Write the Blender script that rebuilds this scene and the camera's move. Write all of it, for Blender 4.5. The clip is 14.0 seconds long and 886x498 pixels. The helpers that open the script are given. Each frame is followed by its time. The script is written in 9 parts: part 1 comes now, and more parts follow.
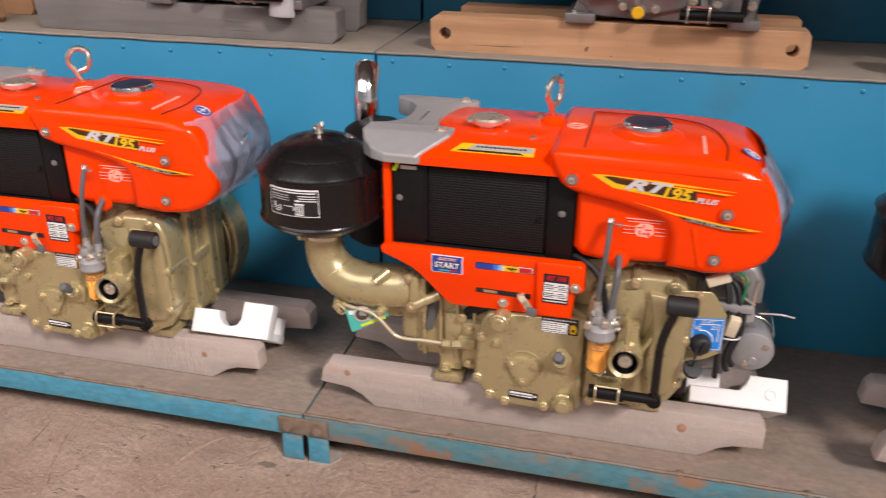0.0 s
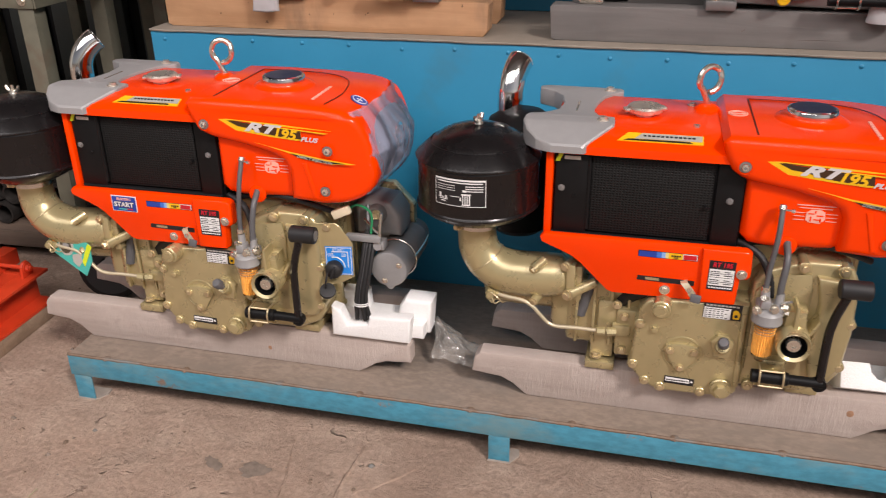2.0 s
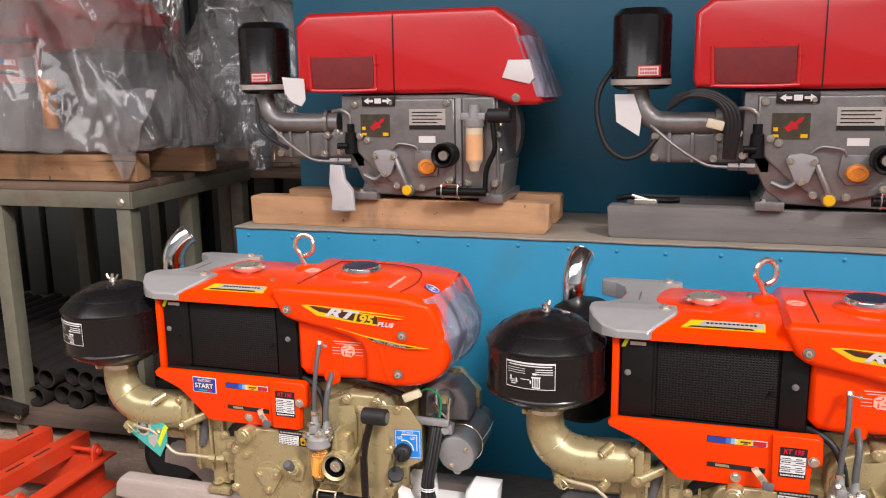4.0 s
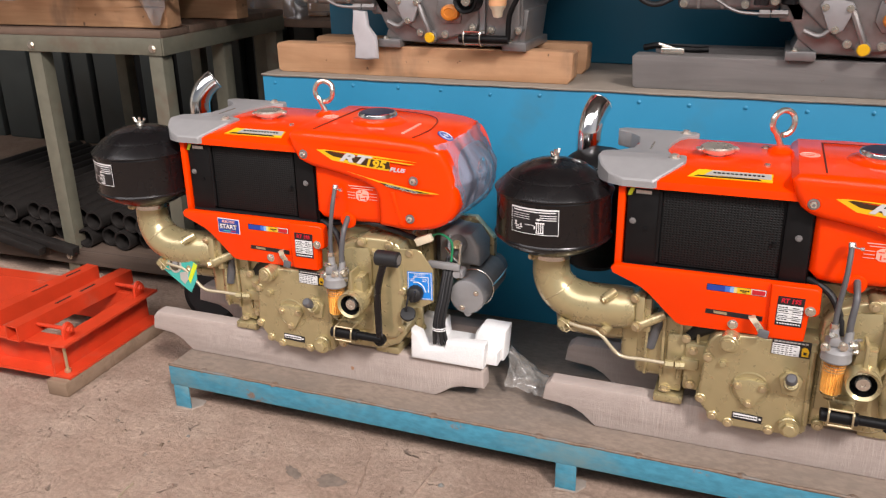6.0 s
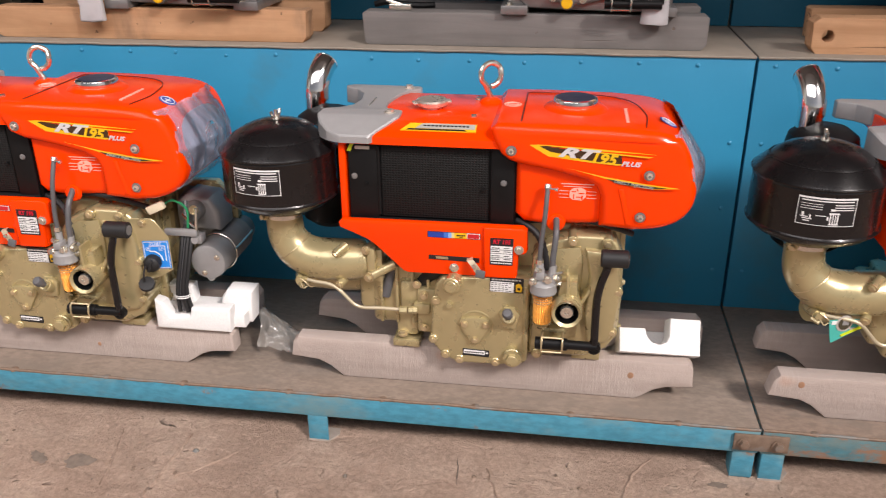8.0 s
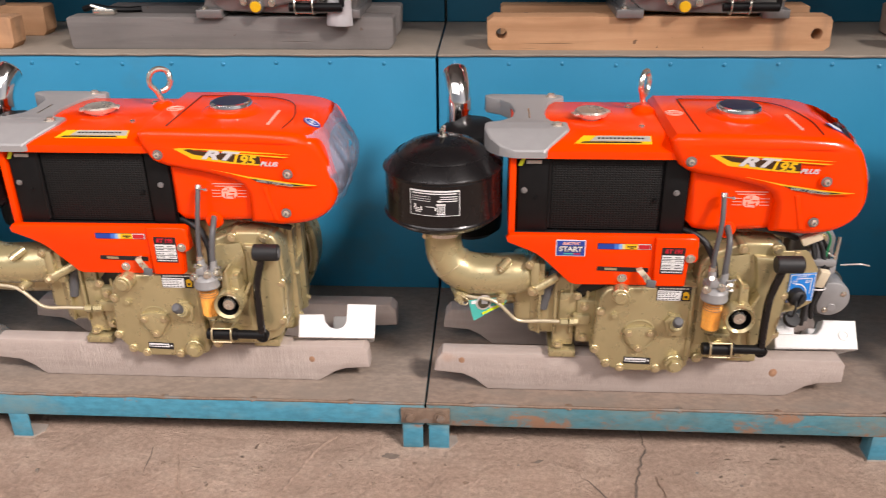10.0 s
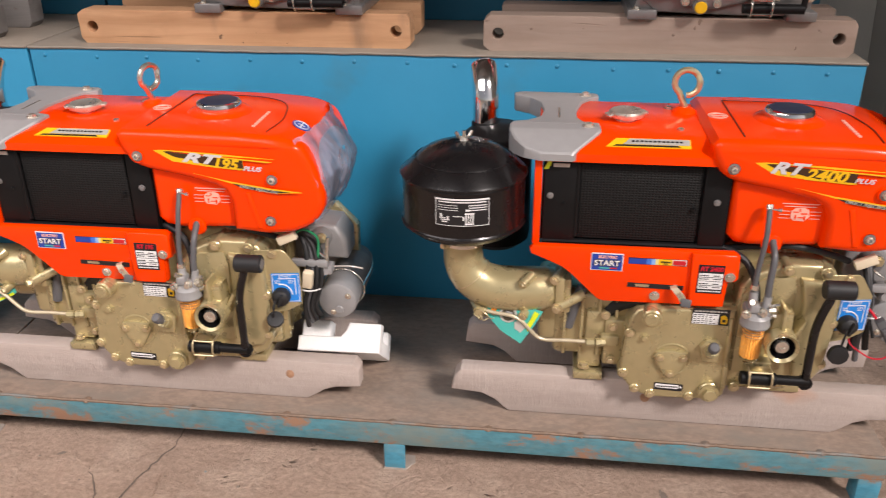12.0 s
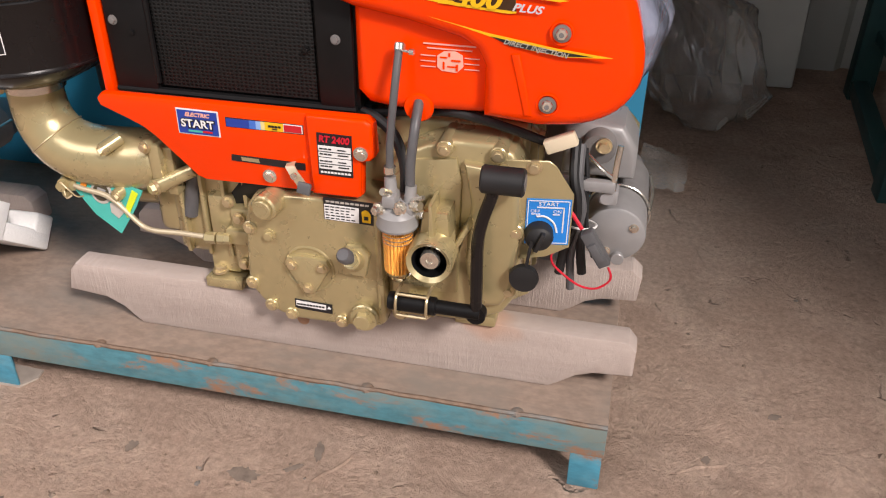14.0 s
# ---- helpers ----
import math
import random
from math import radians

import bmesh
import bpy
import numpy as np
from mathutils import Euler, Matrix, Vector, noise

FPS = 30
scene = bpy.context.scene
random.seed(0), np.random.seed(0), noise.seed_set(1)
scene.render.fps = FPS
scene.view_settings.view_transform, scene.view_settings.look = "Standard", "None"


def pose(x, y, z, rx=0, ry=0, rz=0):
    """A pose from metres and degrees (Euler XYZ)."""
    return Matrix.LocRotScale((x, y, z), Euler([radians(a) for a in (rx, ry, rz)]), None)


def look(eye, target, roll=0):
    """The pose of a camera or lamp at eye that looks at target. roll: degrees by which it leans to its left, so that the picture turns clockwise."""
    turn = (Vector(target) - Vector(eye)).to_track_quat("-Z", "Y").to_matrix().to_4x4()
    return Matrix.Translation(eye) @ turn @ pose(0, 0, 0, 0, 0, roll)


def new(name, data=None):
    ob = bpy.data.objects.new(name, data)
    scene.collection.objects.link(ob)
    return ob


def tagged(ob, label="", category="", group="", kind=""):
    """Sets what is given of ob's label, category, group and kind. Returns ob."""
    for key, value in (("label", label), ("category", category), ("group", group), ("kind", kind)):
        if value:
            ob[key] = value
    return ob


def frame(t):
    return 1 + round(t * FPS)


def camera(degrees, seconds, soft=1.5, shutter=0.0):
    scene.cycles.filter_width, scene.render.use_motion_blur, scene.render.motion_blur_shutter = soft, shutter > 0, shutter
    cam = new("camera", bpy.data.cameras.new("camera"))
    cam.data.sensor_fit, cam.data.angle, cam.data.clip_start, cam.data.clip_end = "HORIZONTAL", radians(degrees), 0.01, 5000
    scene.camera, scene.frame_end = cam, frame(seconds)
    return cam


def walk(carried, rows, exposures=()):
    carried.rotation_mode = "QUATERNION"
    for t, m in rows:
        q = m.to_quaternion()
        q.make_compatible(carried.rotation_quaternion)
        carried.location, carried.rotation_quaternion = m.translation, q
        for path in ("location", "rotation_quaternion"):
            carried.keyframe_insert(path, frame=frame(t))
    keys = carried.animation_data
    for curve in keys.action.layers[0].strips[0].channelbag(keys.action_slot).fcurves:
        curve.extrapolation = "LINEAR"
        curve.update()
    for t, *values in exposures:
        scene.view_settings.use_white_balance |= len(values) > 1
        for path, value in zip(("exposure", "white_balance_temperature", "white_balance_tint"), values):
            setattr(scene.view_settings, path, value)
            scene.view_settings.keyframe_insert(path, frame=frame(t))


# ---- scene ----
cam = camera(56.0, 14.0, soft=1.1, shutter=0.2)
METRES, EYE, TILT, LEAN, TURN = 4.0, 1.036, 0.0, 0.25, 13.6
ROWS = [
    (0.0, 0.0, 0.0, 0.0, 0.27, -24.75, -0.6),
    (0.5, -0.085, 0.0094, -0.0029, 0.61, -24.34, -0.33),
    (1.0, -0.1736, 0.0187, -0.0034, 0.48, -24.27, -0.23),
    (1.5, -0.2464, 0.0276, 0.0017, 0.54, -24.79, 0.01),
    (2.0, -0.2883, 0.0552, 0.0002, 0.41, -25.51, 0.41),
    (2.5, -0.3097, 0.0414, -0.0029, 0.39, -23.13, 0.64),
    (3.0, -0.3063, 0.04, -0.001, 0.17, -19.62, 0.44),
    (3.2, -0.3045, 0.0378, -0.002, 0.56, -16.58, 0.6),
    (3.72, -0.302, 0.0358, -0.002, 2.15, -12.3, 0.63),
    (4.25, -0.299, 0.0338, -0.002, 4.6, -11.2, 0.66),
    (4.78, -0.2964, 0.0318, -0.0018, 6.85, -12.7, 0.7),
    (5.3, -0.2939, 0.0298, -0.0015, 7.92, -15.65, 0.73),
    (5.5, -0.2927, 0.0294, -0.0011, 7.88, -17.29, 0.69),
    (6.0, -0.2784, 0.0296, -0.0075, 7.42, -20.93, 0.68),
    (6.5, -0.2694, 0.0283, -0.0053, 4.19, -23.14, 0.54),
    (7.0, -0.2603, 0.0275, -0.0057, 0.8, -23.62, 0.46),
    (7.2, -0.2558, 0.0283, -0.0053, -0.44, -23.77, 0.34),
    (9.3, -0.1778, 0.0075, 0.0047, -9.75, -24.95, 0.21),
    (9.5, -0.1657, 0.0032, 0.0086, -10.01, -25.38, 0.19),
    (10.0, -0.1143, -0.0127, 0.0114, -10.36, -25.5, 0.32),
    (10.5, -0.064, -0.0253, 0.0077, -10.54, -25.54, 0.23),
    (11.0, -0.0016, -0.0198, 0.0046, -10.0, -25.54, 0.22),
    (11.5, 0.0676, -0.034, 0.0056, -8.86, -25.47, 0.21),
    (12.0, 0.1388, -0.0476, 0.0078, -6.48, -25.56, 0.16),
    (12.5, 0.2089, -0.028, 0.0023, -3.87, -26.29, 0.07),
    (13.0, 0.2721, -0.0001, -0.0341, -1.53, -26.62, -0.11),
    (13.5, 0.3082, 0.0227, -0.0546, -0.62, -28.97, -0.43),
    (14.0, 0.3093, 0.0274, -0.0502, -0.36, -31.65, -0.65),
]
walk(cam, [(t, pose(0, 0, EYE, TILT, LEAN, TURN) @ pose(METRES * x, METRES * y, METRES * z, 90 + pitch, roll, yaw)) for t, x, y, z, yaw, pitch, roll in ROWS],
     [(0.0, -0.2, 6800, 19), (0.5, -0.22, 6800, 19), (1.0, -0.28, 6800, 18), (1.5, -0.36, 6800, 17), (2.0, -0.34, 6800, 17), (2.5, -0.22, 6800, 17), (3.0, -0.1, 6600, 15), (6.0, -0.14, 6600, 15), (9.5, -0.12, 6800, 17), (10.5, 0.06, 6800, 17), (11.0, -0.08, 6800, 17), (11.5, 0.0, 6800, 17), (12.5, 0.08, 6800, 17), (13.0, 0.15, 6800, 17), (13.5, 0.06, 6800, 17), (14.0, 0.12, 6800, 17)])

# ---- world, sun, large lights ----
world = bpy.data.worlds.new("sky")
scene.world = world
world.use_nodes = True
wn = world.node_tree
sky = wn.nodes.new("ShaderNodeTexSky")
sky.sky_type, sky.sun_disc = "NISHITA", False
sky.sun_elevation, sky.sun_rotation = radians(40), radians(133)
haze = wn.nodes.new("ShaderNodeHueSaturation")
haze.inputs["Saturation"].default_value = 0.35
wn.links.new(sky.outputs["Color"], haze.inputs["Color"])
wn.links.new(haze.outputs["Color"], wn.nodes["Background"].inputs["Color"])
wn.nodes["Background"].inputs["Strength"].default_value = 0.054

sun = new("sun", bpy.data.lights.new("sun", "SUN"))
sun.data.energy, sun.data.angle, sun.data.color = 3.6, radians(10), (1.0, 0.965, 0.925)
sun.matrix_world = look((6.4, -6, 7.4), (0, 0, 0))

# area lamp added as fill for sky light from the unseen open front
gate = new("open_front_light", bpy.data.lights.new("open_front_light", "AREA"))
gate.data.shape, gate.data.size, gate.data.size_y = "RECTANGLE", 5.0, 1.6
gate.data.energy, gate.data.color = 106, (1.0, 0.98, 0.97)
gate.matrix_world = look((-2.5, -1.1, 2.95), (-2.3, 1.25, 0.3))

# ---- materials ----
def rgb(c):
    return (c[0], c[1], c[2], 1.0)


def material(name, base, rough=0.5, metal=0.0, coat=0.0, spec=0.5, vary=0.08, grain=60.0, stain=None, stain_at=(0.55, 0.75), stain_size=4.0, bump=0.0, bump_size=80.0, stretch=(1, 1, 1), each=0.0):
    """Paint or bare surface with fine grain, broad stains and relief."""
    m = bpy.data.materials.new(name)
    m.use_nodes = True
    nt = m.node_tree
    n, l = nt.nodes, nt.links
    b = n["Principled BSDF"]
    b.inputs["Metallic"].default_value = metal
    b.inputs["Coat Weight"].default_value = coat
    b.inputs["Specular IOR Level"].default_value = spec
    b.inputs["Coat Roughness"].default_value = 0.12
    tc = n.new("ShaderNodeTexCoord")
    mp = n.new("ShaderNodeMapping")
    mp.inputs["Scale"].default_value = stretch
    l.new(tc.outputs["Object"], mp.inputs["Vector"])
    fine = n.new("ShaderNodeTexNoise")
    fine.inputs["Scale"].default_value, fine.inputs["Detail"].default_value = grain, 6.0
    l.new(mp.outputs["Vector"], fine.inputs["Vector"])
    mix = n.new("ShaderNodeMix")
    mix.data_type = "RGBA"
    mix.inputs["A"].default_value = rgb([max(0.0, c * (1 - vary * 2)) for c in base])
    mix.inputs["B"].default_value = rgb([min(1.0, c * (1 + vary * 2)) for c in base])
    l.new(fine.outputs["Fac"], mix.inputs["Factor"])
    out = mix.outputs["Result"]
    if each:
        info = n.new("ShaderNodeObjectInfo")
        hsv = n.new("ShaderNodeHueSaturation")
        mr = n.new("ShaderNodeMapRange")
        mr.inputs["To Min"].default_value, mr.inputs["To Max"].default_value = 1 - each, 1 + each
        l.new(info.outputs["Random"], mr.inputs["Value"])
        l.new(mr.outputs["Result"], hsv.inputs["Value"])
        l.new(out, hsv.inputs["Color"])
        out = hsv.outputs["Color"]
    rr = n.new("ShaderNodeMapRange")
    rr.inputs["To Min"].default_value, rr.inputs["To Max"].default_value = max(0.02, rough - 0.08), min(1.0, rough + 0.1)
    l.new(fine.outputs["Fac"], rr.inputs["Value"])
    rough_out = rr.outputs["Result"]
    if stain:
        broad = n.new("ShaderNodeTexNoise")
        broad.inputs["Scale"].default_value, broad.inputs["Detail"].default_value, broad.inputs["Roughness"].default_value = stain_size, 8.0, 0.62
        l.new(tc.outputs["Object"], broad.inputs["Vector"])
        ramp = n.new("ShaderNodeValToRGB")
        ramp.color_ramp.elements[0].position, ramp.color_ramp.elements[1].position = stain_at
        l.new(broad.outputs["Fac"], ramp.inputs["Fac"])
        mix2 = n.new("ShaderNodeMix")
        mix2.data_type = "RGBA"
        mix2.inputs["B"].default_value = rgb(stain)
        l.new(ramp.outputs["Color"], mix2.inputs["Factor"])
        l.new(out, mix2.inputs["A"])
        out = mix2.outputs["Result"]
    l.new(out, b.inputs["Base Color"])
    l.new(rough_out, b.inputs["Roughness"])
    if bump:
        bt = n.new("ShaderNodeTexNoise")
        bt.inputs["Scale"].default_value, bt.inputs["Detail"].default_value = bump_size, 8.0
        l.new(mp.outputs["Vector"], bt.inputs["Vector"])
        bn = n.new("ShaderNodeBump")
        bn.inputs["Strength"].default_value, bn.inputs["Distance"].default_value = bump, 0.004
        l.new(bt.outputs["Fac"], bn.inputs["Height"])
        l.new(bn.outputs["Normal"], b.inputs["Normal"])
    return m


M_ORANGE = material("orange_enamel", (0.98, 0.050, 0.0), 0.2, coat=0.10, spec=0.22, vary=0.03, grain=14, bump=0.03, bump_size=35)
M_RED = material("red_enamel", (0.62, 0.012, 0.016), 0.3, coat=0.5, vary=0.04, grain=14)
M_GOLD = material("olive_gold_cast_paint", (0.48, 0.40, 0.215), 0.28, metal=0.5, coat=0.5, vary=0.05, grain=40, bump=0.04, bump_size=160, stain=(0.27, 0.21, 0.10), stain_at=(0.6, 0.9), stain_size=12)
M_SILVER = material("silver_grey_cast_paint", (0.23, 0.22, 0.215), 0.34, metal=0.4, coat=0.2, vary=0.1, grain=40, bump=0.12, bump_size=160, stain=(0.14, 0.12, 0.11), stain_at=(0.55, 0.85), stain_size=12)
M_CAST = material("grey_aluminium_paint", (0.325, 0.318, 0.32), 0.45, metal=0.15, vary=0.05, grain=60, bump=0.05)
M_STARTER = material("starter_grey_paint", (0.30, 0.295, 0.295), 0.42, metal=0.2, vary=0.06, grain=60)
M_STARTER_DARK = material("dusty_dark_grey_paint", (0.20, 0.192, 0.19), 0.5, metal=0.2, vary=0.12, grain=40, stain=(0.22, 0.2, 0.185), stain_at=(0.5, 0.75), stain_size=20)
M_BLACK = material("black_gloss_enamel", (0.007, 0.006, 0.0065), 0.26, coat=0.18, spec=0.35, vary=0.1, grain=20)
M_SATIN = material("black_satin_steel", (0.006, 0.006, 0.0065), 0.45, spec=0.22, vary=0.15, grain=40, bump=0.05)
M_RUBBER = material("black_rubber", (0.012, 0.012, 0.013), 0.55, vary=0.15, grain=50)
M_HOSE = material("grey_rubber_hose", (0.10, 0.10, 0.105), 0.45, vary=0.1, grain=60)
M_CHROME = material("chrome", (0.82, 0.81, 0.8), 0.1, metal=1.0, vary=0.03, grain=10)
M_ZINC = material("zinc_plated_steel", (0.72, 0.68, 0.60), 0.22, metal=0.9, vary=0.08, grain=60)
M_BRASSY = material("pale_yellow_zinc_steel", (0.64, 0.53, 0.33), 0.32, metal=0.75, vary=0.08, grain=60)
M_PIPE = material("cream_steel_pipe", (0.5, 0.43, 0.3), 0.4, metal=0.3, vary=0.06, grain=40)
M_BLUE = material("blue_sheet_paint", (0.022, 0.26, 0.455), 0.42, vary=0.05, grain=6, stain=(0.06, 0.20, 0.275), stain_at=(0.55, 0.78), stain_size=3.4, bump=0.04, bump_size=30)
M_TEAL = material("dark_teal_panel_paint", (0.012, 0.12, 0.20), 0.4, vary=0.1, grain=5, stain=(0.03, 0.12, 0.17), stain_at=(0.6, 0.85), stain_size=3)
M_RUST = material("rusty_edge_steel", (0.21, 0.145, 0.105), 0.7, metal=0.2, vary=0.25, grain=80, stain=(0.2, 0.2, 0.19), stain_at=(0.5, 0.65), stain_size=14, bump=0.3, bump_size=150)
M_TOP = material("dusty_grey_top_sheet", (0.29, 0.245, 0.20), 0.65, vary=0.08, grain=40, stain=(0.21, 0.19, 0.165), stain_at=(0.55, 0.75), stain_size=4, bump=0.05)
M_FOAM = material("white_expanded_foam", (0.82, 0.81, 0.80), 0.8, vary=0.03, grain=200, bump=0.25, bump_size=260)
M_WHITE = material("white_print", (0.78, 0.77, 0.76), 0.5, vary=0.02)
# blue in this dark colour stands for what the cap's top reflects
M_SLATE = material("slate_black_gloss", (0.018, 0.028, 0.060), 0.35, coat=0.0, spec=0.22, vary=0.1)
M_SILVERINK = material("silver_print", (0.60, 0.57, 0.58), 0.4, vary=0.04)
M_DARKBROWN = material("dark_brown_print", (0.05, 0.022, 0.008), 0.35, vary=0.1)
M_PINKISH = material("faded_white_print", (0.85, 0.42, 0.33), 0.45, vary=0.1)
M_INK = material("black_print", (0.012, 0.012, 0.014), 0.35, vary=0.05)
M_YELLOW = material("yellow_print", (0.85, 0.48, 0.01), 0.35, vary=0.05)
M_LIME = material("lime_print", (0.62, 0.72, 0.02), 0.4, vary=0.05)
M_CYANBLUE = material("bright_blue_label", (0.01, 0.23, 0.72), 0.35, vary=0.04)
M_NAVY = material("navy_print", (0.015, 0.05, 0.32), 0.35, vary=0.05)
M_REDINK = material("red_print", (0.55, 0.012, 0.02), 0.35, vary=0.05)
M_MIDBLUE = material("mid_blue_print", (0.05, 0.16, 0.55), 0.35, vary=0.05)
M_PALEYELLOW = material("pale_yellow_print", (0.72, 0.60, 0.25), 0.35, vary=0.05)
M_PALEBLUE = material("pale_blue_print", (0.25, 0.42, 0.75), 0.35, vary=0.05)
M_LABELGREY = material("silver_label", (0.55, 0.52, 0.48), 0.35, metal=0.3, vary=0.05)
M_TEALCARD = material("teal_card", (0.05, 0.42, 0.36), 0.5, vary=0.1, grain=30)
M_AMBER = material("amber_plastic", (0.75, 0.25, 0.03), 0.35, vary=0.06)
M_FILTER = material("pleated_filter_paper", (0.82, 0.38, 0.07), 0.6, vary=0.15, grain=200)
M_PALEFILTER = material("pale_orange_filter", (0.80, 0.44, 0.22), 0.4, vary=0.06)
M_CLOTH = material("greyish_white_sleeve", (0.52, 0.51, 0.52), 0.6, vary=0.08, grain=30, bump=0.3, bump_size=25)
M_LABELDARK = material("dark_picture_print", (0.06, 0.05, 0.03), 0.35, vary=0.3, grain=60)
M_CREAM = material("cream_plastic", (0.72, 0.62, 0.45), 0.4, vary=0.05)
M_WIRE_RED = material("red_wire", (0.6, 0.01, 0.03), 0.4)
M_WIRE_GREEN = material("green_wire", (0.01, 0.25, 0.1), 0.4)
M_PIPEGREY = material("grey_steel_pipe", (0.3, 0.28, 0.27), 0.35, metal=0.6, vary=0.08)
M_TABLE = material("olive_grey_angle_iron", (0.15, 0.143, 0.105), 0.55, vary=0.15, grain=30, stain=(0.14, 0.09, 0.06), stain_at=(0.56, 0.75), stain_size=7, bump=0.15)
M_PLY = material("worn_brown_plank", (0.16, 0.105, 0.075), 0.7, vary=0.2, grain=14, stretch=(1, 7, 1), bump=0.2)
M_DARKPIPE = material("dark_mill_pipe", (0.032, 0.028, 0.026), 0.45, metal=0.5, vary=0.2, grain=40)
M_FLAME = material("orange_red_primer", (0.60, 0.046, 0.012), 0.5, vary=0.12, grain=20, stain=(0.40, 0.13, 0.08), stain_at=(0.58, 0.9), stain_size=9)
M_WALL = material("grey_green_sheet_wall", (0.43, 0.44, 0.41), 0.6, vary=0.06, grain=8, stain=(0.2, 0.17, 0.14), stain_at=(0.5, 0.8), stain_size=1.8)
# wall sheet again, its colour darkened for the dim left end
M_SHADEWALL = material("dark_grey_green_sheet", (0.07, 0.082, 0.08), 0.6, vary=0.15, grain=8, stain=(0.05, 0.05, 0.045), stain_at=(0.45, 0.75), stain_size=2)
# black that stands for shade in gaps and slots
M_GAP = material("shade_black_gap", (0.012, 0.012, 0.012), 0.8, vary=0.2)
M_FOOT = material("dusty_pale_gusset", (0.36, 0.31, 0.27), 0.7, vary=0.15, grain=60, bump=0.2)
M_PANEL = material("pale_grey_door_panel", (0.56, 0.57, 0.53), 0.5, vary=0.05, grain=8)
M_GREEN = material("dark_green_rack_paint", (0.015, 0.06, 0.06), 0.5, vary=0.15, grain=20)
M_ROOF = material("grey_roof_sheet", (0.2, 0.2, 0.2), 0.6, vary=0.08, grain=4)
M_OUTSIDE = material("brown_outside_ground", (0.2, 0.165, 0.13), 0.9, vary=0.1, grain=3)


def mixed(n, l, fac, a, b):
    """Blend of two colours; a and b are sockets or colours."""
    m = n.new("ShaderNodeMix")
    m.data_type = "RGBA"
    l.new(fac, m.inputs["Factor"])
    for key, v in (("A", a), ("B", b)):
        if isinstance(v, tuple):
            m.inputs[key].default_value = rgb(v)
        else:
            l.new(v, m.inputs[key])
    return m.outputs["Result"]


def clouds(n, l, vec, size, detail, lo, hi, rough=0.6, twist=0.0):
    """Noise cut between lo and hi to a mask."""
    t = n.new("ShaderNodeTexNoise")
    t.inputs["Scale"].default_value, t.inputs["Detail"].default_value, t.inputs["Roughness"].default_value, t.inputs["Distortion"].default_value = size, detail, rough, twist
    l.new(vec, t.inputs["Vector"])
    r = n.new("ShaderNodeMapRange")
    r.interpolation_type = "SMOOTHSTEP"
    r.inputs["From Min"].default_value, r.inputs["From Max"].default_value = lo, hi
    l.new(t.outputs["Fac"], r.inputs["Value"])
    return r.outputs["Result"], t.outputs["Fac"]


def times(n, l, a, b):
    m = n.new("ShaderNodeMath")
    m.operation = "MULTIPLY"
    for i, v in enumerate((a, b)):
        if isinstance(v, float):
            m.inputs[i].default_value = v
        else:
            l.new(v, m.inputs[i])
    return m.outputs["Value"]


def worn(name, paint, faded, rust, fade_at, rust_at, rough=0.55, bump=0.25, along_x=0.45):
    """Paint that fades in broad patches and rusts in fine speckle."""
    m = bpy.data.materials.new(name)
    m.use_nodes = True
    n, l = m.node_tree.nodes, m.node_tree.links
    b = n["Principled BSDF"]
    tc = n.new("ShaderNodeTexCoord")
    mp = n.new("ShaderNodeMapping")
    mp.inputs["Scale"].default_value = (along_x, 1, 1)
    l.new(tc.outputs["Object"], mp.inputs["Vector"])
    v = mp.outputs["Vector"]
    fade, _ = clouds(n, l, v, 11.0, 9.0, fade_at[0], fade_at[1], 0.68)
    bite, raw = clouds(n, l, v, 24.0, 10.0, rust_at[0], rust_at[1], 0.7, 0.4)
    tone, _ = clouds(n, l, v, 90.0, 5.0, 0.3, 0.7)
    light = mixed(n, l, tone, tuple(c * 0.82 for c in paint), tuple(min(1.0, c * 1.15) for c in paint))
    col = mixed(n, l, fade, light, faded)
    col = mixed(n, l, bite, col, rust)
    l.new(col, b.inputs["Base Color"])
    rr = n.new("ShaderNodeMapRange")
    rr.inputs["To Min"].default_value, rr.inputs["To Max"].default_value = rough, min(1.0, rough + 0.25)
    l.new(bite, rr.inputs["Value"])
    l.new(rr.outputs["Result"], b.inputs["Roughness"])
    bn = n.new("ShaderNodeBump")
    bn.inputs["Strength"].default_value, bn.inputs["Distance"].default_value = bump, 0.003
    l.new(raw, bn.inputs["Height"])
    l.new(bn.outputs["Normal"], b.inputs["Normal"])
    return m


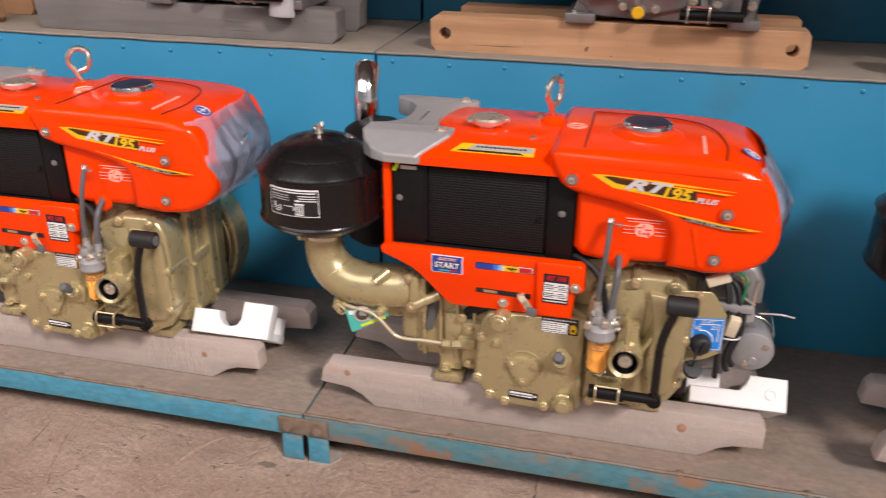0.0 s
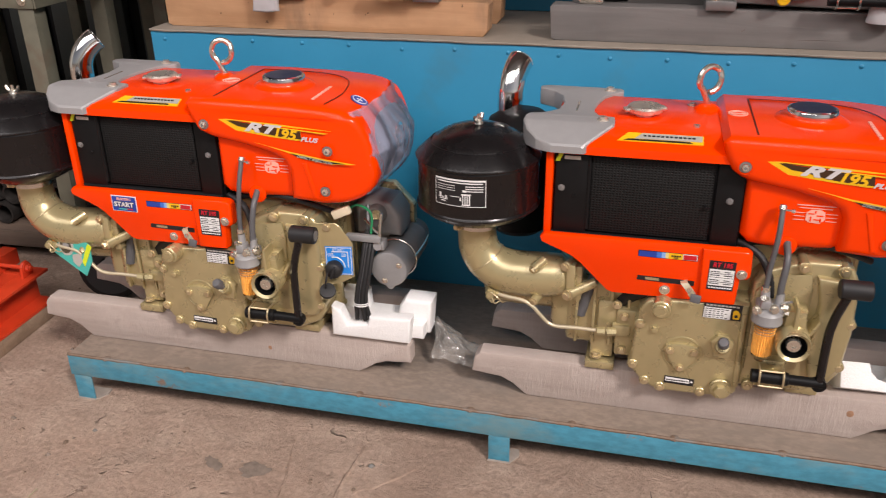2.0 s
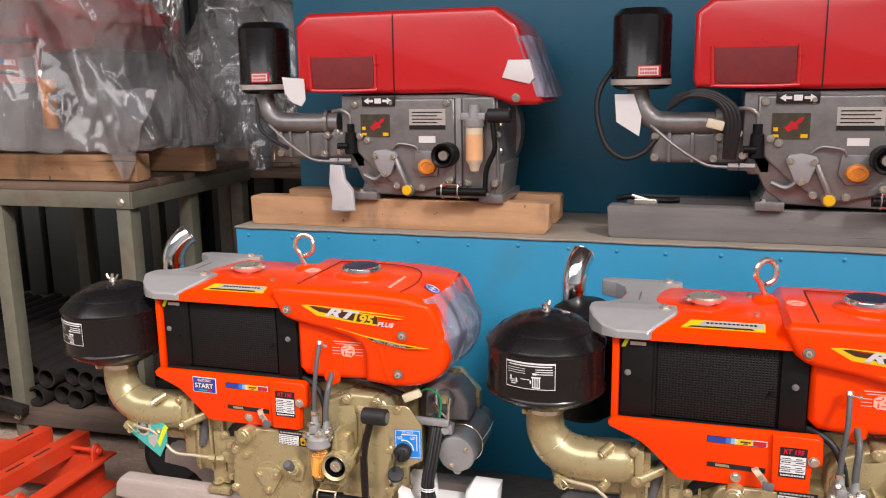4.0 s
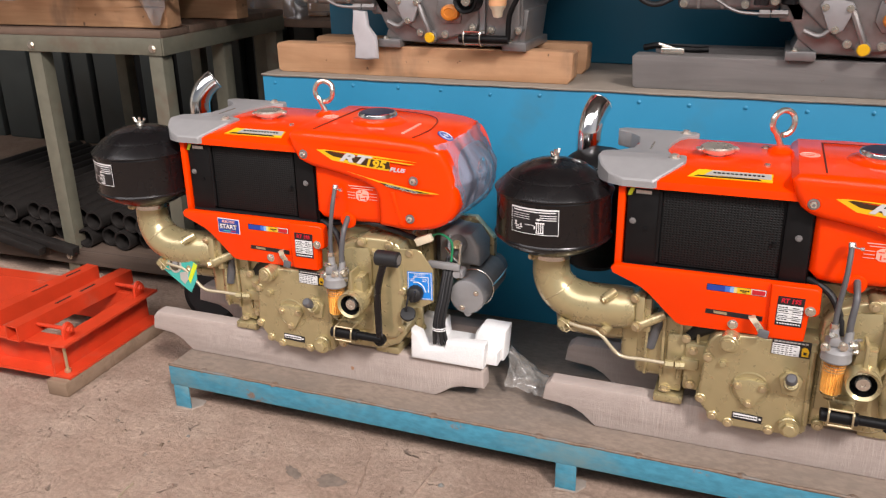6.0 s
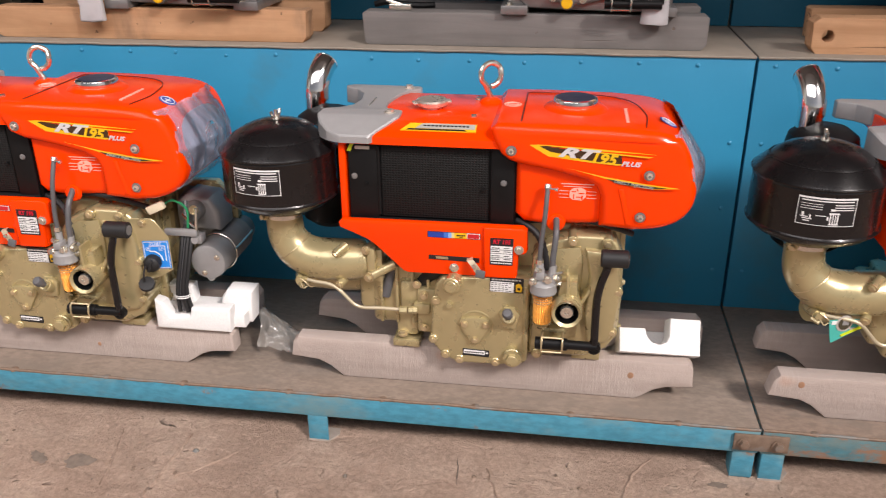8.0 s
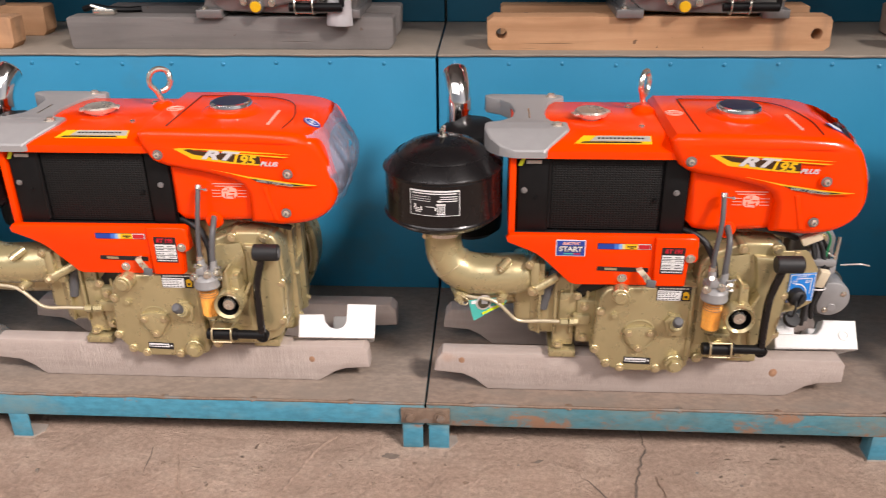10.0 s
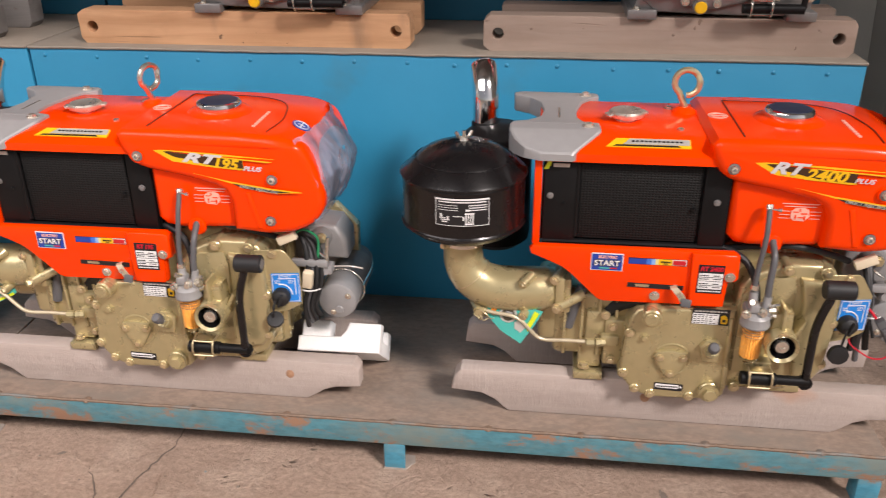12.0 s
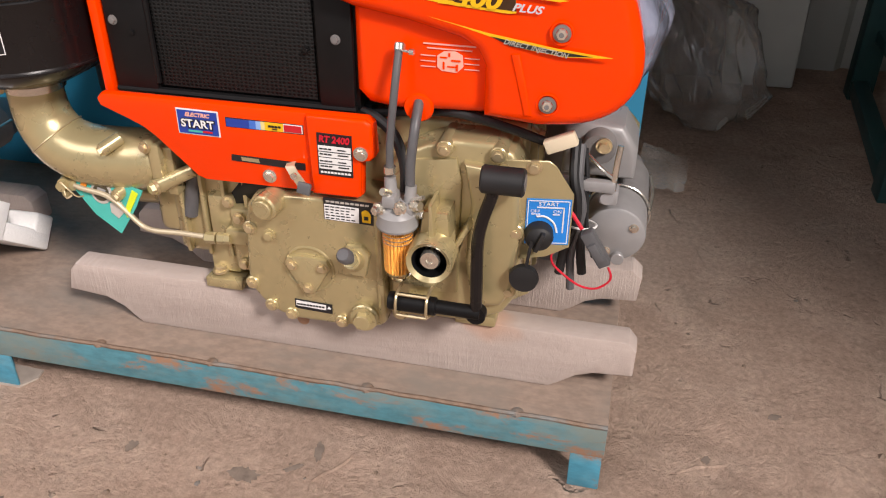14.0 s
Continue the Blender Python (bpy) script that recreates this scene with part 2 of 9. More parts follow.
def concrete():
    m = bpy.data.materials.new("dusty_concrete")
    m.use_nodes = True
    n, l = m.node_tree.nodes, m.node_tree.links
    b = n["Principled BSDF"]
    tc = n.new("ShaderNodeTexCoord")
    v = tc.outputs["Object"]
    broad, _ = clouds(n, l, v, 1.7, 7.0, 0.38, 0.68, 0.65)
    damp, _ = clouds(n, l, v, 4.2, 9.0, 0.58, 0.70, 0.68, 0.6)
    dust, _ = clouds(n, l, v, 7.0, 8.0, 0.42, 0.7, 0.6)
    speck, fine = clouds(n, l, v, 95.0, 8.0, 0.30, 0.70, 0.78)
    col = mixed(n, l, broad, (0.455, 0.325, 0.252), (0.375, 0.264, 0.204))
    col = mixed(n, l, dust, col, (0.51, 0.378, 0.298))
    col = mixed(n, l, times(n, l, damp, 0.35), col, (0.24, 0.178, 0.143))
    grit = n.new("ShaderNodeHueSaturation")
    val = n.new("ShaderNodeMapRange")
    val.inputs["To Min"].default_value, val.inputs["To Max"].default_value = 0.74, 1.18
    l.new(speck, val.inputs["Value"])
    l.new(val.outputs["Result"], grit.inputs["Value"])
    l.new(col, grit.inputs["Color"])
    col = grit.outputs["Color"]
    # trowel streaks
    tw = n.new("ShaderNodeMapping")
    tw.inputs["Rotation"].default_value, tw.inputs["Scale"].default_value = (0, 0, radians(28)), (3.0, 14.0, 1.0)
    l.new(v, tw.inputs["Vector"])
    streak, ridge = clouds(n, l, tw.outputs["Vector"], 1.0, 6.0, 0.48, 0.72, 0.6, 0.8)
    col = mixed(n, l, times(n, l, streak, 0.08), col, (0.47, 0.36, 0.295))
    # a few wandering cracks
    warp = n.new("ShaderNodeTexNoise")
    warp.inputs["Scale"].default_value, warp.inputs["Detail"].default_value = 3.5, 7.0
    l.new(v, warp.inputs["Vector"])
    add = n.new("ShaderNodeVectorMath")
    add.operation = "MULTIPLY_ADD"
    add.inputs[1].default_value = (0.5, 0.5, 0.0)
    l.new(warp.outputs["Color"], add.inputs[0])
    l.new(v, add.inputs[2])
    cell = n.new("ShaderNodeTexVoronoi")
    cell.feature = "DISTANCE_TO_EDGE"
    cell.inputs["Scale"].default_value = 1.5
    l.new(add.outputs["Vector"], cell.inputs["Vector"])
    line = n.new("ShaderNodeMapRange")
    line.inputs["From Min"].default_value, line.inputs["From Max"].default_value = 0.0, 0.005
    line.inputs["To Min"].default_value, line.inputs["To Max"].default_value = 1.0, 0.0
    l.new(cell.outputs["Distance"], line.inputs["Value"])
    only, _ = clouds(n, l, v, 2.3, 3.0, 0.57, 0.68)
    crack = times(n, l, line.outputs["Result"], only)
    col = mixed(n, l, times(n, l, crack, 0.34), col, (0.13, 0.10, 0.085))
    # pits of many sizes
    pits = n.new("ShaderNodeTexVoronoi")
    pits.inputs["Scale"].default_value = 34.0
    l.new(add.outputs["Vector"], pits.inputs["Vector"])
    hole = n.new("ShaderNodeMapRange")
    hole.inputs["From Min"].default_value, hole.inputs["From Max"].default_value = 0.10, 0.22
    hole.inputs["To Min"].default_value, hole.inputs["To Max"].default_value = 1.0, 0.0
    l.new(pits.outputs["Distance"], hole.inputs["Value"])
    few, _ = clouds(n, l, v, 7.0, 5.0, 0.50, 0.62)
    pit = times(n, l, hole.outputs["Result"], few)
    col = mixed(n, l, times(n, l, pit, 0.55), col, (0.16, 0.125, 0.105))
    # broken scars, few and uneven
    scar_way = n.new("ShaderNodeVectorMath")
    scar_way.operation = "MULTIPLY_ADD"
    scar_way.inputs[1].default_value = (0.07, 0.07, 0.0)
    rag = n.new("ShaderNodeTexNoise")
    rag.inputs["Scale"].default_value, rag.inputs["Detail"].default_value = 24.0, 5.0
    l.new(v, rag.inputs["Vector"])
    l.new(rag.outputs["Color"], scar_way.inputs[0])
    l.new(v, scar_way.inputs[2])
    scars = n.new("ShaderNodeTexVoronoi")
    scars.inputs["Scale"].default_value = 3.1
    l.new(scar_way.outputs["Vector"], scars.inputs["Vector"])
    dent = n.new("ShaderNodeMapRange")
    dent.interpolation_type = "SMOOTHSTEP"
    dent.inputs["From Min"].default_value, dent.inputs["From Max"].default_value = 0.050, 0.075
    dent.inputs["To Min"].default_value, dent.inputs["To Max"].default_value = 1.0, 0.0
    l.new(scars.outputs["Distance"], dent.inputs["Value"])
    pick = n.new("ShaderNodeMath")
    pick.operation = "GREATER_THAN"
    pick.inputs[1].default_value = 0.45
    l.new(scars.outputs["Color"], pick.inputs[0])
    scar = times(n, l, dent.outputs["Result"], pick.outputs["Value"])
    col = mixed(n, l, times(n, l, scar, 0.4), col, (0.22, 0.185, 0.155))
    pit_all = n.new("ShaderNodeMath")
    pit_all.operation = "MAXIMUM"
    l.new(pit, pit_all.inputs[0])
    l.new(times(n, l, scar, 0.7), pit_all.inputs[1])
    pit = pit_all.outputs["Value"]
    l.new(col, b.inputs["Base Color"])
    b.inputs["Roughness"].default_value = 0.86
    b.inputs["Specular IOR Level"].default_value = 0.3
    _, lumps = clouds(n, l, v, 17.0, 12.0, 0.3, 0.7, 0.74, 0.5)
    both = n.new("ShaderNodeMath")
    both.operation = "MULTIPLY_ADD"
    both.inputs[1].default_value = 0.2
    l.new(ridge, both.inputs[0])
    l.new(lumps, both.inputs[2])
    lumps = both.outputs["Value"]
    h = n.new("ShaderNodeMath")
    h.operation = "SUBTRACT"
    l.new(lumps, h.inputs[0])
    l.new(times(n, l, pit, 0.5), h.inputs[1])
    h2 = n.new("ShaderNodeMath")
    h2.operation = "SUBTRACT"
    l.new(h.outputs["Value"], h2.inputs[0])
    l.new(times(n, l, crack, 0.4), h2.inputs[1])
    bn = n.new("ShaderNodeBump")
    bn.inputs["Strength"].default_value, bn.inputs["Distance"].default_value = 1.0, 0.016
    l.new(h2.outputs["Value"], bn.inputs["Height"])
    l.new(bn.outputs["Normal"], b.inputs["Normal"])
    return m


def film(name, tint, body, fold, rough, size, ior=1.5):
    """Thin clear plastic: see-through, milky along its creases, glossy."""
    m = bpy.data.materials.new(name)
    m.use_nodes = True
    n, l = m.node_tree.nodes, m.node_tree.links
    b = n["Principled BSDF"]
    b.inputs["Base Color"].default_value = rgb(tint)
    b.inputs["Roughness"].default_value = 0.35
    clear = n.new("ShaderNodeBsdfTransparent")
    clear.inputs["Color"].default_value = (0.93, 0.94, 0.95, 1)
    gloss = n.new("ShaderNodeBsdfGlossy")
    gloss.inputs["Roughness"].default_value = rough
    tc = n.new("ShaderNodeTexCoord")
    mp = n.new("ShaderNodeMapping")
    mp.inputs["Scale"].default_value, mp.inputs["Rotation"].default_value = (1, 1, 0.5), (0, 0.5, 0)
    l.new(tc.outputs["Object"], mp.inputs["Vector"])
    bend = n.new("ShaderNodeTexNoise")
    bend.inputs["Scale"].default_value, bend.inputs["Detail"].default_value = size * 0.6, 2.0
    l.new(mp.outputs["Vector"], bend.inputs["Vector"])
    shift = n.new("ShaderNodeVectorMath")
    shift.operation = "MULTIPLY_ADD"
    shift.inputs[1].default_value = (2.2 / size, 2.2 / size, 2.2 / size)
    l.new(bend.outputs["Color"], shift.inputs[0])
    l.new(mp.outputs["Vector"], shift.inputs[2])
    cells = []
    for k in (1.0, 2.3):
        vo = n.new("ShaderNodeTexVoronoi")
        vo.feature = "DISTANCE_TO_EDGE"
        vo.inputs["Scale"].default_value = size * k
        l.new(shift.outputs["Vector"], vo.inputs["Vector"])
        cells.append(vo.outputs["Distance"])
    size_of = n.new("ShaderNodeMath")
    size_of.operation = "MINIMUM"
    l.new(cells[0], size_of.inputs[0])
    l.new(cells[1], size_of.inputs[1])
    haze = n.new("ShaderNodeTexNoise")
    haze.inputs["Scale"].default_value, haze.inputs["Detail"].default_value, haze.inputs["Distortion"].default_value = size * 0.55, 4.0, 0.8
    l.new(mp.outputs["Vector"], haze.inputs["Vector"])
    milk = n.new("ShaderNodeMapRange")
    milk.inputs["From Min"].default_value, milk.inputs["From Max"].default_value = 0.35, 0.68
    milk.inputs["To Min"].default_value, milk.inputs["To Max"].default_value = body, fold
    l.new(haze.outputs["Fac"], milk.inputs["Value"])
    bp = n.new("ShaderNodeBump")
    bp.inputs["Strength"].default_value, bp.inputs["Distance"].default_value = 0.9, 0.09 / size
    l.new(size_of.outputs["Value"], bp.inputs["Height"])
    l.new(bp.outputs["Normal"], gloss.inputs["Normal"])
    l.new(bp.outputs["Normal"], b.inputs["Normal"])
    mix = n.new("ShaderNodeMixShader")
    l.new(milk.outputs["Result"], mix.inputs["Fac"])
    l.new(clear.outputs["BSDF"], mix.inputs[1])
    l.new(b.outputs["BSDF"], mix.inputs[2])
    fr = n.new("ShaderNodeFresnel")
    fr.inputs["IOR"].default_value = ior
    mix2 = n.new("ShaderNodeMixShader")
    l.new(fr.outputs["Fac"], mix2.inputs["Fac"])
    l.new(mix.outputs["Shader"], mix2.inputs[1])
    l.new(gloss.outputs["BSDF"], mix2.inputs[2])
    l.new(mix2.outputs["Shader"], n["Material Output"].inputs["Surface"])
    return m


def mesh_screen():
    """Black woven radiator screen with rows of small dark openings."""
    m = material("black_radiator_screen", (0.01, 0.01, 0.01), 0.55, vary=0.1)
    n, l = m.node_tree.nodes, m.node_tree.links
    b = n["Principled BSDF"]
    b.inputs["Specular IOR Level"].default_value = 0.2
    tc = n.new("ShaderNodeTexCoord")
    mp = n.new("ShaderNodeMapping")
    mp.inputs["Scale"].default_value = (190, 1, 230)
    l.new(tc.outputs["Object"], mp.inputs["Vector"])
    vo = n.new("ShaderNodeTexVoronoi")
    vo.inputs["Scale"].default_value = 1.0
    vo.inputs["Randomness"].default_value = 0.15
    l.new(mp.outputs["Vector"], vo.inputs["Vector"])
    mr = n.new("ShaderNodeMapRange")
    mr.inputs["From Min"].default_value, mr.inputs["From Max"].default_value = 0.25, 0.45
    l.new(vo.outputs["Distance"], mr.inputs["Value"])
    mix = n.new("ShaderNodeMix")
    mix.data_type = "RGBA"
    mix.inputs["A"].default_value, mix.inputs["B"].default_value = (0.002, 0.002, 0.002, 1), (0.012, 0.012, 0.012, 1)
    l.new(mr.outputs["Result"], mix.inputs["Factor"])
    l.new(mix.outputs["Result"], b.inputs["Base Color"])
    bn = n.new("ShaderNodeBump")
    bn.inputs["Strength"].default_value, bn.inputs["Distance"].default_value = 0.35, 0.002
    l.new(mr.outputs["Result"], bn.inputs["Height"])
    l.new(bn.outputs["Normal"], b.inputs["Normal"])
    return m


def clear_glass():
    m = bpy.data.materials.new("clear_bowl_glass")
    m.use_nodes = True
    b = m.node_tree.nodes["Principled BSDF"]
    b.inputs["Transmission Weight"].default_value, b.inputs["Roughness"].default_value, b.inputs["IOR"].default_value = 1.0, 0.03, 1.25
    b.inputs["Base Color"].default_value = (1.0, 0.97, 0.92, 1)
    return m


def weathered_timber():
    """Grey timber with long grain, chalky dust, saw marks and a few warm knots."""
    m = bpy.data.materials.new("weathered_grey_timber")
    m.use_nodes = True
    n, l = m.node_tree.nodes, m.node_tree.links
    b = n["Principled BSDF"]
    tc = n.new("ShaderNodeTexCoord")
    info = n.new("ShaderNodeObjectInfo")
    shift = n.new("ShaderNodeVectorMath")
    shift.operation = "ADD"
    l.new(tc.outputs["Object"], shift.inputs[0])
    l.new(info.outputs["Location"], shift.inputs[1])
    v = shift.outputs["Vector"]
    long = n.new("ShaderNodeMapping")
    long.inputs["Scale"].default_value = (0.9, 9.0, 15.0)
    l.new(v, long.inputs["Vector"])
    grain, ridges = clouds(n, l, long.outputs["Vector"], 3.2, 6.0, 0.25, 0.75, 0.6, 0.3)
    chalk, _ = clouds(n, l, v, 13.0, 8.0, 0.45, 0.72, 0.66, 0.4)
    knots, _ = clouds(n, l, v, 8.0, 2.0, 0.70, 0.76, 0.4)
    dirt, _ = clouds(n, l, v, 30.0, 7.0, 0.55, 0.75, 0.7)
    col = mixed(n, l, grain, (0.405, 0.332, 0.296), (0.460, 0.382, 0.343))
    col = mixed(n, l, times(n, l, chalk, 0.35), col, (0.54, 0.465, 0.425))
    col = mixed(n, l, times(n, l, knots, 0.7), col, (0.46, 0.27, 0.18))
    col = mixed(n, l, times(n, l, dirt, 0.22), col, (0.25, 0.20, 0.175))
    # upright saw marks, strong in places
    saw = n.new("ShaderNodeMapping")
    saw.inputs["Rotation"].default_value, saw.inputs["Scale"].default_value = (0, radians(4), 0), (150.0, 1.0, 9.0)
    l.new(v, saw.inputs["Vector"])
    cut, _ = clouds(n, l, saw.outputs["Vector"], 2.2, 3.0, 0.45, 0.66, 0.55)
    rough_end, _ = clouds(n, l, v, 3.4, 2.0, 0.47, 0.62, 0.4)
    cut = times(n, l, cut, rough_end)
    col = mixed(n, l, times(n, l, cut, 0.2), col, (0.60, 0.535, 0.49))
    l.new(col, b.inputs["Base Color"])
    b.inputs["Roughness"].default_value = 0.88
    h = n.new("ShaderNodeMath")
    h.operation = "MULTIPLY_ADD"
    h.inputs[1].default_value = 0.12
    l.new(cut, h.inputs[0])
    l.new(times(n, l, ridges, 0.3), h.inputs[2])
    _, pocks = clouds(n, l, v, 70.0, 8.0, 0.3, 0.7, 0.75)
    h2 = n.new("ShaderNodeMath")
    h2.operation = "MULTIPLY_ADD"
    h2.inputs[1].default_value = 0.7
    l.new(pocks, h2.inputs[0])
    l.new(h.outputs["Value"], h2.inputs[2])
    h3 = h2.outputs["Value"]
    bn = n.new("ShaderNodeBump")
    bn.inputs["Strength"].default_value, bn.inputs["Distance"].default_value = 0.7, 0.004
    l.new(h3, bn.inputs["Height"])
    l.new(bn.outputs["Normal"], b.inputs["Normal"])
    return m


def pine(name, pale, deep, stain, crack):
    """Sawn timber: soft long grain, upright run stains, a few splits and chips."""
    m = bpy.data.materials.new(name)
    m.use_nodes = True
    n, l = m.node_tree.nodes, m.node_tree.links
    b = n["Principled BSDF"]
    tc = n.new("ShaderNodeTexCoord")
    info = n.new("ShaderNodeObjectInfo")
    shift = n.new("ShaderNodeVectorMath")
    shift.operation = "MULTIPLY_ADD"
    shift.inputs[1].default_value = (7.0, 3.0, 5.0)
    l.new(info.outputs["Random"], shift.inputs[0])
    l.new(tc.outputs["Object"], shift.inputs[2])
    v = shift.outputs["Vector"]

    def scaled(s):
        mp = n.new("ShaderNodeMapping")
        mp.inputs["Scale"].default_value = s
        l.new(v, mp.inputs["Vector"])
        return mp.outputs["Vector"]
    grain, ridges = clouds(n, l, scaled((1.0, 9.0, 13.0)), 3.0, 5.0, 0.3, 0.72, 0.55, 0.8)
    col = mixed(n, l, grain, pale, deep)
    broad, _ = clouds(n, l, scaled((1, 1, 1.6)), 5.0, 6.0, 0.42, 0.72, 0.6)
    col = mixed(n, l, times(n, l, broad, 0.55), col, tuple(0.8 * c for c in deep))
    runs, _ = clouds(n, l, scaled((1.0, 1.0, 0.35)), 8.0, 5.0, 0.56, 0.72, 0.55)
    col = mixed(n, l, times(n, l, runs, stain), col, (0.10, 0.075, 0.06))
    split, _ = clouds(n, l, scaled((1.0, 12.0, 22.0)), 2.4, 3.0, 0.685, 0.72, 0.5, 0.6)
    chip, _ = clouds(n, l, v, 42.0, 3.0, 0.70, 0.74, 0.5)
    hurt = n.new("ShaderNodeMath")
    hurt.operation = "MAXIMUM"
    l.new(split, hurt.inputs[0])
    l.new(chip, hurt.inputs[1])
    col = mixed(n, l, times(n, l, hurt.outputs["Value"], crack), col, (0.12, 0.07, 0.045))
    l.new(col, b.inputs["Base Color"])
    b.inputs["Roughness"].default_value = 0.8
    h = n.new("ShaderNodeMath")
    h.operation = "MULTIPLY_ADD"
    h.inputs[1].default_value = -1.2
    l.new(hurt.outputs["Value"], h.inputs[0])
    l.new(ridges, h.inputs[2])
    bn = n.new("ShaderNodeBump")
    bn.inputs["Strength"].default_value, bn.inputs["Distance"].default_value = 0.4, 0.003
    l.new(h.outputs["Value"], bn.inputs["Height"])
    l.new(bn.outputs["Normal"], b.inputs["Normal"])
    return m


M_FLOOR = concrete()
M_WOOD = pine("pale_orange_timber", (0.60, 0.345, 0.19), (0.47, 0.25, 0.125), 0.5, 0.8)
M_WOOD_GREY = pine("grey_painted_timber", (0.215, 0.198, 0.188), (0.165, 0.152, 0.145), 0.3, 0.5)
M_WOOD_TAN = pine("tan_grey_timber", (0.385, 0.29, 0.235), (0.32, 0.235, 0.185), 0.25, 0.55)
M_WOOD_OLD = pine("dusty_brown_timber", (0.30, 0.205, 0.14), (0.22, 0.145, 0.095), 0.4, 0.7)
M_WOOD_DARK = pine("dark_brown_timber", (0.10, 0.068, 0.05), (0.07, 0.046, 0.034), 0.4, 0.6)
M_KNOT = material("rusty_brown_knot", (0.36, 0.20, 0.12), 0.85, vary=0.25, grain=90)
M_SEAM = material("dirty_orange_seam", (0.10, 0.008, 0.002), 0.6, vary=0.3, grain=60)
M_SCAR = material("broken_concrete_scar", (0.20, 0.155, 0.125), 0.95, vary=0.25, grain=70, bump=0.6, bump_size=60)
M_BEAM = weathered_timber()
M_SCREW = material("bright_zinc_screw", (0.80, 0.73, 0.64), 0.28, metal=0.8, vary=0.06, grain=80)
M_CRACK = material("dark_crack_dirt", (0.13, 0.098, 0.08), 0.95, vary=0.3, grain=80)
M_RAIL = worn("worn_blue_angle_iron", (0.052, 0.25, 0.355), (0.14, 0.25, 0.275), (0.23, 0.145, 0.10), (0.45, 0.68), (0.60, 0.70), bump=0.12)
M_RAIL2 = worn("weathered_green_angle_iron", (0.065, 0.205, 0.25), (0.17, 0.205, 0.185), (0.28, 0.155, 0.095), (0.40, 0.68), (0.50, 0.63), 0.65, 0.2)
M_DECK = worn("dusty_steel_deck", (0.250, 0.196, 0.158), (0.205, 0.168, 0.14), (0.17, 0.152, 0.133), (0.40, 0.75), (0.60, 0.85), 0.5, 0.04, 0.6)
M_DECK2 = worn("dusty_blue_worn_deck", (0.255, 0.190, 0.150), (0.195, 0.165, 0.14), (0.14, 0.165, 0.16), (0.40, 0.75), (0.64, 0.86), 0.55, 0.05, 0.6)
M_FILM = film("clear_plastic_film", (0.66, 0.71, 0.92), 0.14, 0.42, 0.06, 24.0, 1.9)
M_BAG = film("crumpled_polythene", (0.88, 0.87, 0.88), 0.07, 0.30, 0.07, 8.0, 1.75)
M_CLEARBAG = film("thin_clear_polythene", (0.80, 0.76, 0.70), 0.10, 0.34, 0.14, 12.0, 1.5)
M_SCREEN = mesh_screen()
M_GLASS = clear_glass()

# ---- mesh tools ----
off = {}


def merge(bm, tmp):
    me = bpy.data.meshes.new("tmp")
    tmp.to_mesh(me)
    tmp.free()
    bm.from_mesh(me)
    bpy.data.meshes.remove(me)


def bevelled(bm, tmp, bev, seg, edges=None):
    bmesh.ops.recalc_face_normals(tmp, faces=tmp.faces[:])
    if bev > 0:
        bmesh.ops.bevel(tmp, geom=edges if edges else tmp.edges[:], offset=bev, segments=seg, profile=0.5, affect="EDGES", clamp_overlap=True)
    merge(bm, tmp)


def box(bm, x0, x1, y0, y1, z0, z1, bev=0.0, seg=2, m=None):
    tmp = bmesh.new()
    bmesh.ops.create_cube(tmp, size=1.0)
    bmesh.ops.transform(tmp, matrix=Matrix.LocRotScale(((x0 + x1) / 2, (y0 + y1) / 2, (z0 + z1) / 2), None, (x1 - x0, y1 - y0, z1 - z0)), verts=tmp.verts[:])
    if m is not None:
        bmesh.ops.transform(tmp, matrix=m, verts=tmp.verts[:])
    bevelled(bm, tmp, bev, seg)


def poly(bm, pts, a, b, axis="y", bev=0.0, seg=2, rims=True, m=None):
    """A flat outline given a depth from a to b along axis. rims: bevel the two rims only."""
    tmp = bmesh.new()
    put = (lambda u, v, w: (u, w, v)) if axis == "y" else ((lambda u, v, w: (u, v, w)) if axis == "z" else (lambda u, v, w: (w, u, v)))
    lo = [tmp.verts.new(put(u, v, a)) for u, v in pts]
    hi = [tmp.verts.new(put(u, v, b)) for u, v in pts]
    tmp.faces.new(lo)
    tmp.faces.new(hi)
    k = len(pts)
    for i in range(k):
        tmp.faces.new((lo[i], lo[(i + 1) % k], hi[(i + 1) % k], hi[i]))
    if m is not None:
        bmesh.ops.transform(tmp, matrix=m, verts=tmp.verts[:])
    edges = None
    if rims and bev > 0:
        both = set(lo), set(hi)
        edges = [e for e in tmp.edges if any(e.verts[0] in s and e.verts[1] in s for s in both)]
    bevelled(bm, tmp, bev, seg, edges)


def rounded(pts, steps):
    """A smooth run through flat points, with its ends kept."""
    return [(c.x, c.y) for c in curve_points([(u, v, 0) for u, v in pts], steps)]


def along(p, q):
    d = Vector(q) - Vector(p)
    return Matrix.Translation(p) @ d.to_track_quat("Z", "Y").to_matrix().to_4x4(), d.length


def cyl(bm, p, q, r, r2=None, n=20, bev=0.0):
    m, h = along(p, q)
    r2 = r if r2 is None else r2
    if bev:
        prof = [(0, 0), (r - bev, 0), (r, bev), (r2, h - bev), (r2 - bev, h), (0, h)]
    else:
        prof = [(0, 0), (r, 0), (r2, h), (0, h)]
    lathe(bm, prof, m, n)


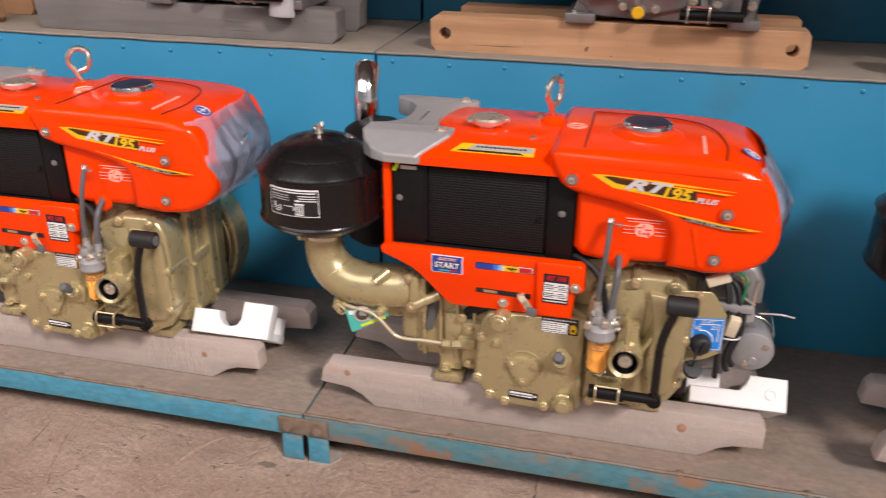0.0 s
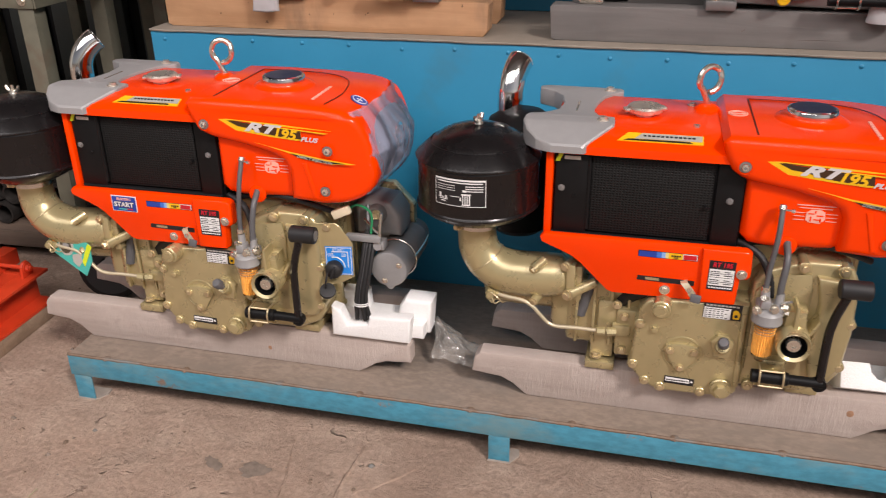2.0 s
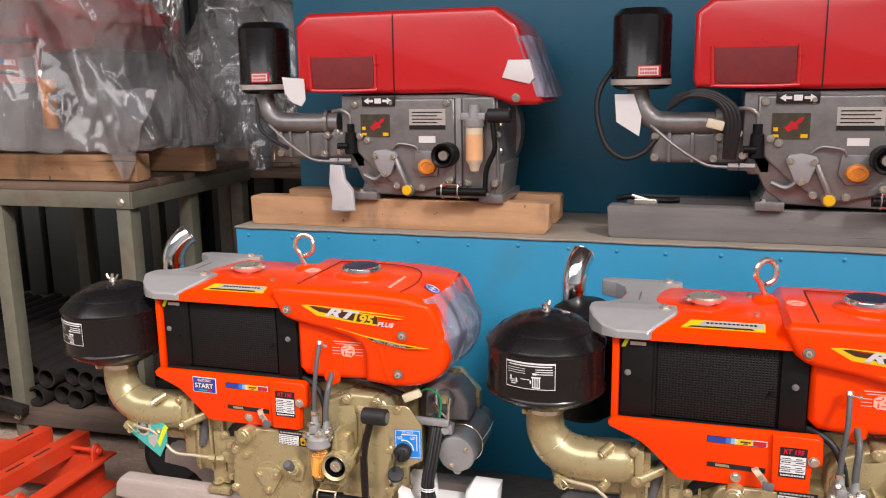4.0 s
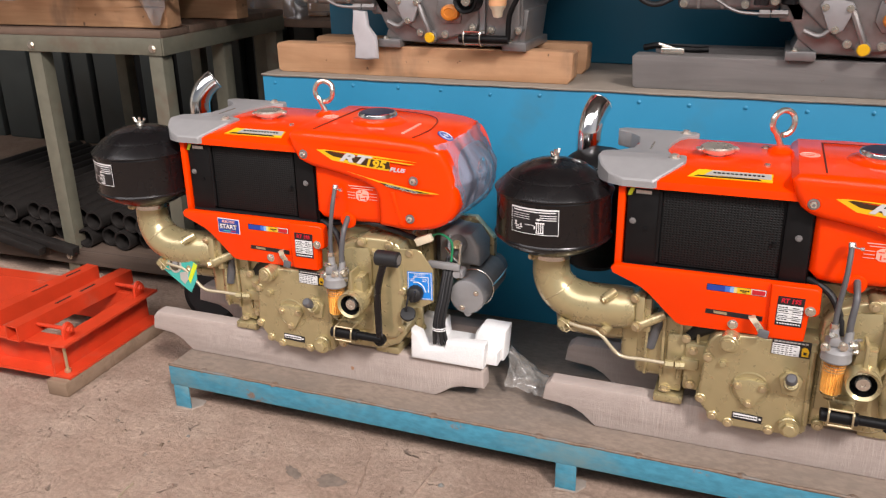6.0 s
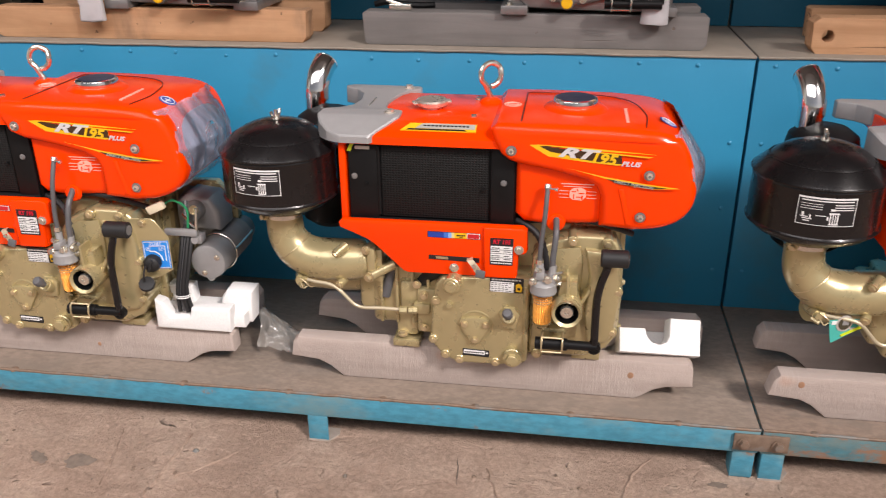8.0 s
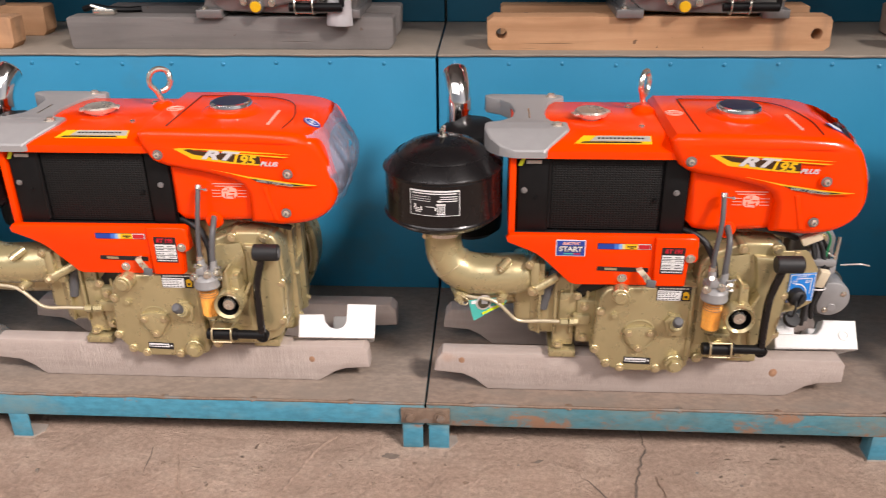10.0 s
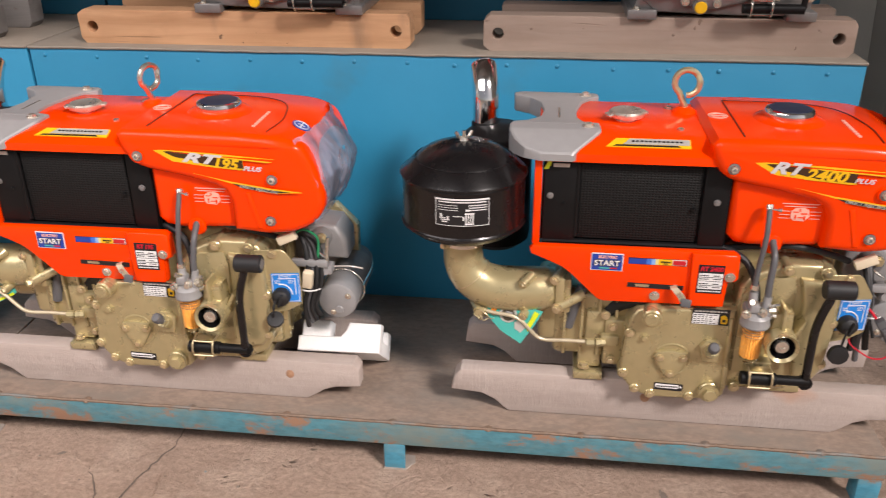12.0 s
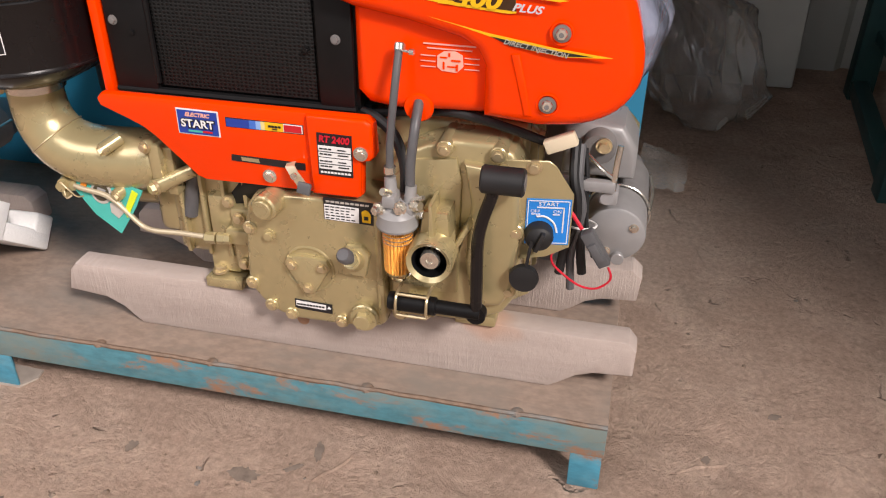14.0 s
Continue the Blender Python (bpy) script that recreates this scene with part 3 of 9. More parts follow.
def lathe(bm, prof, m, n=28):
    rings = []
    for r, z in prof:
        if r <= 1e-6:
            rings.append([bm.verts.new(m @ Vector((0, 0, z)))])
        else:
            rings.append([bm.verts.new(m @ Vector((r * math.cos(2 * math.pi * i / n), r * math.sin(2 * math.pi * i / n), z))) for i in range(n)])
    for a, b in zip(rings, rings[1:]):
        if len(a) == 1 and len(b) == 1:
            continue
        for i in range(n):
            j = (i + 1) % n
            if len(a) == 1:
                bm.faces.new((a[0], b[j], b[i]))
            elif len(b) == 1:
                bm.faces.new((a[i], a[j], b[0]))
            else:
                bm.faces.new((a[i], a[j], b[j], b[i]))


def curve_points(pts, steps=6):
    P = [Vector(p) for p in pts]
    P = [P[0] * 2 - P[1]] + P + [P[-1] * 2 - P[-2]]
    out = []
    for i in range(1, len(P) - 2):
        for s in range(steps):
            t = s / steps
            a, b, c, d = P[i - 1], P[i], P[i + 1], P[i + 2]
            out.append(0.5 * ((2 * b) + (c - a) * t + (2 * a - 5 * b + 4 * c - d) * t * t + (3 * b - a - 3 * c + d) * t ** 3))
    out.append(P[-2])
    return out


def tube(bm, pts, r, n=10, steps=6, closed=False, radii=None):
    C = curve_points(pts, steps) if steps > 1 else [Vector(p) for p in pts]
    if closed:
        C = C[:-1]
    k = len(C)
    rings, ref = [], None
    for i, c in enumerate(C):
        d = (C[(i + 1) % k] - C[i - 1]) if closed else (C[min(i + 1, k - 1)] - C[max(i - 1, 0)])
        d.normalize()
        if ref is None:
            ref = d.orthogonal().normalized()
        ref = (ref - d * ref.dot(d)).normalized()
        side = d.cross(ref)
        rr = r
        if radii:
            f = i / (k - 1) * (len(radii) - 1)
            g = min(int(f), len(radii) - 2)
            rr = radii[g] + (radii[g + 1] - radii[g]) * (f - g)
        rings.append([bm.verts.new(c + (ref * math.cos(2 * math.pi * j / n) + side * math.sin(2 * math.pi * j / n)) * rr) for j in range(n)])
    pairs = list(zip(rings, rings[1:])) + ([(rings[-1], rings[0])] if closed else [])
    for a, b in pairs:
        for j in range(n):
            bm.faces.new((a[j], a[(j + 1) % n], b[(j + 1) % n], b[j]))
    if not closed:
        bm.faces.new(rings[0][::-1])
        bm.faces.new(rings[-1])


def ring(bm, centre, axis, R, r, n=28, k=8):
    m, _ = along(centre, Vector(centre) + Vector(axis))
    pts = [m @ Vector((R * math.cos(2 * math.pi * i / n), R * math.sin(2 * math.pi * i / n), 0)) for i in range(n + 1)]
    tube(bm, pts, r, k, 1, True)


def finish(bm, mat, shift=None, angle=35):
    if shift is not None:
        bmesh.ops.translate(bm, vec=-Vector(shift), verts=bm.verts[:])
    bmesh.ops.recalc_face_normals(bm, faces=bm.faces[:])
    me = bpy.data.meshes.new("mesh")
    bm.to_mesh(me)
    bm.free()
    me.materials.append(mat)
    me.shade_smooth()
    me.set_sharp_from_angle(angle=radians(angle))
    return me


def part(name, bm, mat, parent, label="", angle=35):
    """One mesh as a part of a thing, or of a part."""
    o = off[parent]
    ob = new(name, finish(bm, mat, o, angle))
    ob.parent = parent
    off[ob] = o
    return tagged(ob, label)


def thing(name, origin, base=(0, 0, 0), label="", category="", group="", kind=""):
    """An Empty at the thing's base. base: that place in the coordinates that its parts are built in."""
    ob = new(name)
    ob.empty_display_size = 0.05
    ob.location = Vector(origin) + Vector(base)
    off[ob] = Vector(base)
    return tagged(ob, label, category, group, kind)


def solid(name, bm, mat, origin=(0, 0, 0), base=(0, 0, 0), label="", category="", group="", kind="", angle=35):
    """A thing of one mesh."""
    ob = new(name, finish(bm, mat, base, angle))
    ob.location = Vector(origin) + Vector(base)
    off[ob] = Vector(base)
    return tagged(ob, label, category, group, kind)


def hexbolt(parent, p, d=(0, -1, 0), r=0.007, h=0.006, mat=None, washer=True, name="bolt"):
    bm = bmesh.new()
    p, d = Vector(p), Vector(d).normalized()
    if washer:
        cyl(bm, p - d * 0.001, p + d * h * 0.3, r * 1.35, n=16)
    cyl(bm, p + d * h * 0.2, p + d * h, r, r * 0.92, n=6)
    lathe(bm, [(r * 0.84, h * 0.97), (r * 0.78, h * 1.03), (r * 0.5, h * 1.04), (0, h * 1.04)], along(p, p + d)[0], 12)
    return part(name, bm, mat or M_ZINC, parent)


def plate(name, parent, x0, x1, z0, z1, y, mat, thick=0.0012, tilt=0.0, label=""):
    """A flat sticker or plate that faces -y, its front at y."""
    bm = bmesh.new()
    m = pose((x0 + x1) / 2, y + thick / 2, (z0 + z1) / 2, 0, tilt, 0)
    box(bm, -(x1 - x0) / 2, (x1 - x0) / 2, -thick / 2, thick / 2, -(z1 - z0) / 2, (z1 - z0) / 2, m=m)
    return part(name, bm, mat, parent, label)


def lettering(body, size, p, mat, parent, slant=0.0, tilt=0.0, width=1.0, bold=0.0, turn=0.0):
    """Words as thin raised print that faces -y, centred on p."""
    cu = bpy.data.curves.new("lettering", "FONT")
    cu.body, cu.size, cu.shear, cu.extrude, cu.offset = body, size, slant, 0.0002, bold
    cu.align_x, cu.align_y = "CENTER", "CENTER"
    cu.resolution_u = 3
    tmp = new("tmp", cu)
    me = bpy.data.meshes.new_from_object(tmp)
    bpy.data.objects.remove(tmp)
    bpy.data.curves.remove(cu)
    bm = bmesh.new()
    bm.from_mesh(me)
    bpy.data.meshes.remove(me)
    bmesh.ops.transform(bm, matrix=Matrix.Translation(p) @ pose(0, 0, 0, 0, tilt, turn) @ pose(0, 0, 0, 90) @ Matrix.Diagonal((width, 1, 1, 1)), verts=bm.verts[:])
    return part("lettering", bm, mat, parent)


def crumpled(bm, nu, nv, f, rough, seed, size=9.0):
    """A folded sheet: f gives the smooth place and normal for u, v from 0 to 1."""
    nu, nv = nu * 2, nv * 2
    def fold(q):
        d = noise.voronoi(q)[0]
        return (1 - min(1.0, (d[1] - d[0]) * 1.3)) ** 2

    grid = []
    for i in range(nu + 1):
        row = []
        for j in range(nv + 1):
            p, nrm = f(i / nu, j / nv)
            p, nrm = Vector(p), Vector(nrm)
            q = Vector((p.x + 0.3 * p.z, p.y, p.z * 0.3)) * size + Vector((seed, seed * 2, 0))
            q = q + noise.noise_vector(q * 0.7) * 0.5
            d = 0.8 * noise.noise(q * 0.4) + 0.7 * fold(q * 0.6) + 0.3 * fold(q * 1.3 + Vector((5, 0, 2))) - 0.4
            slip = noise.noise_vector(q * 1.3 + Vector((3, 1, 7))) * rough * 0.5
            row.append(bm.verts.new(p + nrm * d * rough + slip))
        grid.append(row)
    for i in range(nu):
        for j in range(nv):
            bm.faces.new((grid[i][j], grid[i + 1][j], grid[i + 1][j + 1], grid[i][j + 1]))

# ---- large structure ----
bm = bmesh.new()
box(bm, -6, 3.6, -3.0, 3.3, -0.12, 0.0)
floor_slab = solid("floor", bm, M_FLOOR, label="dusty beige concrete floor with cracks and pits", category="floor", kind="structure")
bm = bmesh.new()
box(bm, -60, 60, -80, -3.0, -0.3, -0.05)
box(bm, -60, 60, 3.45, 60, -0.3, -0.05)
box(bm, -60, -6, -3.0, 3.45, -0.3, -0.05)
box(bm, 3.6, 60, -3.0, 3.45, -0.3, -0.05)
solid("ground", bm, M_OUTSIDE, label="pale bare ground outside the shed", category="ground", kind="structure")


def ribbed_wall(name, x0, x1, y, z0, z1, pitch, depth, mat, label):
    """Box-ribbed sheet along x."""
    bm = bmesh.new()
    pts, x = [], x0
    while x < x1:
        pts += [(x, y), (x + pitch * 0.55, y), (x + pitch * 0.62, y - depth), (x + pitch * 0.93, y - depth)]
        x += pitch
    pts += [(x1 + pitch, y)]
    back = [(u, y + 0.09) for u, v in (pts[-1], pts[0])]
    poly(bm, pts + back, z0, z1, axis="z")
    return solid(name, bm, mat, label=label, category="wall", kind="structure", angle=20)


ribbed_wall("wall_north", -2.3, 3.3, 2.985, 0.0, 3.6, 0.34, 0.035, M_WALL, "grey-green box-ribbed sheet wall, dusty near its foot")
# left part of the wall: shade behind the table put into its colours
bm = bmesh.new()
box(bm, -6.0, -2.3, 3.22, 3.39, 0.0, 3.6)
wn_left = solid("wall_north_lining", bm, M_GAP, label="black backing coloured as deep shade between darkened sheet panels", category="wall", kind="structure")
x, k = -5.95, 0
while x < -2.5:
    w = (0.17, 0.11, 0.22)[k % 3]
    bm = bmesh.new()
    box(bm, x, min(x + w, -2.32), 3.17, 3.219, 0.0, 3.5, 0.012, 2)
    part("sheet_panel", bm, M_SHADEWALL, wn_left)
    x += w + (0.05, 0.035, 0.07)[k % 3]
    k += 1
# unseen side walls, added to cut sky light; the east one shades the floor
for nm, x0, x1, y0 in (("wall_west", -6.0, -5.9, -0.5), ("wall_east", 3.6, 3.7, -0.36)):
    bm = bmesh.new()
    box(bm, x0, x1, y0, 3.45, 0.0, 3.6)
    solid(nm, bm, M_WALL, label="unseen grey-green side wall, added to block light", category="wall", kind="structure")
# unseen roof, added; its front edge sets how far the sun reaches in
bm = bmesh.new()
box(bm, -6.1, 3.8, -0.5, 3.5, 3.6, 3.68)
for i in range(4):
    box(bm, -5.9, 3.6, -0.45 + i * 1.22, -0.37 + i * 1.22, 3.48, 3.6)
solid("ceiling", bm, M_ROOF, label="unseen grey sheet roof on purlins, added to block sky", category="ceiling", kind="structure")


# ---- display stands ----
DECK, TIER, FRONT, RISER, BACK = 0.107, 0.685, 1.176, 1.660, 2.06
SEAT = 0.191


def rivet(parent, x, y, z):
    bm = bmesh.new()
    lathe(bm, [(0.0045, 0), (0.0042, 0.0015), (0.002, 0.003), (0, 0.0033)], pose(x, y, z, 90), 10)
    return part("rivet", bm, M_BLUE, parent)


def display_stand(x0, x1, legs, rail, deck, label, seed):
    rnd = random.Random(seed)
    xm = (x0 + x1) / 2
    st = thing("display_stand", (0, 0, 0), (xm, 1.6, 0), label, "display stand", "blue display stands")
    bm = bmesh.new()
    box(bm, x0, x1, FRONT + 0.004, RISER + 0.02, DECK - 0.005, DECK, 0.0015)
    part("deck", bm, deck, st, "dust-brown steel deck sheet")
    bm = bmesh.new()
    box(bm, x0, x1, FRONT, FRONT + 0.005, DECK - 0.048, DECK + 0.001, 0.001)
    box(bm, x0, x1, FRONT + 0.005, FRONT + 0.04, DECK - 0.0095, DECK - 0.0055, 0.001)
    part("front_rail", bm, rail, st, "worn blue angle-iron rail with rust")
    bm = bmesh.new()
    tube(bm, [(x0 + (x1 - x0) * i / 60, FRONT + 0.002 + rnd.uniform(-0.0006, 0.0006), DECK + 0.001 + rnd.uniform(-0.0006, 0.0006)) for i in range(61)], 0.0032, 6, 1)
    part("rail_edge", bm, M_RUST, st, "bare rusty rail edge")
    x = x0 + 0.09
    while x < x1 - 0.04:
        bm = bmesh.new()
        lathe(bm, [(0.009, 0), (0.008, 0.0025), (0.004, 0.0045), (0, 0.005)], pose(x, FRONT + 0.006, DECK - 0.001, rnd.uniform(-8, 8), 0, 0), 8)
        part("weld_bead", bm, M_RUST, st)
        x += rnd.uniform(0.16, 0.22)
    for lx in legs:
        for ly in (FRONT + 0.001, RISER - 0.05):
            bm = bmesh.new()
            box(bm, lx - 0.02, lx + 0.02, ly, ly + 0.004, 0.002, DECK - 0.0485, 0.001)
            box(bm, lx - 0.02, lx - 0.016, ly + 0.004, ly + 0.04, 0.002, DECK - 0.01, 0.001)
            leg = part("leg", bm, M_RAIL, st)
            if lx == legs[-1] or ly > 1.5:
                continue
            bm = bmesh.new()
            poly(bm, [(lx - 0.021, ly - 0.002), (lx + 0.021, ly - 0.002), (lx + 0.036, ly + 0.022), (lx + 0.033, ly + 0.040), (lx - 0.021, ly + 0.042)], 0.0, 0.003, "z")
            part("foot_plate", bm, M_FOOT, leg, "dusty pale foot plate")
    for sx in (x0, x1 - 0.004):
        bm = bmesh.new()
        box(bm, sx, sx + 0.004, FRONT + 0.006, RISER, DECK - 0.045, DECK - 0.006, 0.001)
        part("side_rail", bm, rail, st)
    bm = bmesh.new()
    box(bm, x0 + 0.001, x1 - 0.001, RISER, RISER + 0.004, DECK, TIER - 0.006, 0.001)
    part("riser_panel", bm, M_BLUE, st, "blue painted sheet riser with rivets")
    for sx in (x0 + 0.001, x1 - 0.005):
        bm = bmesh.new()
        box(bm, sx, sx + 0.004, RISER + 0.004, BACK, 0.0, TIER - 0.006)
        part("side_panel", bm, M_BLUE, st)
    bm = bmesh.new()
    box(bm, x0, x1, RISER - 0.003, BACK, TIER - 0.006, TIER, 0.002)
    part("tier_top", bm, M_TOP, st, "dust-grey sheet top of the raised tier")
    bm = bmesh.new()
    tube(bm, [(x0 + (x1 - x0) * i / 40, RISER - 0.002, TIER - 0.003 + rnd.uniform(-0.0012, 0.0012)) for i in range(41)], 0.0026, 6, 1)
    part("tier_edge", bm, M_TOP, st)
    bm = bmesh.new()
    box(bm, x0 + 0.001, x1 - 0.001, BACK - 0.03, BACK, TIER + 0.001, 1.62, 0.002)
    part("back_panel", bm, M_TEAL, st, "dark teal painted back panel")
    x = x0 + 0.035
    while x < x1 - 0.02:
        rivet(st, x, RISER, TIER - 0.022 + rnd.uniform(-0.003, 0.003))
        x += 0.110 + rnd.uniform(-0.012, 0.012)
    for sx in (x0 + 0.03, x1 - 0.03):
        for k in range(3):
            rivet(st, sx, RISER, 0.2 + 0.15 * k)
    return st


display_stand(-2.297, -0.5545, (-2.272, -1.385, -0.578), M_RAIL, M_DECK, "blue two-tier steel display stand with dusty deck", 3)
display_stand(-0.5500, 1.205, (-0.526, 0.331, 1.183), M_RAIL2, M_DECK2, "weathered blue-green two-tier steel display stand", 5)
tie = thing("tie_plate", (0, 0, 0), (-0.552, FRONT - 0.003, DECK - 0.03), "rusty bolted plate joining two stands", "bracket")
bm = bmesh.new()
box(bm, -0.600, -0.504, FRONT - 0.0055, FRONT - 0.0005, DECK - 0.040, DECK - 0.006, 0.001)
part("bar", bm, M_RUST, tie)
for bx in (-0.582, -0.522):
    hexbolt(tie, (bx, FRONT - 0.0055, DECK - 0.024), r=0.009, h=0.009, mat=M_RUST)


# ---- timbers ----
def grey_bearer(x, yy, y0, y1, z0, z1, xa, xb, seed, knots=()):
    """Bearer with thinned, rounded ends."""
    rnd = random.Random(seed)
    w = lambda a=0.003: rnd.uniform(-a, a)
    t = z0 + (z1 - z0) * 0.48
    bm = bmesh.new()
    pts = [(xa + w(), t), (xa + 0.004 + w(), z1 - 0.012), (xa + 0.016, z1 + w(0.001)), (xb - 0.012, z1 + w(0.001)), (xb + w(), z1 - 0.012), (xb + w(), t - 0.006), (xb - 0.050, t - 0.010), (xb - 0.072, t - 0.018), (xb - 0.090, z0 + 0.010), (xb - 0.106, z0), (xa + 0.106, z0), (xa + 0.094, z0 + 0.010), (xa + 0.080, t - 0.018), (xa + 0.056, t - 0.006)]
    poly(bm, pts, y0, y1, "y", 0.005, 2)
    ob = solid("timber_bearer", bm, M_BEAM, (x, yy, 0), ((xa + xb) / 2, (y0 + y1) / 2, z0), "weathered grey timber bearer with thinned rounded ends", "timber", "grey bearers under engines", angle=30)
    for kx, kz, r in knots:
        bm = bmesh.new()
        lathe(bm, [(r, 0.0), (r * 0.9, 0.0005), (0, 0.0007)], Matrix.Translation((kx, y0, z0 + kz)) @ Matrix.Diagonal((1.0, 1, 1.15, 1)) @ pose(0, 0, 0, 90, 0, 0), 14)
        part("knot", bm, M_KNOT, ob, "rusty brown knot")
    return ob


def plank_block(x0, x1, y0, y1, z0, z1, mat, label, holes=False, seed=1, cut=0.012):
    rnd = random.Random(seed)
    if holes:
        # an outline with two bored holes, filled and given its depth as a flat curve
        w = lambda: rnd.uniform(0.0, 0.004)
        line = [(x0 + w(), z0 + 0.012), (x0 + 0.012 + w(), z0), (x1 - 0.010 - w(), z0), (x1 - w(), z0 + 0.010), (x1 - w(), z1 - 0.008), (x1 - 0.008, z1 - w() * 0.4), (x0 + 0.014, z1 - w() * 0.4), (x0 + w(), z1 - 0.010)]
        rings = [line] + [[(cx + 0.0135 * math.cos(2 * math.pi * i / 24), (z0 + z1) / 2 + 0.0135 * math.sin(2 * math.pi * i / 24)) for i in range(24)] for cx in (x0 + 0.031, x1 - 0.031)]
        cu = bpy.data.curves.new("outline", "CURVE")
        cu.dimensions, cu.fill_mode, cu.extrude, cu.bevel_depth = "2D", "BOTH", (y1 - y0) / 2 - 0.0015, 0.0015
        for r in rings:
            sp = cu.splines.new("POLY")
            sp.points.add(len(r) - 1)
            for pt, (u, v) in zip(sp.points, r):
                pt.co = (u, v, 0, 1)
            sp.use_cyclic_u = True
        tmp = new("tmp", cu)
        me = bpy.data.meshes.new_from_object(tmp)
        bpy.data.objects.remove(tmp)
        bpy.data.curves.remove(cu)
        bm = bmesh.new()
        bm.from_mesh(me)
        bpy.data.meshes.remove(me)
        bmesh.ops.transform(bm, matrix=Matrix.Translation((0, (y0 + y1) / 2, 0)) @ pose(0, 0, 0, 90), verts=bm.verts[:])
        bmesh.ops.remove_doubles(bm, verts=bm.verts[:], dist=0.00002)
    else:
        bm = bmesh.new()
        pts = [(x0 + rnd.uniform(0, 0.004), z0 + cut * 0.4), (x0 + cut, z0), (x1 - cut, z0), (x1 + rnd.uniform(-0.004, 0), z0 + cut), (x1, z1 - 0.004), (x1 - 0.006, z1), (x0 + 0.006, z1), (x0, z1 - 0.004)]
        poly(bm, pts, y0, y1, "y", 0.003, 2)
    return solid("timber_block", bm, mat, (0, 0, 0), ((x0 + x1) / 2, (y0 + y1) / 2, z0), label, "timber", "timbers under silver engines", angle=30)


ENGINES = {"a": -1.932, "b": -1.021, "c": -0.093, "d": 0.877}
DEPTH = {"a": 1.220, "b": 1.215, "c": 1.200, "d": 1.205}
RISE = {"a": 0.001, "b": 0.0, "c": 0.0, "d": 0.003}
LIFT = {"a": 0.006, "b": -0.002, "c": 0.0, "d": 0.009}
KNOTS = {"a": ((0.06, 0.030, 0.004),), "b": ((0.235, 0.052, 0.006),), "c": ((0.215, 0.055, 0.008), (-0.39, 0.068, 0.006)), "d": ((-0.088, 0.052, 0.009),)}
for i, (k, x) in enumerate(ENGINES.items()):
    xa = {"a": -0.462, "b": -0.432, "c": -0.444, "d": -0.443}[k]
    grey_bearer(x, DEPTH[k], 0.034, 0.072, DECK, SEAT + RISE[k], xa, 0.356 if k == "a" else 0.352, 11 + i, KNOTS[k])
    grey_bearer(x, DEPTH[k], 0.203, 0.245, DECK, SEAT + RISE[k], xa + 0.008, 0.388 if k == "b" else 0.350, 31 + i)
for x0, x1, mat, label, holes in ((-2.272, -1.516, M_WOOD, "pale orange new timber block under silver engine", False), (-1.388, -0.650, M_WOOD_GREY, "grey painted timber block under silver engine", False), (-0.444, 0.294, M_WOOD, "pale orange timber with two bored holes", True), (0.447, 1.186, M_WOOD_TAN, "grey-tan timber with two bored holes", True)):
    plank_block(x0, x1, 1.698, 1.753, TIER, 0.756, mat, label, holes, int(x1 * 100) + 500)
    plank_block(x0 + 0.03, x1 + 0.001, 1.848, 1.903, TIER, 0.756, M_WOOD if mat is M_WOOD else mat, label.replace(" with two bored holes", " at the back"), False, int(x1 * 77) + 600)

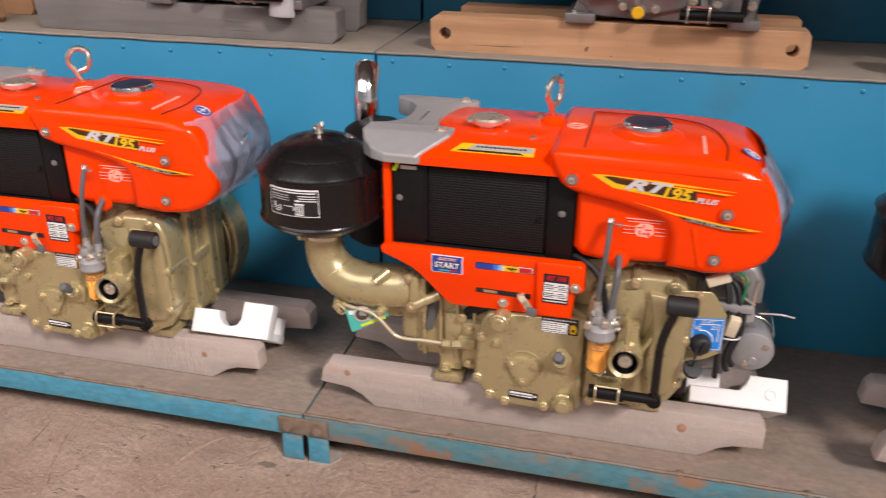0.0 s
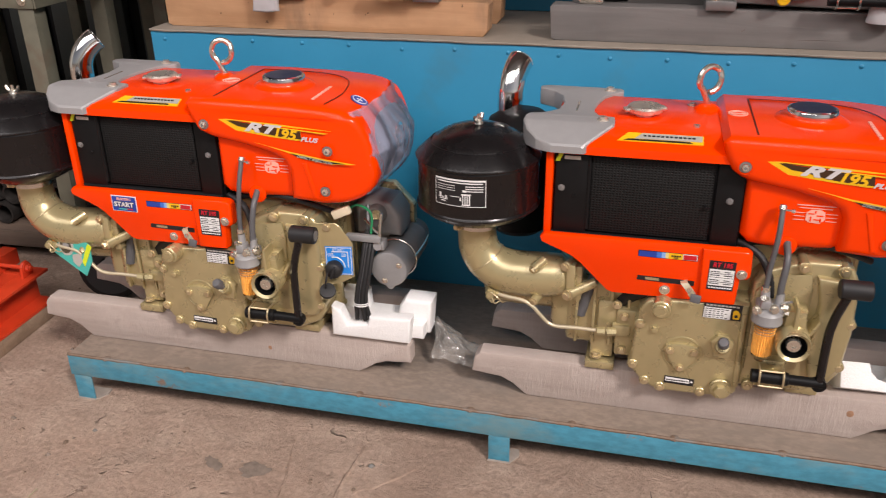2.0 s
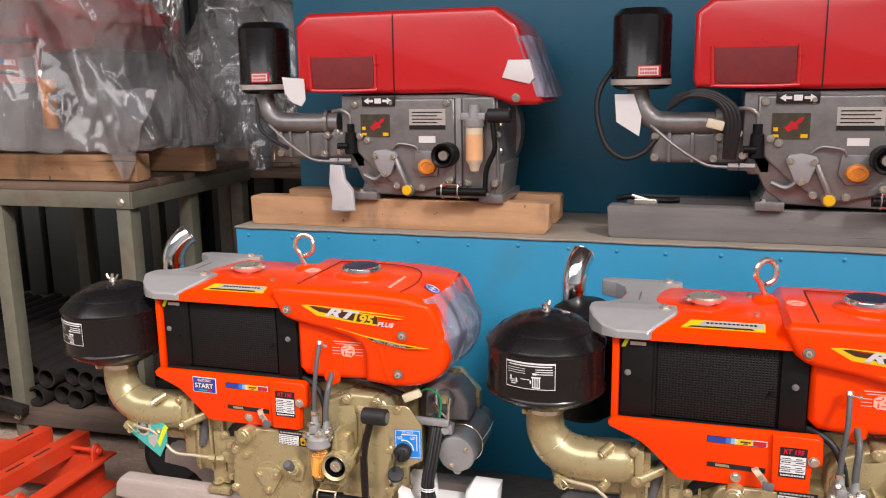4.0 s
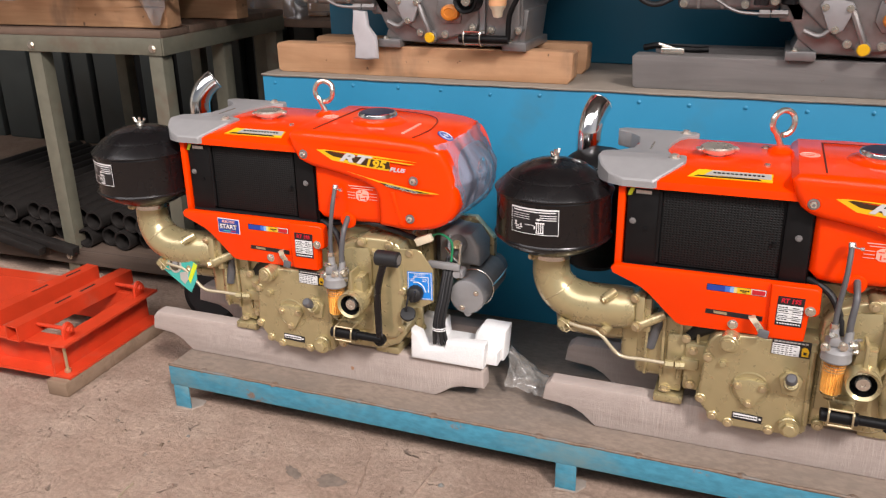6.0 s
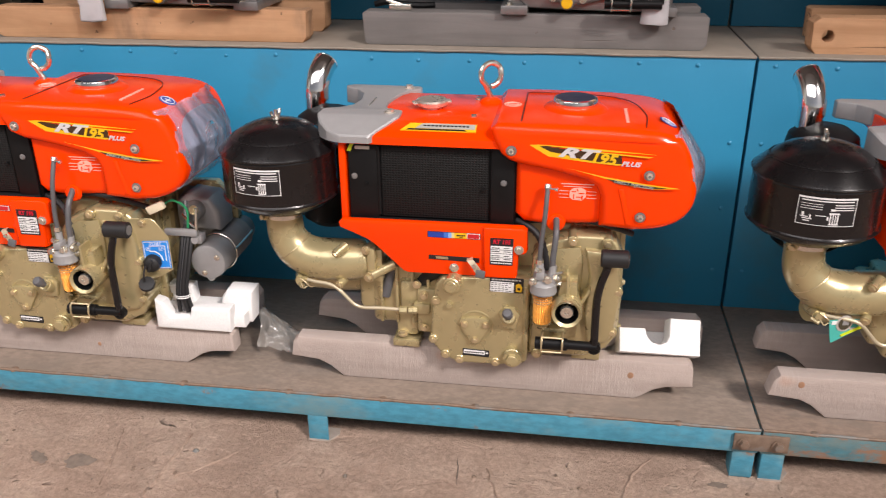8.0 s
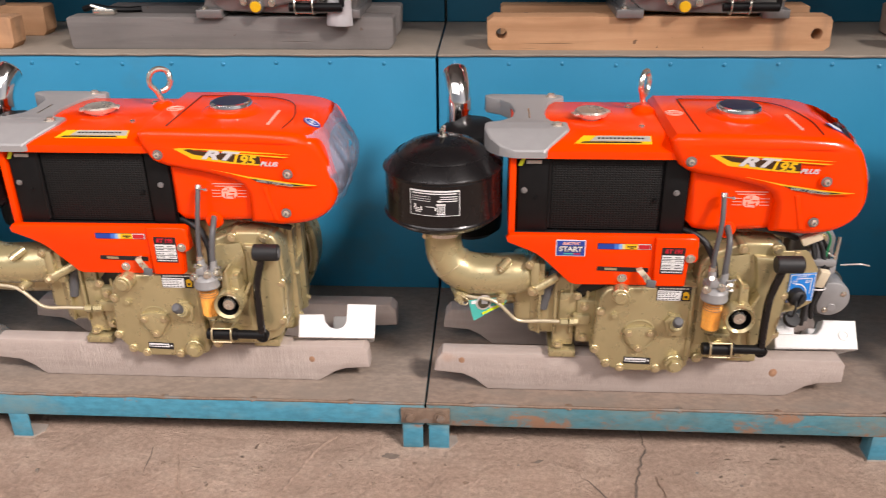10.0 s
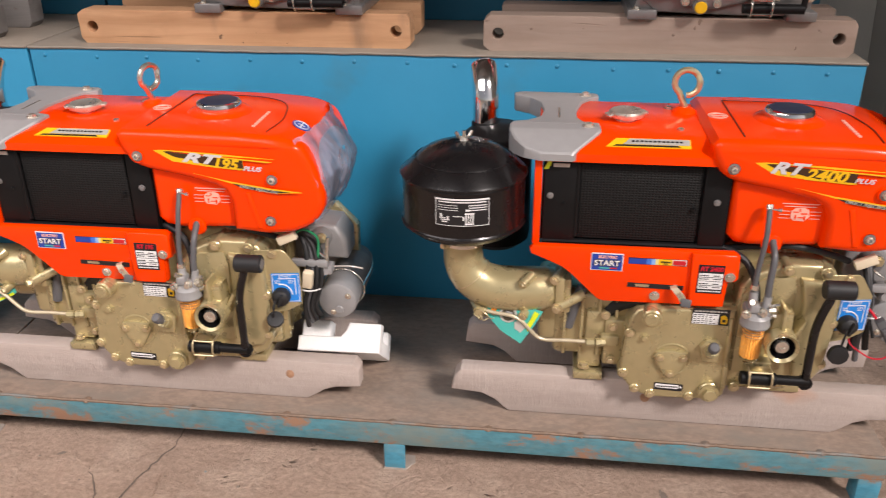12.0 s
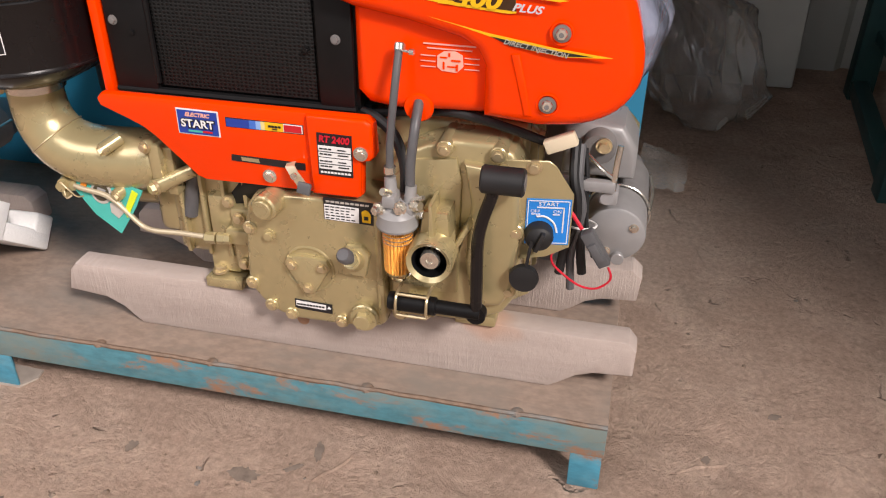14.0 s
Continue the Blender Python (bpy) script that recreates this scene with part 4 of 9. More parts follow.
# ---- orange engines ----
# built in x from the hood's side screw, y from the hood's side face, z from the floor
def orange_engine(at, number, electric, card, label, seed, wires="plain"):
    rnd = random.Random(seed)
    e = thing("diesel_engine", (ENGINES[at], DEPTH[at], RISE[at]), (0, 0.1, SEAT), label, "engine", "orange engines on grey timbers")

    # hood over the fuel tank
    bm = bmesh.new()
    side = [(-0.036, 0.640), (-0.030, 0.618), (-0.018, 0.596), (-0.004, 0.586), (0.013, 0.580), (0.071, 0.570), (0.128, 0.556), (0.145, 0.546), (0.153, 0.530), (0.153, 0.474)] + rounded([(0.211, 0.469), (0.258, 0.474), (0.291, 0.489), (0.309, 0.514), (0.312, 0.545), (0.303, 0.583), (0.288, 0.618), (0.268, 0.636), (0.235, 0.645), (0.17, 0.650)], 4) + [(0.06, 0.652), (-0.026, 0.650)]
    poly(bm, side, 0.0, 0.268, "y", 0.016, 4)
    for v in bm.verts:
        if v.co.z > 0.63 and v.co.x > -0.02:
            v.co.z -= 0.03 * max(0.0, abs(v.co.y - 0.134) / 0.134 - 0.86)
        if v.co.x > 0.2:
            k = (v.co.x - 0.2) / 0.11
            v.co.y = 0.134 + (v.co.y - 0.134) * (1 - 0.10 * k * k)
    hood = part("hood", bm, M_ORANGE, e, "glossy orange enamel hood", 40)
    bm = bmesh.new()
    poly(bm, [(0.008, 0.60), (0.008, 0.484), (0.022, 0.470), (0.05, 0.466), (0.148, 0.470), (0.165, 0.48), (0.165, 0.60)], 0.017, 0.225, "y", 0.016, 4)
    tank = part("fuel_tank", bm, M_ORANGE, e, "glossy orange fuel tank side")
    # tank relief: notch boss above the hose outlets
    bm = bmesh.new()
    lathe(bm, [(0.017, 0), (0.015, 0.004), (0, 0.006)], pose(0.080, 0.018, 0.473, 90), 20)
    part("outlet_boss", bm, M_ORANGE, tank)
    bm = bmesh.new()
    poly(bm, [(0.181, 0.546), (0.190, 0.547), (0.206, 0.482), (0.197, 0.481)], -0.0016, 0.004, "y", 0.0042, 3)
    part("hood_rib", bm, M_ORANGE, hood)
    # filler dome and cap on top
    bm = bmesh.new()
    lathe(bm, [(0.062, -0.004), (0.052, 0.004), (0.040, 0.008), (0.0, 0.008)], pose(0.103, 0.125, 0.650), 32)
    part("filler_dome", bm, M_ORANGE, hood)
    bm = bmesh.new()
    lathe(bm, [(0.031, 0.0), (0.038, 0.001), (0.0395, 0.004), (0.0395, 0.011), (0.038, 0.0145), (0.034, 0.0160)], pose(0.103, 0.125, 0.6535), 36)
    cap = part("fuel_cap", bm, M_CHROME, e, "chromed fuel cap with dark top")
    bm = bmesh.new()
    lathe(bm, [(0.0345, 0.0), (0.033, 0.0016), (0.010, 0.0024), (0, 0.0026)], pose(0.103, 0.125, 0.6685), 32)
    part("cap_disc", bm, M_SLATE, cap, "dark disc tinted blue for what it reflects")
    # seam across the hood's top and a small grab slot
    bm = bmesh.new()
    box(bm, 0.0130, 0.0152, 0.022, 0.228, 0.6470, 0.6516)
    part("seam", bm, M_SEAM, hood)
    bm = bmesh.new()
    tube(bm, [(0.016, 0.228, 0.6512), (0.13, 0.224, 0.6508), (0.185, 0.208, 0.6490), (0.210, 0.178, 0.6476), (0.221, 0.135, 0.6468), (0.226, 0.09, 0.6462), (0.220, 0.024, 0.6468)], 0.0009, 6, 4)
    part("lid_line", bm, M_SEAM, hood)
    # nose: lamp panel wrapped in clear film
    bm = bmesh.new()
    NU, NV = 14, 12
    grid = []
    for i in range(NU + 1):
        u = i / NU
        z = 0.508 + 0.118 * u
        row = []
        for j in range(NV + 1):
            v = j / NV
            y = 0.022 + 0.225 * v
            edge = 1 - (2 * v - 1) ** 4
            row.append(bm.verts.new((0.295 - 0.116 * max(0, u - 0.45) ** 1.5 + 0.030 * edge - 0.012 * (1 - u) ** 3, y, z)))
        grid.append(row)
    for i in range(NU):
        for j in range(NV):
            bm.faces.new((grid[i][j], grid[i + 1][j], grid[i + 1][j + 1], grid[i][j + 1]))
    lamp = part("nose_panel", bm, M_PALEGRILLE, e, "grey-blue lamp panel under clear film")
    bm = bmesh.new()
    lathe(bm, [(0.030, 0), (0.030, 0.002), (0.026, 0.005), (0.0, 0.007)], pose(0.318, 0.134, 0.560, 0, 90, 0), 28)
    part("lamp_lens", bm, M_CHROME, lamp, "round chromed lamp")
    bm = bmesh.new()

    def wrap(u, v):
        a = -1.25 + 2.5 * v
        z = 0.490 + 0.148 * u
        r = 0.050 - 0.045 * max(0.0, u - 0.55) - 0.03 * (1 - u) ** 4
        return (0.286 + r * math.cos(a) - 0.060 * max(0.0, u - 0.5), 0.134 + 0.125 * math.sin(a), z), (math.cos(a), math.sin(a), 0)
    crumpled(bm, 24, 36, wrap, 0.0055, seed, 42.0)
    part("film_wrap", bm, M_FILM, lamp, "crumpled clear plastic film", 180)
    if at != "d":
        bm = bmesh.new()
        lathe(bm, [(0.0165, 0), (0.0165, 0.0012), (0, 0.0016)], pose(0.2615, 0.088, 0.6385, 0, 27, 0), 24)
        badge = part("round_badge", bm, M_NAVY, hood, "round dark blue badge")
        bm = bmesh.new()
        ring(bm, (0.2622, 0.088, 0.6402), (0.51, 0, 1), 0.0128, 0.0008, 20, 5)
        box(bm, -0.0012, 0.0012, -0.009, 0.009, 0.0, 0.0022, m=pose(0.2615, 0.088, 0.6385, 0, 27, 0))
        box(bm, -0.006, 0.006, -0.0012, 0.0012, 0.0, 0.0022, m=pose(0.2615, 0.088, 0.6385, 0, 27, 0))
        part("badge_ring", bm, M_WHITE, badge)
    # hood prints
    bm = bmesh.new()
    poly(bm, [(0.030, 0.6165), (0.047, 0.6175), (0.130, 0.6142), (0.238, 0.6070), (0.182, 0.6090), (0.184, 0.5875), (0.176, 0.5865), (0.125, 0.5905), (0.062, 0.598)], -0.0004, 0.001)
    swoosh = part("swoosh_decal", bm, M_YELLOW, hood, "yellow and black model decal")
    bm = bmesh.new()
    poly(bm, [(0.047, 0.6150), (0.056, 0.6160), (0.182, 0.6082), (0.184, 0.5895), (0.150, 0.5912), (0.118, 0.5950), (0.085, 0.6035), (0.066, 0.606)], -0.0007, -0.0002)
    part("swoosh_core", bm, M_DARKBROWN, swoosh)
    bm = bmesh.new()
    poly(bm, [(0.060, 0.6145), (0.230, 0.6062), (0.224, 0.6030), (0.150, 0.6075)], -0.0009, -0.0004)
    part("swoosh_line", bm, M_ORANGE, swoosh)
    bm = bmesh.new()
    poly(bm, [(0.120, 0.6105), (0.234, 0.6030), (0.226, 0.6012), (0.130, 0.6080)], -0.0010, -0.0004)
    part("swoosh_stripe", bm, M_YELLOW, swoosh)
    if len(number) == 3:
        lettering("RT", 0.0225, (0.106, -0.0011, 0.6045), M_SILVERINK, swoosh, 0.42, 3.5, 2.05, 0.0010)
        lettering(number, 0.0235, (0.1520, -0.0013, 0.5965), M_YELLOW, swoosh, 0.25, 4, 1.22, 0.0008)
        lettering("PLUS", 0.0112, (0.1975, -0.0011, 0.5895), M_SILVERINK, swoosh, 0.35, 2, 1.25, 0.0004)
    else:
        lettering("RT", 0.026, (0.077, -0.0011, 0.6085), M_SILVERINK, swoosh, 0.4, 3, 1.5, 0.0010)
        lettering(number, 0.0245, (0.1365, -0.0013, 0.5990), M_YELLOW, swoosh, 0.25, 3, 1.25, 0.0008)
        lettering("PLUS", 0.0108, (0.194, -0.0011, 0.5925), M_SILVERINK, swoosh, 0.35, 3, 1.25, 0.0003)
    bm = bmesh.new()
    poly(bm, [(0.094, 0.5785), (0.158, 0.5655), (0.225, 0.5555), (0.281, 0.5500), (0.235, 0.5475), (0.195, 0.5525), (0.158, 0.5628), (0.125, 0.5715)], -0.0004, 0.001)
    stripe = part("pinstripe_decal", bm, M_YELLOW, hood, "tapering yellow and black stripe")
    bm = bmesh.new()
    poly(bm, [(0.160, 0.5628), (0.225, 0.5535), (0.262, 0.5500), (0.235, 0.5485), (0.180, 0.5545)], -0.0007, -0.0002)
    part("stripe_core", bm, M_INK, stripe)
    lettering("DIRECT INJECTION", 0.0072, (0.205, -0.0010, 0.5540), M_LABELGREY, stripe, 0.3, 8.5, 1.05, 0.0001)
    # pale print on the tank side
    bm = bmesh.new()
    box(bm, 0.086, 0.142, 0.0155, 0.0169, 0.5445, 0.5458)
    box(bm, 0.090, 0.138, 0.0155, 0.0169, 0.5400, 0.5410)
    for k in range(3):
        box(bm, 0.083, 0.099, 0.0155, 0.0169, 0.5320 - 0.006 * k, 0.5328 - 0.006 * k)
        box(bm, 0.130, 0.146, 0.0155, 0.0169, 0.5320 - 0.006 * k, 0.5328 - 0.006 * k)
    poly(bm, [(0.101, 0.521), (0.106, 0.517), (0.122, 0.516), (0.129, 0.523), (0.128, 0.535), (0.120, 0.539), (0.108, 0.538), (0.101, 0.533)], 0.0155, 0.0169)
    tp = part("tank_print", bm, M_PINKISH, tank, "faded white diagram print")
    bm = bmesh.new()
    for u0, u1, w0, w1 in ((0.104, 0.112, 0.531, 0.5325), (0.116, 0.126, 0.528, 0.530), (0.107, 0.109, 0.519, 0.527), (0.112, 0.122, 0.5215, 0.523), (0.121, 0.1235, 0.518, 0.525), (0.113, 0.115, 0.533, 0.537)):
        box(bm, u0, u1, 0.0148, 0.0158, w0, w1)
    part("print_gap", bm, M_ORANGE, tp)
    bm = bmesh.new()
    ring(bm, (-0.0080, 0.134, 0.6508), (0, 0, 1), 0.0155, 0.0009, 24, 4)
    ring(bm, (-0.0080, 0.134, 0.6508), (0, 0, 1), 0.011, 0.0008, 20, 4)
    box(bm, -0.0225, 0.0065, 0.1328, 0.1352, 0.6500, 0.6514)
    part("top_print", bm, M_PINKISH, hood, "faded round mark")
    bm = bmesh.new()
    for k in range(8):
        box(bm, 0.1885, 0.1935, 0.045 + 0.0115 * k, 0.0525 + 0.0115 * k, 0.6475, 0.6496)
    part("side_print", bm, M_PINKISH, hood)
    for bx, bz in ((0.0, 0.605), (0.230, 0.571), (0.221, 0.496)):
        hexbolt(e, (bx, -0.0005, bz), r=0.0056, h=0.0058, mat=M_SCREW, washer=False)
        head = e.children[-1]
        # washer coloured grey to put a shade ring round each screw head
        bm = bmesh.new()
        lathe(bm, [(0.0092, 0.0), (0.0088, 0.0012), (0.0056, 0.0014)], pose(bx, -0.0003, bz, 90), 20)
        part("washer", bm, M_PIPEGREY, head)
        bm = bmesh.new()
        lathe(bm, [(0.0026, 0.0), (0.0026, 0.0003), (0, 0.0003)], pose(bx, -0.0065, bz, 90), 12)
        part("recess", bm, M_STARTER_DARK, head)
        bm = bmesh.new()
        ring(bm, (bx, 0.0, bz), (0, 1, 0), 0.0112, 0.0012, 24, 6)
        part("dimple", bm, M_ORANGE, head)

    # radiator housing and orange top
    bm = bmesh.new()
    poly(bm, [(0.010, 0.604), (0.010, 0.6175), (0.018, 0.6225), (0.052, 0.6385), (0.245, 0.6390), (0.262, 0.630), (0.262, 0.604)], -0.302, -0.010, "x", 0.004, 3)
    top = part("radiator_top", bm, M_ORANGE, e, "glossy orange radiator cover")
    bm = bmesh.new()
    box(bm, -0.306, -0.2935, 0.018, 0.21, 0.452, 0.604, 0.003)
    part("side_post", bm, M_ORANGE, e)
    bm = bmesh.new()
    box(bm, -0.2925, 0.010, 0.030, 0.21, 0.456, 0.604, 0.004)
    rad = part("radiator_body", bm, M_SATIN, e, "black radiator block")
    bm = bmesh.new()
    box(bm, -0.232, -0.040, 0.026, 0.034, 0.466, 0.600, 0.001)
    part("screen", bm, M_SCREEN, rad, "fine black mesh screen")
    for px0, px1 in ((-0.290, -0.236), (-0.036, 0.006)):
        bm = bmesh.new()
        box(bm, px0, px1, 0.022, 0.030, 0.460, 0.602, 0.003)
        part("side_plate", bm, M_SATIN, rad)
    bm = bmesh.new()
    tube(bm, [(-0.235, 0.024, 0.598), (-0.235, 0.024, 0.470)], 0.0035, 8, 1)
    tube(bm, [(-0.29, 0.026, 0.459), (0.006, 0.026, 0.459)], 0.005, 8, 1)
    part("edge_bead", bm, M_SATIN, rad)
    for bx, bz in ((-0.279, 0.541), (-0.257, 0.528), (-0.013, 0.539), (-0.048, 0.525)):
        small = bx in (-0.257, -0.048)
        hexbolt(rad, (bx, 0.0225, bz), r=0.0030 if small else 0.0042, h=0.003 if small else 0.004, mat=M_SATIN if small else M_STARTER_DARK)
    bm = bmesh.new()
    poly(bm, [(-0.291, 0.587), (-0.284, 0.587), (-0.278, 0.600), (-0.285, 0.600)], 0.0208, 0.0225)
    part("lime_mark", bm, M_LIME, rad)
    plate("white_mark", rad, -0.276, -0.250, 0.591, 0.597, 0.0208, M_LABELGREY)
    # sticker on the sloping front of the radiator cover
    bm = bmesh.new()
    m = Matrix.Translation((-0.129, 0.0344, 0.6305)) @ pose(0, 0, 0, -64.8, 0, 0)
    poly(bm, [(-0.066, -0.010), (0.066, -0.010), (0.066, 0.010), (-0.050, 0.010)], -0.0012, 0.001, m=m)
    st = part("top_sticker", bm, M_YELLOW, top, "yellow and silver sticker")
    bm = bmesh.new()
    poly(bm, [(-0.040, -0.004), (0.064, -0.004), (0.064, 0.009), (-0.028, 0.009)], -0.0018, -0.0008, m=m)
    part("silver_field", bm, M_LABELGREY, st)
    bm = bmesh.new()
    poly(bm, [(-0.056, -0.0085), (0.050, -0.0085), (0.045, -0.005), (-0.050, -0.005)], -0.0018, -0.0008, m=m)
    for k in range(12):
        box(bm, -0.026 + 0.0068 * k, -0.0215 + 0.0068 * k, -0.0026, -0.0014, 0.0012, 0.0042, m=m)
    part("dark_line", bm, M_INK, st)
    # radiator cap
    bm = bmesh.new()
    lathe(bm, [(0.018, 0), (0.018, 0.006), (0.0285, 0.007), (0.0297, 0.010), (0.0297, 0.014), (0.027, 0.0172), (0.021, 0.0178), (0.018, 0.0162), (0.008, 0.0168), (0, 0.0175)], pose(-0.157, 0.138, 0.638), 32)
    rc = part("radiator_cap", bm, M_SCREW, e, "plated radiator cap")
    bm = bmesh.new()
    box(bm, -0.036, 0.036, -0.009, 0.009, 0.0085, 0.014, 0.002, m=pose(-0.157, 0.138, 0.638, 0, 0, 20))
    part("cap_ear", bm, M_SCREW, rc)
    hexbolt(e, (-0.073, 0.085, 0.6370), (0, 0, 1), 0.006, 0.005)
    hexbolt(e, (-0.078, 0.212, 0.6375), (0, 0, 1), 0.006, 0.005)
    # lifting eye
    bm = bmesh.new()
    turn = {"a": 10, "b": 30, "c": 62, "d": -6}[at]
    eye = [(0.000, 0.630), (0.001, 0.646), (-0.004, 0.656), (-0.007, 0.663)]
    eye += [(0.0205 * math.cos(radians(a)), 0.690 + 0.0215 * math.sin(radians(a))) for a in range(235, -111, -25)]
    tube(bm, [(-0.054 + s * math.cos(radians(turn)), 0.195 + s * math.sin(radians(turn)) - 0.004 * (k > 12), z) for k, (s, z) in enumerate(eye)], 0.0054, 10, 3)
    part("lifting_eye", bm, M_BRASSY if number == "2400" else M_ZINC, e, "plated lifting eye bolt")
    bm = bmesh.new()
    lathe(bm, [(0.024, 0), (0.02, 0.006), (0.012, 0.011), (0.008, 0.012), (0, 0.012)], pose(-0.054, 0.195, 0.636), 24)
    part("eye_boss", bm, M_ORANGE, top)
    # grey cast guard at the exhaust end
    bm = bmesh.new()
    outline = [(-0.350, 0.084), (-0.203, 0.084), (-0.204, 0.094), (-0.230, 0.101), (-0.239, 0.122), (-0.241, 0.150), (-0.238, 0.180), (-0.229, 0.222), (-0.215, 0.245), (-0.198, 0.258), (-0.198, 0.274), (-0.205, 0.281), (-0.338, 0.284), (-0.352, 0.274), (-0.350, 0.262), (-0.322, 0.243), (-0.303, 0.214), (-0.296, 0.165), (-0.301, 0.125), (-0.322, 0.102), (-0.345, 0.094)]
    poly(bm, outline, 0.612, 0.6445, "z", 0.003, 3)
    # nose of the guard: a sloping front that narrows to an upright lip
    loops = []
    for y, zt, xl, xr in ((0.004, 0.6175, -0.298, -0.247), (0.007, 0.6210, -0.306, -0.244), (0.016, 0.6255, -0.324, -0.237), (0.034, 0.6345, -0.341, -0.220), (0.052, 0.6430, -0.349, -0.204), (0.058, 0.6445, -0.3505, -0.202), (0.0838, 0.6445, -0.350, -0.203)):
        loops.append([bm.verts.new(p) for p in ((xl, y, 0.6065), (xl, y, zt - 0.002), (xl + 0.003, y, zt), (xr - 0.003, y, zt), (xr, y, zt - 0.002), (xr, y, 0.6065))])
    for a, b in zip(loops, loops[1:]):
        for i in range(6):
            bm.faces.new((a[i], a[(i + 1) % 6], b[(i + 1) % 6], b[i]))
    bm.faces.new(loops[0]), bm.faces.new(loops[-1][::-1])
    guard = part("exhaust_guard", bm, M_CAST, e, "satin grey cast guard", 20)
    hexbolt(guard, (-0.222, 0.072, 0.6445), (0, 0, 1), 0.0075, 0.006, M_SCREW)
    hexbolt(guard, (-0.222, 0.262, 0.6445), (0, 0, 1), 0.0075, 0.006, M_SCREW)
    bm = bmesh.new()
    box(bm, -0.271, -0.268, 0.116, 0.176, 0.6440, 0.6453)
    part("cast_line", bm, M_ZINC, guard)

    # muffler and chromed tail pipe
    bm = bmesh.new()
    lathe(bm, [(0, 0), (0.045, 0.002), (0.062, 0.016), (0.064, 0.03), (0.064, 0.205), (0.06, 0.222), (0.04, 0.236), (0, 0.238)], pose(-0.378, 0.215, 0.372), 32)
    part("muffler", bm, M_SATIN, e, "black muffler drum")
    bm = bmesh.new()
    way = radians({"a": 50, "b": 18, "c": -14, "d": -12}[at])
    bend = [(0.0, 0.572), (0.0, 0.632), (0.003, 0.650), (0.012, 0.668), (0.026, 0.683), (0.038, 0.691)]
    tube(bm, [(-0.402 + s * math.sin(way), 0.228 + s * math.cos(way), z) for s, z in bend], 0.0235, 28, 8)
    end = Vector((0.83 * math.sin(way), 0.83 * math.cos(way), 0.55))
    tip = Vector((-0.402 + 0.038 * math.sin(way), 0.228 + 0.038 * math.cos(way), 0.691))
    lathe(bm, [(0.0235, 0.0), (0.0242, 0.001), (0.0235, 0.0025), (0.0205, 0.0025), (0.0200, -0.02), (0, -0.02)], along(tip, tip + end)[0], 28)
    part("tail_pipe", bm, M_CHROME, e, "chromed bent tail pipe")
    bm = bmesh.new()
    lathe(bm, [(0.0245, 0), (0.0265, 0.004), (0.0265, 0.018), (0.0245, 0.022)], pose(-0.402, 0.228, 0.580), 24)
    part("pipe_collar", bm, M_SATIN, e)

    # air cleaner
    c = pose(-0.424, 0.046, 0.0)
    bm = bmesh.new()
    lathe(bm, [(0, 0.464), (0.045, 0.464), (0.06, 0.4665), (0.092, 0.483), (0.1035, 0.4935), (0.1058, 0.4970), (0.1035, 0.5005), (0.1030, 0.568), (0.1045, 0.576), (0.1035, 0.580)], c, 48)
    cleaner = part("air_cleaner", bm, M_BLACK, e, "glossy black bowl air cleaner", 16)
    bm = bmesh.new()
    lathe(bm, [(0.1050, 0.5790), (0.1056, 0.582), (0.1035, 0.5850), (0.084, 0.6035), (0.080, 0.6045), (0.0765, 0.6085), (0.060, 0.6195), (0.040, 0.6270), (0.018, 0.6315), (0, 0.6325)], c, 48)
    part("lid", bm, M_BLACK, cleaner, "domed black lid", 16)
    for zz, rr in ((0.5812, 0.1052), (0.4970, 0.1052), (0.6040, 0.0815)):
        bm = bmesh.new()
        ring(bm, (-0.424, 0.046, zz), (0, 0, 1), rr, 0.0018, 48, 6)
        part("rolled_bead", bm, M_BLACK, cleaner)
    bm = bmesh.new()
    cyl(bm, (-0.424, 0.046, 0.629), (-0.424, 0.046, 0.648), 0.003, n=10)
    cyl(bm, (-0.424, 0.046, 0.631), (-0.424, 0.046, 0.637), 0.008, 0.006, n=14)
    wx, wy = {"a": (1, 0), "b": (0.25, 0.97), "c": (0.15, 0.98), "d": (0.9, 0.43)}[at]
    for s in (-1, 1):
        tube(bm, [(-0.424, 0.046, 0.635), (-0.424 + s * 0.009 * wx, 0.046 + s * 0.009 * wy, 0.638), (-0.424 + s * 0.014 * wx, 0.046 + s * 0.014 * wy, 0.647)], 0.003, 6, 3)
    part("wing_nut", bm, M_ZINC, cleaner, "plated wing nut")
    # curved label on the bowl
    bm = bmesh.new()
    n = 14
    strip = lambda za, zb, r, u0, u1: [([bm.verts.new((-0.424 + r * math.cos(u0 + (u1 - u0) * i / n), 0.046 + r * math.sin(u0 + (u1 - u0) * i / n), z)) for i in range(n + 1)]) for z in (za, zb)]
    spin = radians({"a": 0, "b": 18, "c": 18.5, "d": 28}[at])
    lo, hi = strip(0.5245, 0.5690, 0.1042, -2.40 + spin, -1.56 + spin)
    for i in range(n):
        bm.faces.new((lo[i], lo[i + 1], hi[i + 1], hi[i]))
    lab = part("bowl_label", bm, M_INK, cleaner, "black and white instruction label")
    b0, b1 = -2.40 + spin, -1.56 + spin
    bm = bmesh.new()

    def bar(u0, u1, za, zb):
        lo, hi = strip(za + 0.0370, zb + 0.0370, 0.1046, b0 + (b1 - b0) * u0, b0 + (b1 - b0) * u1)
        for i in range(n):
            bm.faces.new((lo[i], lo[i + 1], hi[i + 1], hi[i]))
